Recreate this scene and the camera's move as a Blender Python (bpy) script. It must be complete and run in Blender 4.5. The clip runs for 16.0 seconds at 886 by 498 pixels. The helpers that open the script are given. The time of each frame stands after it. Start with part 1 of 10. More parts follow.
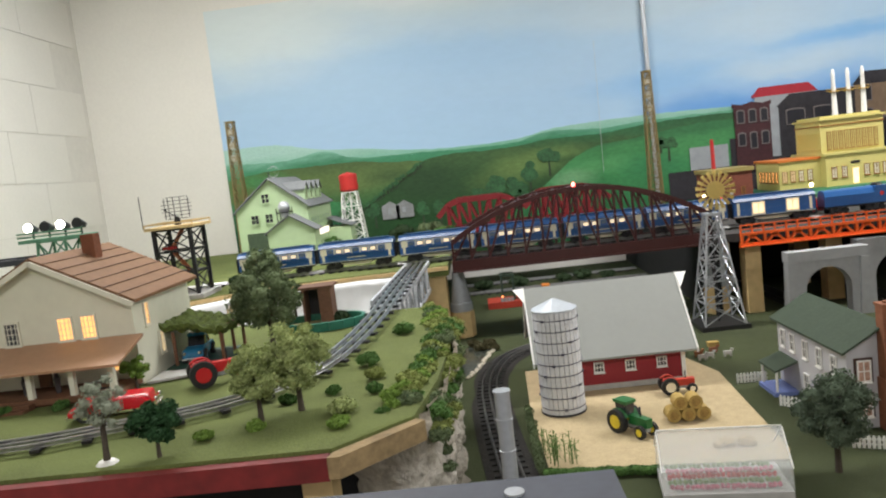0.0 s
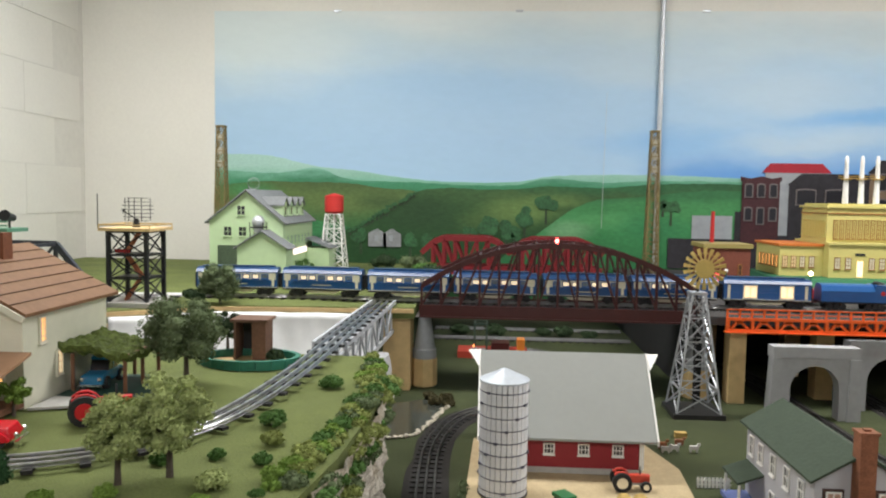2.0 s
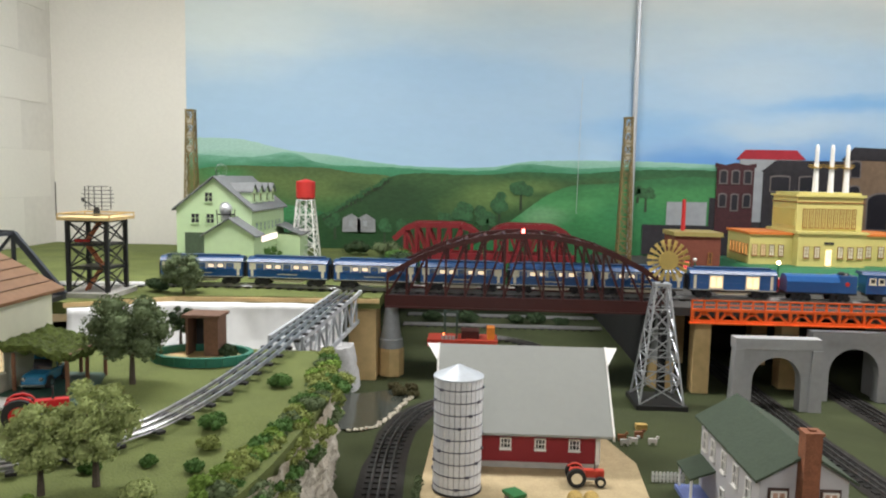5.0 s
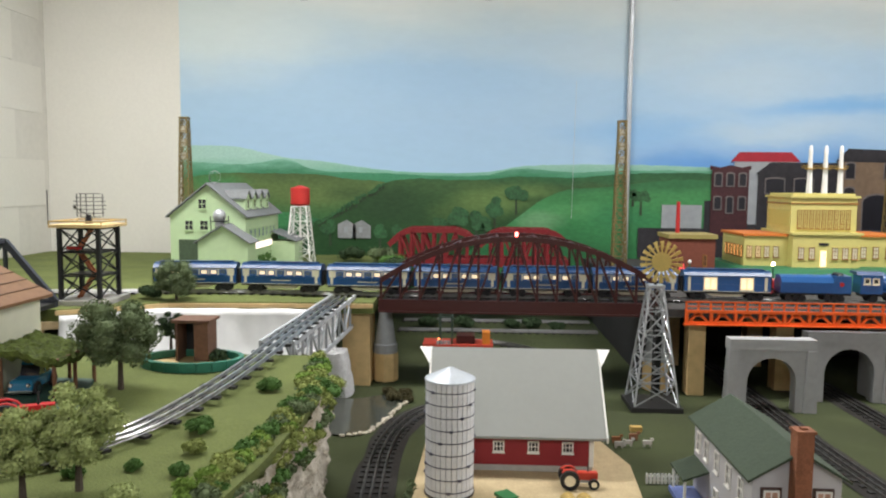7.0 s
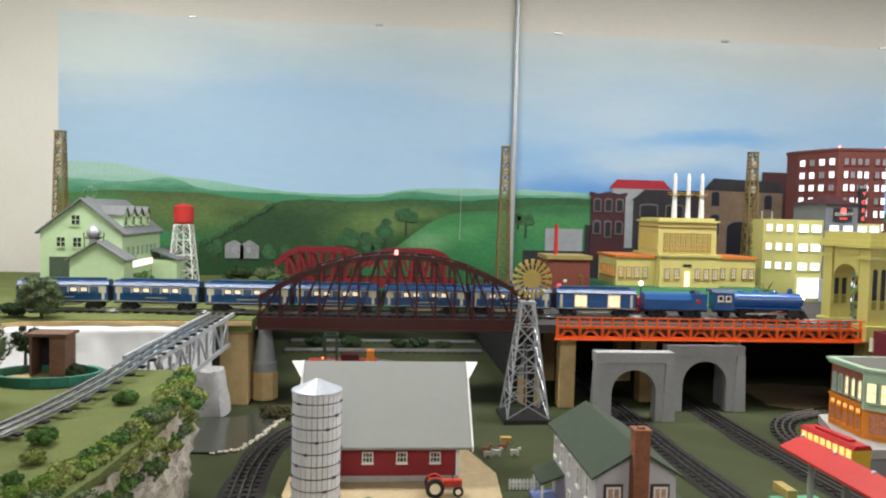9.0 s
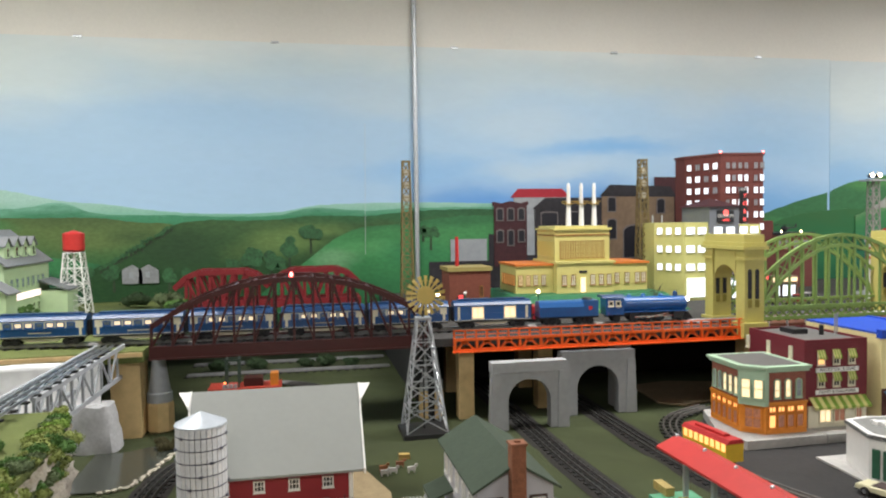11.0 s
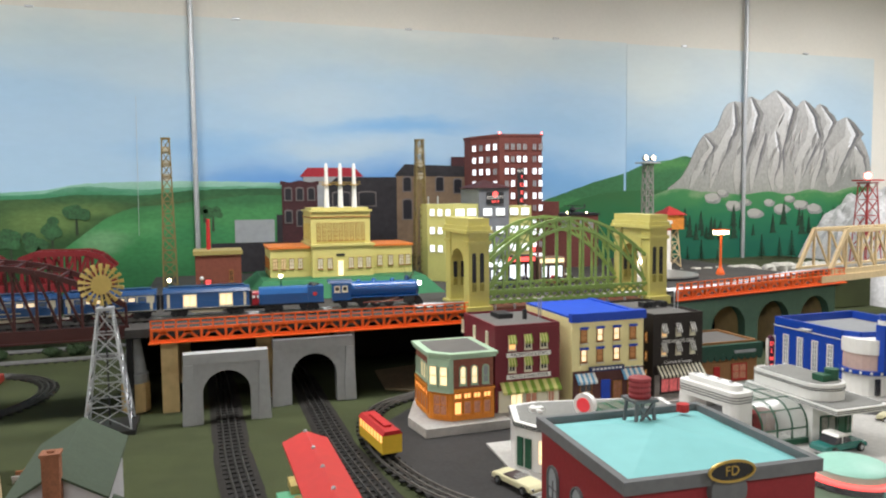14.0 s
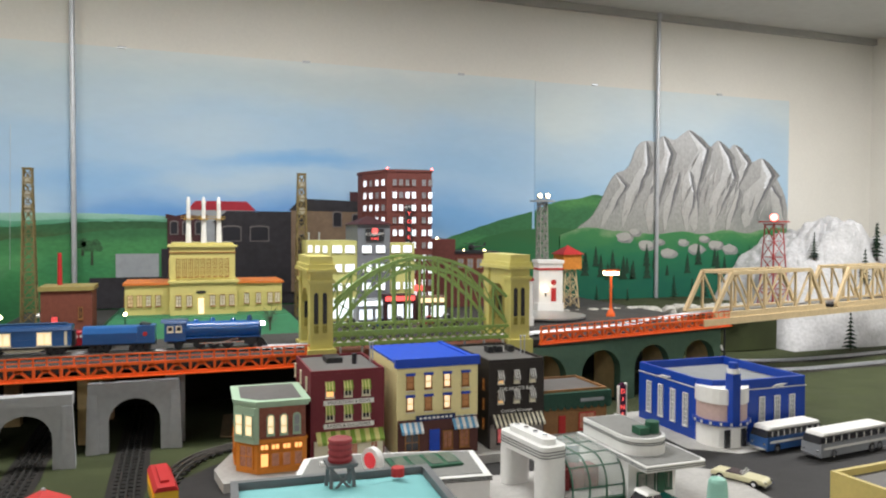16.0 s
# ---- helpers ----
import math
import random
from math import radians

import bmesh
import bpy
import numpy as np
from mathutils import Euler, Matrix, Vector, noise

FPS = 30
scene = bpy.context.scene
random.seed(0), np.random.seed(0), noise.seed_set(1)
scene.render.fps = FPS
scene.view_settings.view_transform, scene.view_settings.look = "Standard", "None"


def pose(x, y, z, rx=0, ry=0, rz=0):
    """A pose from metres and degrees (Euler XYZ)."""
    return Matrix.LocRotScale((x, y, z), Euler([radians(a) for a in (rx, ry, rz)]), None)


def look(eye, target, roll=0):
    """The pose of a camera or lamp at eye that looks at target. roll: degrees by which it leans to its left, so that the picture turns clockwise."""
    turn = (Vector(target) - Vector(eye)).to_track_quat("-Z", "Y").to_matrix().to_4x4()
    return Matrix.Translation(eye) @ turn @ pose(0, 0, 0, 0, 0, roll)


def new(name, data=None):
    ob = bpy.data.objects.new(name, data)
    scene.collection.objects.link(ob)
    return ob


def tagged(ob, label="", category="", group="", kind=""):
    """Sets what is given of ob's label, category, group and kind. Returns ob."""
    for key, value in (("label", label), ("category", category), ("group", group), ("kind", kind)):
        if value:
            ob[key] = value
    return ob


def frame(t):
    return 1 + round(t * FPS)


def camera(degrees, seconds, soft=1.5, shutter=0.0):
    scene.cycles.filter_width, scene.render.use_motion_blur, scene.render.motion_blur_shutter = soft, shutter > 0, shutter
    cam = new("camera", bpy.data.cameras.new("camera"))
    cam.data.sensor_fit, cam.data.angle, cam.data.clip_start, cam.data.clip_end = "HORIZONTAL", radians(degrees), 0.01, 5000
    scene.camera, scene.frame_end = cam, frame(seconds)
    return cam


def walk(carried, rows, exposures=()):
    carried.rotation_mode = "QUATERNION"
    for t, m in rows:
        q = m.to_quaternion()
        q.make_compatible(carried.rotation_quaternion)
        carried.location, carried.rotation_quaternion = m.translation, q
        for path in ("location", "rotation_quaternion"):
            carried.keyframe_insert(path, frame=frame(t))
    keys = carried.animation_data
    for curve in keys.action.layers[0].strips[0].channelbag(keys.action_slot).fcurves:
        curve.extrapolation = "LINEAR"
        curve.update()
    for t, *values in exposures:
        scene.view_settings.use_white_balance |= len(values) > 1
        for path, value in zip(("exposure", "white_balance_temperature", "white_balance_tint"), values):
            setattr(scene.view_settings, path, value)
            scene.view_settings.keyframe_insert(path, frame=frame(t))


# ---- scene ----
cam = camera(62.2, 16.0, 2.1)
PATH = [
    (0, (0.234, 0.18, 0.708), (0.126, 2.166, 0.499), -6.8),
    (0.5, (0.273, 0.178, 0.712), (0.191, 2.164, 0.492), -6.1),
    (1, (0.301, 0.19, 0.716), (0.256, 2.18, 0.524), -4.3),
    (1.5, (0.313, 0.239, 0.721), (0.242, 2.229, 0.541), -1.5),
    (1.9, (0.331, 0.289, 0.727), (0.203, 2.28, 0.589), 0.4),
    (2, (0.321, 0.309, 0.736), (0.201, 2.3, 0.599), 0.9),
    (2.5, (0.289, 0.355, 0.748), (0.177, 2.349, 0.64), -1.0),
    (3, (0.321, 0.367, 0.754), (0.179, 2.356, 0.599), -0.2),
    (3.5, (0.34, 0.371, 0.75), (0.17, 2.356, 0.572), -0.1),
    (4, (0.357, 0.363, 0.751), (0.197, 2.346, 0.545), -0.2),
    (4.5, (0.36, 0.344, 0.757), (0.229, 2.327, 0.539), 0.0),
    (5, (0.378, 0.329, 0.764), (0.292, 2.318, 0.571), 1.1),
    (5.2, (0.39, 0.329, 0.759), (0.33, 2.32, 0.582), 1.2),
    (7.3, (0.396, 0.333, 0.753), (0.31, 2.324, 0.582), 0.5),
    (7.5, (0.405, 0.33, 0.749), (0.347, 2.323, 0.588), 1.0),
    (8, (0.424, 0.316, 0.752), (0.442, 2.311, 0.609), 1.6),
    (8.5, (0.442, 0.301, 0.748), (0.547, 2.294, 0.632), 1.1),
    (9, (0.459, 0.294, 0.736), (0.632, 2.284, 0.639), 1.4),
    (9.2, (0.476, 0.305, 0.741), (0.66, 2.294, 0.645), 1.2),
    (11.3, (0.533, 0.26, 0.766), (0.962, 2.212, 0.691), -0.5),
    (11.5, (0.529, 0.257, 0.761), (0.991, 2.201, 0.67), -0.1),
    (12, (0.636, 0.231, 0.762), (1.129, 2.164, 0.628), 0.2),
    (12.5, (0.815, 0.211, 0.764), (1.25, 2.157, 0.608), 0.7),
    (13, (0.881, 0.238, 0.759), (1.347, 2.174, 0.58), 0.1),
    (13.5, (0.932, 0.252, 0.759), (1.526, 2.154, 0.585), -0.6),
    (13.7, (0.976, 0.242, 0.778), (1.599, 2.134, 0.592), -0.6),
    (14, (1.073, 0.203, 0.782), (1.689, 2.1, 0.634), -0.6),
    (14.5, (1.212, 0.175, 0.783), (1.83, 2.074, 0.663), 1.1),
    (15, (1.229, 0.199, 0.792), (1.921, 2.072, 0.678), 0.4),
    (15.5, (1.312, 0.193, 0.787), (2.06, 2.046, 0.702), -0.7),
    (16, (1.465, 0.167, 0.79), (2.134, 2.051, 0.735), 0.2),
]
walk(cam, [(t, look(eye, target, roll)) for t, eye, target, roll in PATH], [(0, 0.0), (14.5, 0.0), (15.0, -0.08), (15.5, -0.18), (16.0, -0.18)])

# ---- world and light ----
world = bpy.data.worlds.new("room_dark")
scene.world = world
world.use_nodes = True
world.node_tree.nodes["Background"].inputs[0].default_value = (0.9, 0.95, 1.0, 1)
world.node_tree.nodes["Background"].inputs[1].default_value = 0.02
scene.view_settings.exposure = 0.0


def ceiling_lamp(x, y, z, sx, sy, watts):
    lamp = bpy.data.lights.new("fluorescent_tubes", "AREA")
    lamp.shape, lamp.size, lamp.size_y, lamp.energy = "RECTANGLE", sx, sy, watts
    lamp.color = (0.985, 0.97, 0.95)
    ob = new("fluorescent_tubes", lamp)
    ob.location = (x, y, z)
    return ob


for lx, ly, watts in ((-0.5, 2.1, 42), (1.7, 2.1, 40), (4.2, 2.1, 58), (0.2, -0.9, 33), (2.9, -0.9, 31)):
    ceiling_lamp(lx, ly, 1.92, 1.2, 0.4, watts)


# ---- materials ----
MATS = {}


def mat(name, col, rough=0.6, metal=0.0, var=0.12, scale=30.0, bump=0.0, emit=0.0, spec=0.4, alpha=1.0, island=0.0, fine=4.0):
    """A procedural surface: base colour with mottling at two scales, and fine relief."""
    if name in MATS:
        return MATS[name]
    m = bpy.data.materials.new(name)
    m.use_nodes = True
    nt = m.node_tree
    b = nt.nodes["Principled BSDF"]
    b.inputs["Roughness"].default_value = rough
    b.inputs["Metallic"].default_value = metal
    b.inputs["Specular IOR Level"].default_value = spec
    if alpha < 1:
        b.inputs["Alpha"].default_value = alpha
    tc = nt.nodes.new("ShaderNodeTexCoord")
    n1 = nt.nodes.new("ShaderNodeTexNoise")
    n1.inputs["Scale"].default_value = scale
    n1.inputs["Detail"].default_value = 5
    n2 = nt.nodes.new("ShaderNodeTexNoise")
    n2.inputs["Scale"].default_value = scale * fine
    n2.inputs["Detail"].default_value = 3
    for n in (n1, n2):
        nt.links.new(tc.outputs["Object"], n.inputs["Vector"])
    add = nt.nodes.new("ShaderNodeMath")
    add.operation = "ADD"
    nt.links.new(n1.outputs["Fac"], add.inputs[0])
    nt.links.new(n2.outputs["Fac"], add.inputs[1])
    last = add
    if island > 0:
        gi = nt.nodes.new("ShaderNodeNewGeometry")
        mul = nt.nodes.new("ShaderNodeMath")
        mul.operation = "MULTIPLY_ADD"
        mul.inputs[1].default_value = island
        nt.links.new(gi.outputs["Random Per Island"], mul.inputs[0])
        nt.links.new(add.outputs[0], mul.inputs[2])
        last = mul
    ramp = nt.nodes.new("ShaderNodeMapRange")
    ramp.inputs["From Min"].default_value = 0.6
    ramp.inputs["From Max"].default_value = 1.4 + island
    ramp.inputs["To Min"].default_value = 1 - var
    ramp.inputs["To Max"].default_value = 1 + var
    nt.links.new(last.outputs[0], ramp.inputs["Value"])
    hsv = nt.nodes.new("ShaderNodeHueSaturation")
    hsv.inputs["Color"].default_value = (*col, 1)
    nt.links.new(ramp.outputs[0], hsv.inputs["Value"])
    nt.links.new(hsv.outputs[0], b.inputs["Base Color"])
    if bump > 0:
        bp = nt.nodes.new("ShaderNodeBump")
        bp.inputs["Strength"].default_value = bump
        bp.inputs["Distance"].default_value = 0.002
        nt.links.new(n2.outputs["Fac"], bp.inputs["Height"])
        nt.links.new(bp.outputs[0], b.inputs["Normal"])
    if emit > 0:
        b.inputs["Emission Color"].default_value = (*col, 1)
        b.inputs["Emission Strength"].default_value = emit
    MATS[name] = m
    return m


def glass(name, tint=(0.9, 0.95, 0.95), alpha=0.18, rough=0.08):
    return mat(name, tint, rough=rough, var=0.03, alpha=alpha, spec=0.6)


grass = mat("grass", (0.122, 0.148, 0.042), 0.95, var=0.35, scale=9, bump=0.8, fine=45)
grass_dark = mat("grass_dark", (0.038, 0.048, 0.016), 0.95, var=0.4, scale=7, bump=0.8, fine=60)
dirt = mat("dirt", (0.030, 0.027, 0.021), 0.95, var=0.4, scale=25, bump=0.8)
sand = mat("sand", (0.43, 0.34, 0.20), 0.95, var=0.15, scale=60, bump=0.6)
roadbed = mat("roadbed_black", (0.016, 0.014, 0.012), 0.95, var=0.4, scale=40, bump=0.8)
asphalt = mat("asphalt", (0.023, 0.022, 0.022), 0.75, var=0.25, scale=30, bump=0.2)
concrete = mat("concrete", (0.42, 0.41, 0.39), 0.85, var=0.12, scale=25, bump=0.3)
stone = mat("stone_grey", (0.36, 0.37, 0.38), 0.8, var=0.08, scale=18, bump=0.15)
black = mat("black_cloth_and_void", (0.012, 0.012, 0.013), 0.9, var=0.3, scale=20)
dark_metal = mat("dark_metal", (0.03, 0.03, 0.033), 0.5, 0.3, var=0.2)
wall_paint = mat("wall_paint", (0.72, 0.70, 0.65), 0.7, var=0.04, scale=3, bump=0.05, fine=30)
tan_wood = mat("tan_wood", (0.62, 0.45, 0.22), 0.7, var=0.15, scale=12, bump=0.2)
pale_wood = mat("pale_wood", (0.62, 0.48, 0.28), 0.65, var=0.12, scale=20)
brown_wood = mat("brown_wood", (0.16, 0.075, 0.04), 0.7, var=0.25, scale=40)
red_paint = mat("red_paint", (0.42, 0.02, 0.02), 0.55, var=0.12, scale=15)
orange_paint = mat("orange_paint", (0.78, 0.12, 0.015), 0.5, var=0.06, scale=20)
maroon = mat("maroon_steel", (0.052, 0.012, 0.011), 0.4, var=0.15, scale=40)
maroon_far = mat("oxide_red_steel", (0.17, 0.012, 0.016), 0.5, var=0.15, scale=30)
silver = mat("silver_rail", (0.46, 0.46, 0.46), 0.42, 0.8, var=0.15, scale=60)
steel_dark = mat("blackened_rail", (0.10, 0.097, 0.093), 0.42, 0.7, var=0.3, scale=40)
galv = mat("galvanised", (0.48, 0.5, 0.53), 0.4, 0.6, var=0.1, scale=40)
grey_paint = mat("grey_paint", (0.40, 0.42, 0.45), 0.5, var=0.1, scale=30)
tie_mat = mat("tie_black", (0.013, 0.012, 0.011), 0.8, var=0.4, scale=60)
white_paint = mat("white_paint", (0.8, 0.79, 0.76), 0.5, var=0.04, scale=20)
cream = mat("cream_paint", (0.72, 0.70, 0.58), 0.6, var=0.04, scale=15)
yellow_b = mat("yellow_plastic", (0.58, 0.51, 0.18), 0.45, var=0.05, scale=20)
yellow_tower = mat("tower_yellow", (0.55, 0.49, 0.15), 0.4, var=0.06, scale=25)
green_arch = mat("arch_green", (0.24, 0.36, 0.10), 0.45, var=0.08, scale=40)
brick_red = mat("brick_red", (0.21, 0.03, 0.03), 0.6, var=0.1, scale=60, bump=0.2)
blue_train = mat("train_blue", (0.016, 0.092, 0.28), 0.28, 0.0, var=0.08, scale=20, spec=0.6)
blue_bright = mat("loco_blue", (0.016, 0.095, 0.31), 0.22, 0.0, var=0.08, scale=20, spec=0.6)
navy = mat("navy_roof", (0.014, 0.05, 0.14), 0.3, var=0.1, scale=20)
cream_trim = mat("cream_trim", (0.72, 0.68, 0.52), 0.5, var=0.04)
lit_warm = mat("lit_warm", (1.0, 0.52, 0.17), 0.5, var=0.4, scale=60, emit=1.3)
lit_pale = mat("lit_pale", (1.0, 0.76, 0.46), 0.5, var=0.45, scale=70, emit=0.95)
lit_white = mat("lit_white", (0.86, 0.93, 1.0), 0.5, var=0.15, scale=60, emit=1.2)
dark_glass = mat("dark_glass", (0.03, 0.03, 0.035), 0.12, var=0.3, scale=30, spec=0.7)
clear_glass = glass("clear_glass")
bulb_white = mat("bulb_white", (1.0, 0.93, 0.8), 0.4, var=0.02, emit=18)
bulb_warm = mat("bulb_warm", (1.0, 0.72, 0.42), 0.4, var=0.02, emit=14)
bulb_red = mat("bulb_red", (1.0, 0.12, 0.1), 0.4, var=0.02, emit=12)
lamp_red = mat("lamp_red", (1.0, 0.10, 0.09), 0.4, var=0.02, emit=1.6)
chrome = mat("chrome", (0.75, 0.76, 0.78), 0.15, 1.0, var=0.05)
rubber = mat("tyre_rubber", (0.02, 0.02, 0.02), 0.8, var=0.2)


# ---- geometry helpers ----
class Geo:
    """Collects vertices and faces of one mesh."""

    def __init__(self):
        self.v, self.f = [], []

    def add(self, verts, faces):
        o = len(self.v)
        self.v += [tuple(p) for p in verts]
        self.f += [tuple(i + o for i in q) for q in faces]
        return self

    def box(self, x0, x1, y0, y1, z0, z1):
        return self.add([(x0, y0, z0), (x1, y0, z0), (x1, y1, z0), (x0, y1, z0), (x0, y0, z1), (x1, y0, z1), (x1, y1, z1), (x0, y1, z1)],
                        [(3, 2, 1, 0), (4, 5, 6, 7), (0, 1, 5, 4), (1, 2, 6, 5), (2, 3, 7, 6), (3, 0, 4, 7)])

    def beam(self, p, q, w, h=None):
        h = h or w
        p, q = Vector(p), Vector(q)
        d = (q - p).normalized()
        up = Vector((0, 0, 1)) if abs(d.z) < 0.95 else Vector((0, 1, 0))
        s = d.cross(up).normalized()
        u = s.cross(d)
        vs = []
        for c in (p, q):
            for a, b in ((-1, -1), (1, -1), (1, 1), (-1, 1)):
                vs.append(c + s * (a * w / 2) + u * (b * h / 2))
        return self.add(vs, [(3, 2, 1, 0), (4, 5, 6, 7), (0, 1, 5, 4), (1, 2, 6, 5), (2, 3, 7, 6), (3, 0, 4, 7)])

    def cyl(self, p, q, r, r2=None, n=12, caps=True):
        r2 = r if r2 is None else r2
        p, q = Vector(p), Vector(q)
        d = (q - p).normalized()
        a = Vector((1, 0, 0)) if abs(d.x) < 0.9 else Vector((0, 1, 0))
        s = d.cross(a).normalized()
        u = d.cross(s)
        vs = [c + (s * math.cos(2 * math.pi * i / n) + u * math.sin(2 * math.pi * i / n)) * rr for c, rr in ((p, r), (q, r2)) for i in range(n)]
        fs = [(i, (i + 1) % n, n + (i + 1) % n, n + i) for i in range(n)]
        if caps:
            fs += [tuple(reversed(range(n))), tuple(range(n, 2 * n))]
        return self.add(vs, fs)

    def prism(self, pts, z0, z1):
        """A plan outline (anticlockwise) raised from z0 to z1."""
        n = len(pts)
        vs = [(x, y, z0) for x, y in pts] + [(x, y, z1) for x, y in pts]
        return self.add(vs, [tuple(reversed(range(n))), tuple(range(n, 2 * n))] + [(i, (i + 1) % n, n + (i + 1) % n, n + i) for i in range(n)])

    def slab_xz(self, pts, y0, y1):
        """An outline in x and z, from y0 to y1."""
        n = len(pts)
        vs = [(x, y0, z) for x, z in pts] + [(x, y1, z) for x, z in pts]
        return self.add(vs, [tuple(range(n)), tuple(reversed(range(n, 2 * n)))] + [(i, n + i, n + (i + 1) % n, (i + 1) % n) for i in range(n)])

    def slab_yz(self, pts, x0, x1):
        n = len(pts)
        vs = [(x0, y, z) for y, z in pts] + [(x1, y, z) for y, z in pts]
        return self.add(vs, [tuple(reversed(range(n))), tuple(range(n, 2 * n))] + [(i, (i + 1) % n, n + (i + 1) % n, n + i) for i in range(n)])

    def ball(self, c, r, n=10, m=6, squash=1.0, jitter=0.0):
        vs = [(c[0], c[1], c[2] - r * squash)]
        for j in range(1, m):
            t = math.pi * j / m
            for i in range(n):
                k = r * (1 + random.uniform(-jitter, jitter))
                vs.append((c[0] + k * math.sin(t) * math.cos(2 * math.pi * i / n), c[1] + k * math.sin(t) * math.sin(2 * math.pi * i / n), c[2] - k * math.cos(t) * squash))
        vs.append((c[0], c[1], c[2] + r * squash))
        fs = [(0, 1 + (i + 1) % n, 1 + i) for i in range(n)]
        for j in range(m - 2):
            for i in range(n):
                a, b = 1 + j * n + i, 1 + j * n + (i + 1) % n
                fs.append((a, b, b + n, a + n))
        top = len(vs) - 1
        fs += [(top, 1 + (m - 2) * n + i, 1 + (m - 2) * n + (i + 1) % n) for i in range(n)]
        return self.add(vs, fs)

    def lathe(self, c, prof, n=20):
        """A profile of (radius, height) turned round the upright through c."""
        vs = [(c[0] + r * math.cos(2 * math.pi * i / n), c[1] + r * math.sin(2 * math.pi * i / n), c[2] + z) for r, z in prof for i in range(n)]
        fs = [(j * n + i, j * n + (i + 1) % n, (j + 1) * n + (i + 1) % n, (j + 1) * n + i) for j in range(len(prof) - 1) for i in range(n)]
        fs += [tuple(reversed(range(n))), tuple(range((len(prof) - 1) * n, len(prof) * n))]
        return self.add(vs, fs)

    def mesh(self, name, material, smooth=False):
        me = bpy.data.meshes.new(name)
        me.from_pydata(self.v, [], self.f)
        me.materials.append(material)
        if smooth:
            me.polygons.foreach_set("use_smooth", [True] * len(me.polygons))
            me.set_sharp_from_angle(angle=radians(40))
        me.update()
        return me


def thing(name, label, category, x=0, y=0, z=0, rz=0, group="", kind=""):
    ob = new(name)
    ob.empty_display_size = 0.02
    ob.matrix_basis = pose(x, y, z, 0, 0, rz)
    return tagged(ob, label, category, group, kind)


def part(name, geo, material, parent, label="", smooth=False, m=None):
    ob = new(name, geo.mesh(name, material, smooth) if isinstance(geo, Geo) else geo)
    ob.parent = parent
    if m is not None:
        ob.matrix_basis = m
    if label:
        tagged(ob, label)
    return ob


def solid(name, geo, material, label, category, kind="", group="", smooth=False):
    return tagged(new(name, geo.mesh(name, material, smooth)), label, category, group, kind)


WINDOWS = {}


def window(parent, x, y, z, w, h, rz=0, frame_mat=None, pane_mat=None, nx=2, nz=2, proud=0.003, arch=False, bar=0.0016, edge=0.0026):
    """A window whose middle of the sill is at x, y, z, looking along -y turned by rz."""
    frame_mat, pane_mat = frame_mat or white_paint, pane_mat or lit_warm
    key = (round(w, 4), round(h, 4), frame_mat.name, pane_mat.name, nx, nz, arch, bar, edge)
    if key not in WINDOWS:
        g = Geo()
        e = edge
        g.box(-w / 2, -w / 2 + e, -proud, 0.001, 0, h).box(w / 2 - e, w / 2, -proud, 0.001, 0, h)
        g.box(-w / 2 + e, w / 2 - e, -proud, 0.001, 0, e)
        if not arch:
            g.box(-w / 2 + e, w / 2 - e, -proud, 0.001, h - e, h)
        for i in range(1, nx):
            g.box(-w / 2 + w * i / nx - bar / 2, -w / 2 + w * i / nx + bar / 2, -proud * 0.7, 0.001, e, h - e)
        for i in range(1, nz):
            g.box(-w / 2 + e, w / 2 - e, -proud * 0.7, 0.001, h * i / nz - bar / 2, h * i / nz + bar / 2)
        g.box(-w / 2 - 0.001, w / 2 + 0.001, -proud - 0.0015, 0.001, -0.0022, -0.0002)
        p = Geo()
        if arch:
            n = 8
            ring = [(-w / 2 * math.cos(math.pi * i / n), h + w / 2 * math.sin(math.pi * i / n)) for i in range(n + 1)]
            inner = [(x0 * (1 - 2 * e / w), h + (z0 - h) * (1 - 2 * e / w)) for x0, z0 in ring]
            for i in range(n):
                g.slab_xz([ring[i], ring[i + 1], inner[i + 1], inner[i]], -proud, 0.001)
            p.slab_xz([(-w / 2 + e, e), (w / 2 - e, e)] + [(a, b) for a, b in reversed(inner)], -proud * 0.4, 0.0008)
        else:
            p.box(-w / 2 + e, w / 2 - e, -proud * 0.4, 0.0008, e, h - e)
        WINDOWS[key] = (g.mesh("window_frame", frame_mat), p.mesh("pane", pane_mat))
    f, p = WINDOWS[key]
    ob = part("window", f, None, parent, m=pose(x, y, z, 0, 0, rz))
    part("pane", p, None, ob)
    return ob


def text(parent, words, x, y, z, size, material, rz=0, name="lettering", depth=0.0006, tilt=90):
    cu = bpy.data.curves.new(name, "FONT")
    cu.body, cu.size, cu.align_x, cu.align_y, cu.extrude = words, size, "CENTER", "CENTER", depth
    tmp = bpy.data.objects.new("tmp", cu)
    me = bpy.data.meshes.new_from_object(tmp)
    bpy.data.objects.remove(tmp)
    me.materials.clear()
    me.materials.append(material)
    return part(name, me, None, parent, m=pose(x, y, z, tilt, 0, rz))


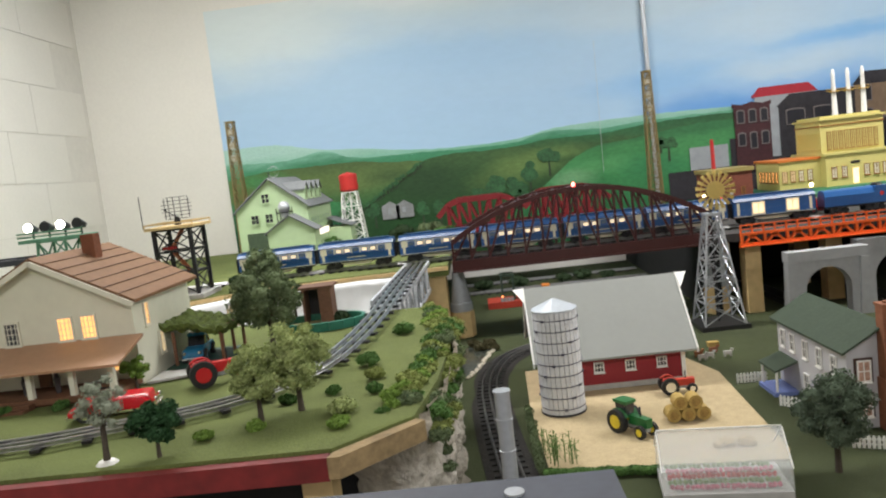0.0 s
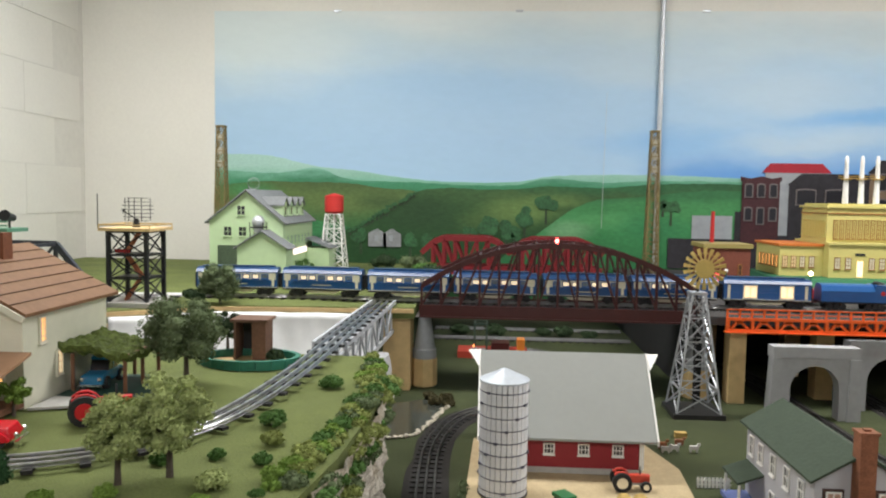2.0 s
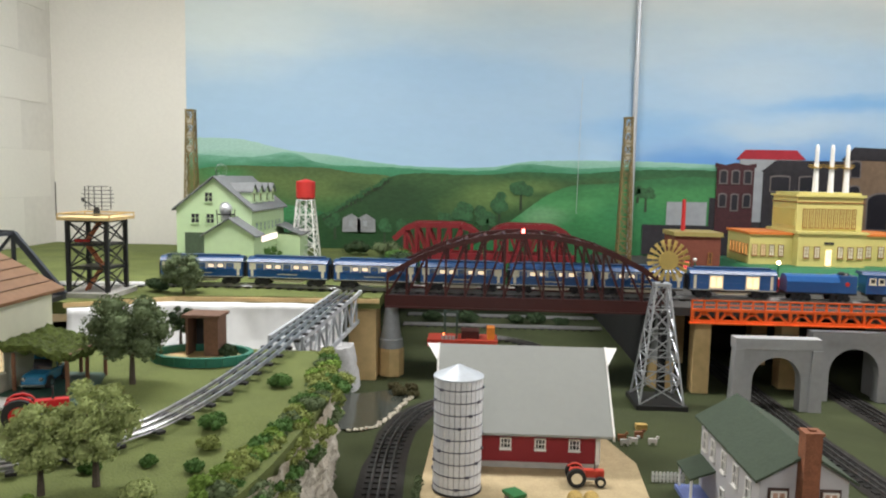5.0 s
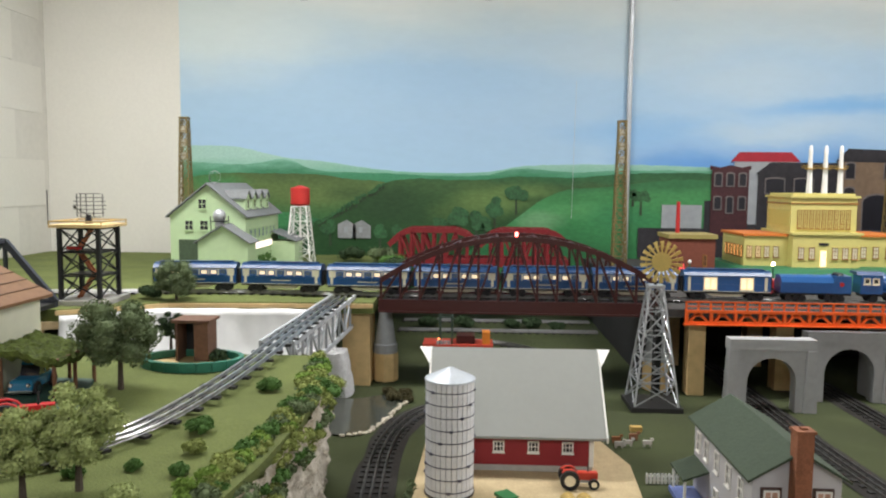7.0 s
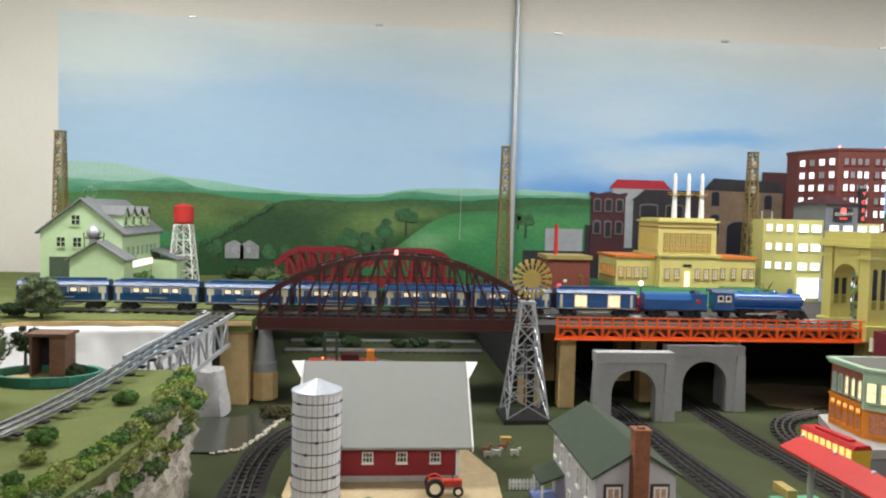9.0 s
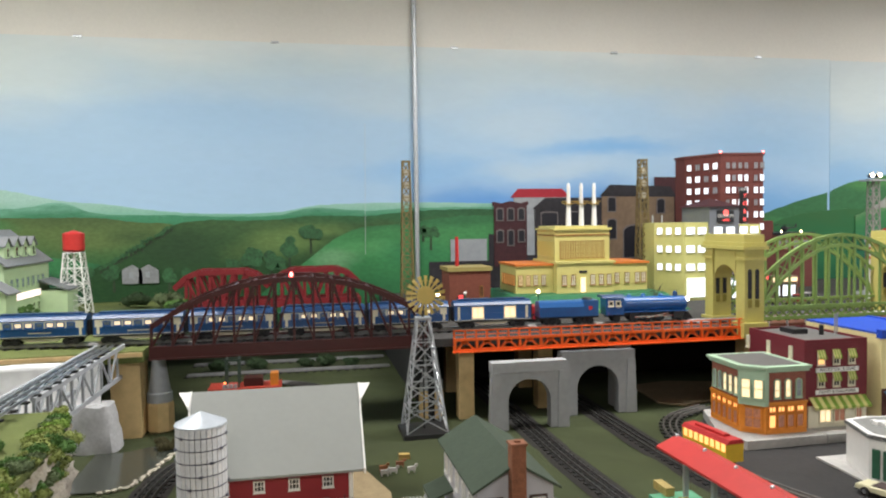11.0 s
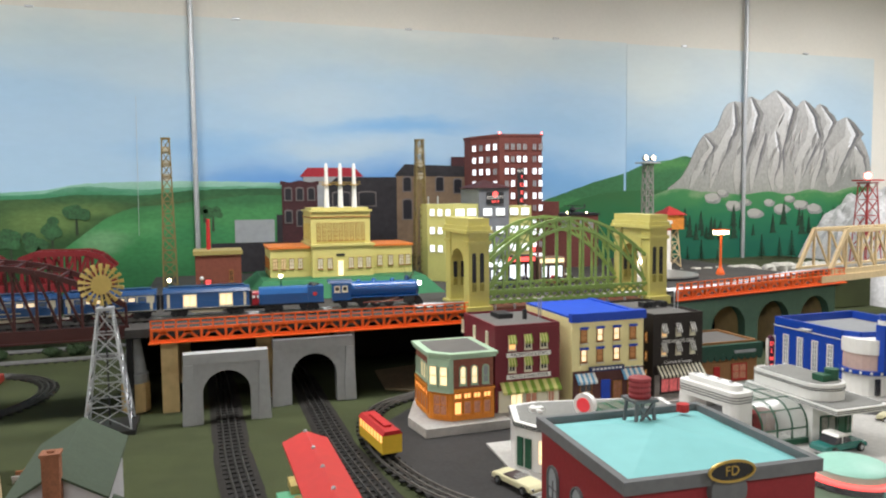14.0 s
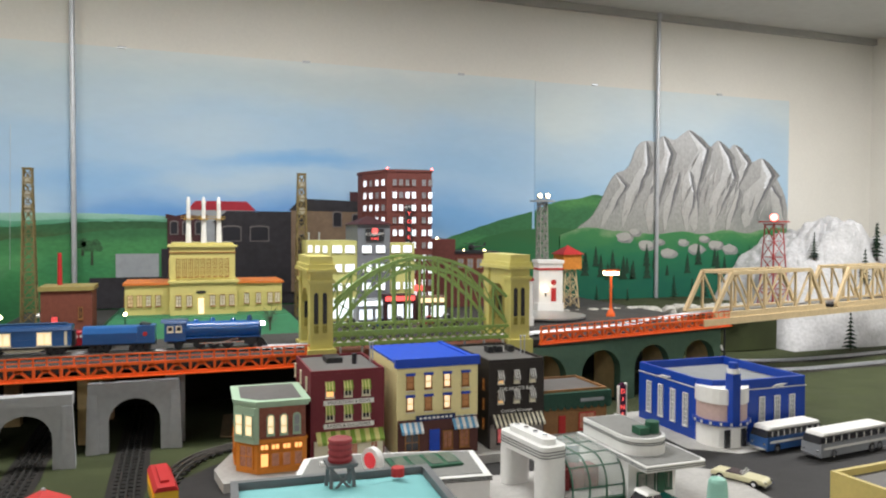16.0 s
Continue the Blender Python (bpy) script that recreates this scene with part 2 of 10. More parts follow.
def spline(pts, step=0.01):
    """A smooth line through the points, sampled at even steps."""
    P = [Vector(p) for p in pts]
    P = [2 * P[0] - P[1]] + P + [2 * P[-1] - P[-2]]
    raw = []
    for i in range(1, len(P) - 2):
        for k in range(24):
            t = k / 24
            a, b, c, d = P[i - 1:i + 3]
            raw.append(0.5 * ((2 * b) + (c - a) * t + (2 * a - 5 * b + 4 * c - d) * t * t + (3 * b - a - 3 * c + d) * t ** 3))
    raw.append(P[-2])
    out, acc = [raw[0]], 0.0
    for a, b in zip(raw, raw[1:]):
        d = (b - a).length
        while acc + d >= step:
            a = a + (b - a) * ((step - acc) / d)
            out.append(a.copy())
            d, acc = (b - a).length, 0.0
        acc += d
    return out


def sweep(line, prof):
    """A section (across, up) carried along a line."""
    g = Geo()
    n = len(prof)
    vs, fs = [], []
    for i, p in enumerate(line):
        d = (line[min(i + 1, len(line) - 1)] - line[max(i - 1, 0)]).normalized()
        s = Vector((d.y, -d.x, 0)).normalized()
        vs += [p + s * a + Vector((0, 0, b)) for a, b in prof]
        if i:
            o = (i - 1) * n
            fs += [(o + k, o + (k + 1) % n, o + n + (k + 1) % n, o + n + k) for k in range(n)]
    fs += [tuple(range(n)), tuple(reversed(range((len(line) - 1) * n, len(line) * n)))]
    return g.add(vs, fs)


TIE = {}


def track(label, pts, rail=None, bed=None, tie_step=0.024, ties=True, gauge=0.032, tie_w=0.056):
    """Three-rail track: tubular rails on separate ties, with its middle on the points given at the ties' foot."""
    rail = rail or steel_dark
    line = spline(pts, 0.012)
    ob = thing("railway_track", label, "track")
    for off in (-gauge / 2, 0, gauge / 2):
        part("rail", sweep(line, [(off - 0.0026, 0.004), (off + 0.0026, 0.004), (off + 0.0012, 0.0052), (off + 0.0020, 0.0085), (off + 0.0010, 0.0098), (off - 0.0010, 0.0098), (off - 0.0020, 0.0085), (off - 0.0012, 0.0052)]), rail, ob)
    if bed is not None:
        part("roadbed", sweep(line, [(-0.042, 0), (0.042, 0), (0.032, 0.002), (-0.032, 0.002)]), bed, ob)
    if ties:
        if tie_w not in TIE:
            TIE[tie_w] = Geo().box(-0.0055, 0.0055, -tie_w / 2, tie_w / 2, 0.0005, 0.0045).mesh("tie", tie_mat)
        for i, p in enumerate(spline(pts, tie_step)[:-1]):
            q = line[min(int(i * tie_step / 0.012) + 1, len(line) - 1)]
            d = q - line[max(int(i * tie_step / 0.012) - 1, 0)]
            part("tie", TIE[tie_w], None, ob, m=pose(p.x, p.y, p.z, 0, 0, math.degrees(math.atan2(d.y, d.x))))
    return ob

# ---- the room ----
G, U, P = 0.215, 0.445, 0.438      # lower board, upper deck, farm plateau
WALL = 3.549
FLOOR, CEIL = -0.55, 1.95
LEFT, RIGHT, BACK = -1.50, 5.45, -2.4

solid("floor", Geo().box(LEFT - 0.1, RIGHT + 0.1, BACK - 0.1, WALL + 0.1, FLOOR - 0.1, FLOOR), mat("floor_tile", (0.35, 0.33, 0.30), 0.5, var=0.15, scale=4), "worn beige vinyl floor of the room", "floor", "structure")
solid("ceiling", Geo().box(LEFT - 0.1, RIGHT + 0.1, BACK - 0.1, WALL + 0.1, CEIL, CEIL + 0.1), mat("ceiling_white", (0.55, 0.55, 0.53), 0.8, var=0.05, scale=5), "pale grey painted ceiling", "ceiling", "structure")
solid("wall_north", Geo().box(LEFT - 0.1, RIGHT + 0.1, WALL, WALL + 0.1, FLOOR, CEIL), wall_paint, "off-white painted wall behind the mural", "wall", "structure")
solid("wall_south", Geo().box(LEFT - 0.1, RIGHT + 0.1, BACK - 0.1, BACK, FLOOR, CEIL), wall_paint, "off-white painted wall", "wall", "structure")
solid("wall_east", Geo().box(RIGHT, RIGHT + 0.1, BACK, WALL, FLOOR, CEIL), wall_paint, "off-white painted wall at the end of the room", "wall", "structure")
west = solid("wall_west", Geo().box(LEFT - 0.1, LEFT - 0.006, BACK, WALL, FLOOR, CEIL), mat("block_joint", (0.66, 0.64, 0.595), 0.8, var=0.05, scale=10), "off-white painted concrete block wall", "wall", "structure")
solid("trim_cove", Geo().slab_xz([(LEFT, CEIL - 0.035), (RIGHT, CEIL - 0.035), (RIGHT, CEIL - 0.001), (LEFT, CEIL - 0.001)], WALL - 0.03, WALL - 0.001), mat("cove_grey", (0.40, 0.40, 0.385), 0.7, var=0.06, scale=6), "grey painted cove trim under the ceiling", "trim", "structure")

# painted concrete blocks of the west wall
block = Geo().box(-0.006, -0.003, -0.1965, 0.1965, -0.0985, 0.0985).mesh("concrete_block", wall_paint)
for row in range(5, 13):
    for k in range(8):
        y = 0.55 + k * 0.395 + (row % 2) * 0.1975
        if y < WALL - 0.2:
            part("concrete_block", block, None, west, m=pose(LEFT, y, FLOOR + 0.1 + row * 0.2))

# ---- the mural, painted on flat panels ----
def gradient_mat(name, z0, z1, stops, noise_scale, amount, stretch=(1, 1, 1), rough=0.6, detail=5):
    """Paint that changes with height, brushed with noise."""
    m = bpy.data.materials.new(name)
    m.use_nodes = True
    nt = m.node_tree
    b = nt.nodes["Principled BSDF"]
    b.inputs["Roughness"].default_value = rough
    b.inputs["Specular IOR Level"].default_value = 0.25
    tc = nt.nodes.new("ShaderNodeTexCoord")
    mp = nt.nodes.new("ShaderNodeMapping")
    mp.inputs["Scale"].default_value = stretch
    nz = nt.nodes.new("ShaderNodeTexNoise")
    nz.inputs["Scale"].default_value = noise_scale
    nz.inputs["Detail"].default_value = detail
    sep = nt.nodes.new("ShaderNodeSeparateXYZ")
    mr = nt.nodes.new("ShaderNodeMapRange")
    mr.inputs["From Min"].default_value, mr.inputs["From Max"].default_value = z0, z1
    ma = nt.nodes.new("ShaderNodeMath")
    ma.operation = "MULTIPLY_ADD"
    ma.inputs[1].default_value = amount
    sub = nt.nodes.new("ShaderNodeMath")
    sub.operation = "SUBTRACT"
    sub.inputs[1].default_value = 0.5
    cr = nt.nodes.new("ShaderNodeValToRGB")
    els = cr.color_ramp.elements
    while len(els) < len(stops):
        els.new(0.5)
    for el, (pos, col) in zip(els, stops):
        el.position, el.color = pos, (*col, 1)
    L = nt.links.new
    L(tc.outputs["Object"], mp.inputs["Vector"])
    L(mp.outputs[0], nz.inputs["Vector"])
    L(tc.outputs["Object"], sep.inputs[0])
    L(sep.outputs["Z"], mr.inputs["Value"])
    L(nz.outputs["Fac"], sub.inputs[0])
    L(sub.outputs[0], ma.inputs[0])
    L(mr.outputs[0], ma.inputs[2])
    L(ma.outputs[0], cr.inputs["Fac"])
    L(cr.outputs[0], b.inputs["Base Color"])
    return m


MTOP = 1.545
PALE, WHITE, DEEP, AZURE, MILK = (0.375, 0.545, 0.735), (0.64, 0.71, 0.71), (0.075, 0.265, 0.64), (0.18, 0.41, 0.73), (0.48, 0.60, 0.70)


def mural_mat(name, z0, z1, stops, blobs, wobble=0.10, scale=2.6, stretch=(1, 1, 1.8), mottle=0.05):
    """Brushed paint: a change with height, soft blended patches (x, z, half width, half height, strength, colour), and fine mottling."""
    m = bpy.data.materials.new(name)
    m.use_nodes = True
    nt = m.node_tree
    L = nt.links.new
    b = nt.nodes["Principled BSDF"]
    b.inputs["Roughness"].default_value = 0.6
    b.inputs["Specular IOR Level"].default_value = 0.25

    def vec(op, a, c):
        v = nt.nodes.new("ShaderNodeVectorMath")
        v.operation = op
        L(a, v.inputs[0])
        if isinstance(c, tuple):
            v.inputs[1].default_value = c
        else:
            L(c, v.inputs[1])
        return v

    def brush(sc, detail):
        mp = nt.nodes.new("ShaderNodeMapping")
        mp.inputs["Scale"].default_value = stretch
        L(tc.outputs["Object"], mp.inputs["Vector"])
        n = nt.nodes.new("ShaderNodeTexNoise")
        n.inputs["Scale"].default_value, n.inputs["Detail"].default_value = sc, detail
        L(mp.outputs[0], n.inputs["Vector"])
        return n

    tc = nt.nodes.new("ShaderNodeTexCoord")
    soft = brush(scale, 4)
    off = vec("SUBTRACT", soft.outputs["Color"], (0.5, 0.5, 0.5))
    off = vec("MULTIPLY", off.outputs[0], (wobble * 3, 0, wobble * 2))
    pos = vec("ADD", tc.outputs["Object"], off.outputs[0])
    sep = nt.nodes.new("ShaderNodeSeparateXYZ")
    L(pos.outputs[0], sep.inputs[0])
    mr = nt.nodes.new("ShaderNodeMapRange")
    mr.inputs["From Min"].default_value, mr.inputs["From Max"].default_value = z0, z1
    L(sep.outputs["Z"], mr.inputs["Value"])
    cr = nt.nodes.new("ShaderNodeValToRGB")
    els = cr.color_ramp.elements
    while len(els) < len(stops):
        els.new(0.5)
    for el, (p, col) in zip(els, stops):
        el.position, el.color = p, (*col, 1)
    L(mr.outputs[0], cr.inputs["Fac"])
    last = cr.outputs["Color"]
    for cx, cz, rx, rz, k, col in blobs:
        v = vec("SUBTRACT", pos.outputs[0], (cx, 0, cz))
        v = vec("MULTIPLY", v.outputs[0], (1 / rx, 0, 1 / rz))
        ln = nt.nodes.new("ShaderNodeVectorMath")
        ln.operation = "LENGTH"
        L(v.outputs[0], ln.inputs[0])
        fall = nt.nodes.new("ShaderNodeMapRange")
        fall.interpolation_type = "SMOOTHSTEP"
        fall.inputs["From Min"].default_value, fall.inputs["From Max"].default_value = 0.15, 1.0
        fall.inputs["To Min"].default_value, fall.inputs["To Max"].default_value = k, 0.0
        L(ln.outputs["Value"], fall.inputs["Value"])
        mix = nt.nodes.new("ShaderNodeMixRGB")
        mix.inputs["Color2"].default_value = (*col, 1)
        L(fall.outputs[0], mix.inputs["Fac"])
        L(last, mix.inputs["Color1"])
        last = mix.outputs[0]
    fine = brush(scale * 9, 6)
    amt = nt.nodes.new("ShaderNodeMapRange")
    amt.inputs["From Min"].default_value, amt.inputs["From Max"].default_value = 0.3, 0.7
    amt.inputs["To Min"].default_value, amt.inputs["To Max"].default_value = 1 - mottle, 1 + mottle
    L(fine.outputs["Fac"], amt.inputs["Value"])
    hsv = nt.nodes.new("ShaderNodeHueSaturation")
    L(amt.outputs[0], hsv.inputs["Value"])
    L(last, hsv.inputs["Color"])
    L(hsv.outputs[0], b.inputs["Base Color"])
    return m


sky_paint = mural_mat("sky_paint", 0.72, MTOP, [(0.0, (0.38, 0.56, 0.74)), (0.35, PALE), (0.65, (0.40, 0.56, 0.725)), (0.86, (0.53, 0.64, 0.70)), (1.0, (0.68, 0.73, 0.73))],
                      [(-0.75, 1.42, 0.7, 0.30, 0.8, WHITE), (0.25, 1.22, 0.7, 0.16, 0.35, (0.32, 0.51, 0.74)), (1.05, 1.32, 0.55, 0.13, 0.75, MILK), (1.15, 0.98, 0.5, 0.10, 0.5, AZURE), (1.75, 0.80, 0.85, 0.20, 1.0, DEEP), (1.25, 0.86, 0.35, 0.10, 0.55, DEEP),
                       (2.75, 0.86, 0.7, 0.17, 0.75, (0.13, 0.35, 0.68)), (1.95, 1.08, 0.55, 0.06, 0.75, AZURE), (1.55, 1.20, 0.5, 0.13, 0.65, MILK), (1.72, 0.985, 0.45, 0.055, 0.6, MILK), (2.75, 1.12, 0.6, 0.17, 0.55, (0.27, 0.47, 0.70)), (2.2, 1.42, 0.9, 0.14, 0.5, (0.54, 0.61, 0.63))], 0.11, 2.4, (0.8, 1, 2.2), 0.015)
sky_paint_2 = mural_mat("sky_paint_pale", 0.72, MTOP, [(0.0, (0.31, 0.50, 0.69)), (0.35, (0.36, 0.53, 0.70)), (0.7, (0.49, 0.61, 0.70)), (1.0, (0.64, 0.70, 0.71))],
                        [(3.2, 0.95, 0.5, 0.22, 0.6, (0.19, 0.40, 0.68)), (3.35, 1.38, 0.35, 0.16, 0.6, WHITE), (4.55, 1.25, 0.4, 0.30, 0.5, (0.38, 0.53, 0.68))], 0.10, 2.4, (0.8, 1, 2.2), 0.015)
mural = thing("mural", "hand-painted landscape mural of blue sky, green hills and mountain", "mural", 0, 0, 0, kind="structure")
SEAM = 3.158
part("sky_panel", Geo().box(-0.90, SEAM - 0.001, WALL - 0.006, WALL - 0.0005, 0.30, MTOP), sky_paint, mural, "pale blue painted sky panel")
part("sky_panel", Geo().box(SEAM + 0.001, 4.80, WALL - 0.006, WALL - 0.0005, 0.30, MTOP - 0.005), sky_paint_2, mural, "paler painted sky panel")


def hill(name, tops, zb, depth, m):
    """A flat painted shape whose upper edge runs through the points of tops."""
    line = spline([(x, 0, z) for x, z in tops], 0.02)
    g = Geo()
    y0, y1 = WALL - 0.006 - depth, WALL - 0.0062
    pts = [(p.x, p.z + 0.004 * noise.noise(Vector((p.x * 30, depth * 900, 0)))) for p in line]
    for (xa, za), (xb, zc) in zip(pts, pts[1:]):
        g.slab_xz([(xa, zb), (xb, zb), (xb, zc), (xa, za)], y0, y1)
    return part(name, g, m, mural)


TEAL, OLIVE, GREEN, BOTTLE, LIME = (0.16, 0.40, 0.27), (0.105, 0.165, 0.055), (0.055, 0.24, 0.085), (0.026, 0.060, 0.026), (0.15, 0.24, 0.075)
g_far = mural_mat("hill_far", 0.72, 0.875, [(0, (0.06, 0.25, 0.12)), (0.45, TEAL), (1, (0.36, 0.56, 0.50))], [(1.8, 0.78, 0.9, 0.08, 0.6, (0.10, 0.28, 0.20))], 0.03, 9, (1, 1, 3), 0.10)
g_mist = mural_mat("hill_mist", 0.70, 0.86, [(0, (0.03, 0.14, 0.06)), (0.6, (0.06, 0.24, 0.13)), (1, (0.20, 0.43, 0.32))], [(-0.45, 0.80, 0.25, 0.06, 0.6, (0.04, 0.17, 0.09)), (0.60, 0.80, 0.2, 0.04, 0.5, (0.04, 0.18, 0.09))], 0.03, 11, (1, 1, 4), 0.14)
g_olive = mural_mat("hill_olive", 0.50, 0.80, [(0, (0.02, 0.075, 0.03)), (0.35, (0.045, 0.13, 0.045)), (0.8, OLIVE), (1, (0.075, 0.12, 0.045))], [(-0.75, 0.76, 0.2, 0.05, 0.7, GREEN), (-0.35, 0.70, 0.35, 0.06, 0.6, (0.125, 0.18, 0.06)), (-0.15, 0.72, 0.16, 0.06, 0.5, BOTTLE)], 0.04, 6, (1, 1, 2), 0.14)
g_valley = mural_mat("hill_valley", 0.45, 0.66, [(0, (0.012, 0.05, 0.022)), (0.6, (0.025, 0.11, 0.05)), (1, (0.05, 0.18, 0.08))], [(-0.45, 0.60, 0.2, 0.05, 0.6, GREEN)], 0.05, 7, (1, 1, 2), 0.18)
g_mid = mural_mat("hill_mid", 0.50, 0.80, [(0, (0.02, 0.065, 0.022)), (0.5, (0.032, 0.085, 0.03)), (0.9, (0.05, 0.105, 0.04)), (1, (0.03, 0.095, 0.04))],
                  [(0.02, 0.66, 0.28, 0.13, 0.8, BOTTLE), (0.46, 0.69, 0.26, 0.10, 0.75, LIME), (0.30, 0.64, 0.16, 0.08, 0.4, OLIVE), (0.62, 0.74, 0.2, 0.05, 0.6, LIME), (0.95, 0.79, 0.7, 0.035, 0.6, (0.035, 0.13, 0.055)), (2.2, 0.70, 0.9, 0.15, 0.8, (0.05, 0.19, 0.08))], 0.04, 5, (1, 1, 2), 0.14)
g_light = mural_mat("hill_light", 0.48, 0.76, [(0, (0.03, 0.15, 0.055)), (0.5, (0.05, 0.23, 0.08)), (0.9, (0.055, 0.21, 0.075)), (1, (0.04, 0.15, 0.06))],
                    [(0.80, 0.65, 0.22, 0.07, 0.6, (0.10, 0.32, 0.12)), (0.66, 0.60, 0.16, 0.06, 0.7, (0.19, 0.38, 0.20)), (1.25, 0.68, 0.3, 0.08, 0.5, (0.07, 0.26, 0.09)), (1.05, 0.62, 0.25, 0.08, 0.5, (0.03, 0.16, 0.07)), (3.4, 0.93, 0.3, 0.05, 0.7, (0.09, 0.27, 0.08))], 0.04, 5, (1, 1, 2), 0.12)
g_dark = mat("painted_tree", (0.032, 0.105, 0.04), 0.7, var=0.5, scale=22)
g_wood = mat("painted_trunk", (0.03, 0.05, 0.025), 0.7, var=0.3)
hill("far_hills", [(-0.90, 0.92), (-0.66, 0.915), (-0.44, 0.87), (-0.26, 0.853), (-0.06, 0.825), (0.14, 0.81), (0.43, 0.812), (0.6, 0.84), (0.9, 0.85), (1.3, 0.845), (1.8, 0.82), (2.3, 0.76), (2.62, 0.70)], 0.3, 0.001, g_far)
hill("mist_hill", [(-0.90, 0.85), (-0.62, 0.84), (-0.44, 0.862), (-0.29, 0.815), (0.0, 0.805), (0.23, 0.797), (0.43, 0.80), (0.6, 0.83), (0.82, 0.815), (1.03, 0.825), (1.4, 0.825), (1.9, 0.79), (2.6, 0.69)], 0.3, 0.0014, g_mist)
hill("olive_hill", [(-0.90, 0.775), (-0.72, 0.80), (-0.52, 0.80), (-0.29, 0.797), (-0.15, 0.778), (0.0, 0.765), (0.12, 0.70)], 0.3, 0.002, g_olive)
hill("valley", [(-0.90, 0.67), (-0.7, 0.655), (-0.5, 0.64), (-0.3, 0.605), (-0.1, 0.55)], 0.3, 0.0023, g_valley)
hill("dark_hill", [(-0.34, 0.575), (-0.267, 0.608), (-0.179, 0.637), (-0.09, 0.695), (0.0, 0.762), (0.143, 0.782), (0.287, 0.779), (0.43, 0.780), (0.57, 0.796), (0.82, 0.792), (1.03, 0.81), (1.4, 0.815), (1.9, 0.78), (2.6, 0.68)], 0.3, 0.0026, g_mid)
hill("bright_hill", [(0.36, 0.46), (0.45, 0.53), (0.525, 0.576), (0.585, 0.622), (0.689, 0.698), (0.807, 0.743), (0.926, 0.750), (1.05, 0.765), (1.25, 0.785), (1.5, 0.78), (2.0, 0.73), (2.6, 0.64)], 0.3, 0.0032, g_light)
hill("far_hills", [(2.55, 0.70), (2.75, 0.765), (2.95, 0.83), (3.157, 0.885)], 0.3, 0.004, g_light)
hill("far_hills", [(3.159, 0.885), (3.28, 0.932), (3.42, 0.95), (3.55, 0.968), (3.8, 0.86), (4.2, 0.78), (4.8, 0.72)], 0.3, 0.001, g_light)
hill("meadow", [(2.4, 0.60), (2.75, 0.70), (3.0, 0.775), (3.4, 0.79), (4.0, 0.70), (4.4, 0.70), (4.8, 0.62)], 0.3, 0.0052, gradient_mat("meadow", 0.4, 0.79, [(0, (0.012, 0.09, 0.045)), (0.5, (0.02, 0.14, 0.055)), (1, (0.035, 0.13, 0.045))], 7, 0.6, (1, 1, 2)))


def painted_tree(x, z, r):
    g = Geo()
    for k in range(9):
        a, rr = random.uniform(0, 6.28), random.uniform(0, r * 0.75)
        cx, cz, cr = x + math.cos(a) * rr, z + math.sin(a) * rr * 0.8, r * random.uniform(0.35, 0.6)
        g.slab_xz([(cx + cr * math.cos(t * 0.698) * random.uniform(0.85, 1.1), cz + cr * math.sin(t * 0.698) * random.uniform(0.8, 1)) for t in range(9)], WALL - 0.0125 - k * 0.0002, WALL - 0.011)
    part("painted_tree", g, g_dark, mural)
    part("painted_trunk", Geo().slab_xz([(x - 0.005, z - r * 2.0), (x + 0.006, z - r * 2.0), (x + 0.003, z), (x - 0.003, z)], WALL - 0.0115, WALL - 0.0095), g_wood, mural)


for x, z, r in ((0.482, 0.665, 0.052), (0.574, 0.722, 0.046), (0.331, 0.615, 0.046), (0.403, 0.600, 0.050), (0.245, 0.600, 0.038), (0.44, 0.585, 0.04), (1.11, 0.713, 0.040), (1.075, 0.728, 0.028), (-0.24, 0.565, 0.04), (-0.36, 0.56, 0.04), (-0.02, 0.55, 0.04), (0.06, 0.545, 0.04), (-0.62, 0.60, 0.035)):
    painted_tree(x, z, r)
for k in range(26):
    painted_tree(-0.285 + k * 0.0112 + random.uniform(-0.005, 0.005), 0.590 + k * 0.0066 + random.uniform(-0.005, 0.005), random.uniform(0.008, 0.013))

# painted mountain: overlapping ridges, lit from one side, with snow on the crests
rock = mural_mat("painted_rock", 0.75, 1.33, [(0, (0.27, 0.28, 0.255)), (0.3, (0.33, 0.33, 0.32)), (0.65, (0.37, 0.37, 0.37)), (1, (0.50, 0.51, 0.52))], [(3.62, 0.95, 0.16, 0.16, 0.5, (0.30, 0.31, 0.30)), (4.55, 0.86, 0.25, 0.12, 0.6, (0.20, 0.21, 0.20))], 0.05, 7, (2.0, 1, 0.9), 0.16)
rock_lit = mural_mat("painted_rock_lit", 0.78, 1.32, [(0, (0.36, 0.355, 0.335)), (0.35, (0.43, 0.43, 0.42)), (0.7, (0.52, 0.525, 0.53)), (1, (0.68, 0.69, 0.71))], [], 0.08, 9, (2.0, 1, 0.9), 0.13)
rock_mid = mat("painted_rock_flank", (0.225, 0.225, 0.225), 0.7, var=0.3, scale=12)
rock_dark = mat("painted_rock_shadow", (0.125, 0.128, 0.14), 0.7, var=0.35, scale=14)
snow = mat("painted_snow", (0.70, 0.72, 0.755), 0.7, var=0.10, scale=14)
hill("mountain", [(3.41, 0.80), (3.504, 0.875), (3.586, 1.022), (3.633, 1.086), (3.706, 1.119), (3.767, 1.238), (3.816, 1.267), (3.884, 1.264), (3.929, 1.298), (3.994, 1.279), (4.058, 1.314), (4.097, 1.338), (4.163, 1.308), (4.231, 1.246), (4.298, 1.288), (4.367, 1.245), (4.413, 1.268), (4.52, 1.178), (4.605, 1.199), (4.678, 1.127), (4.752, 1.026), (4.788, 0.934), (4.795, 0.82)], 0.70, 0.0065, rock)


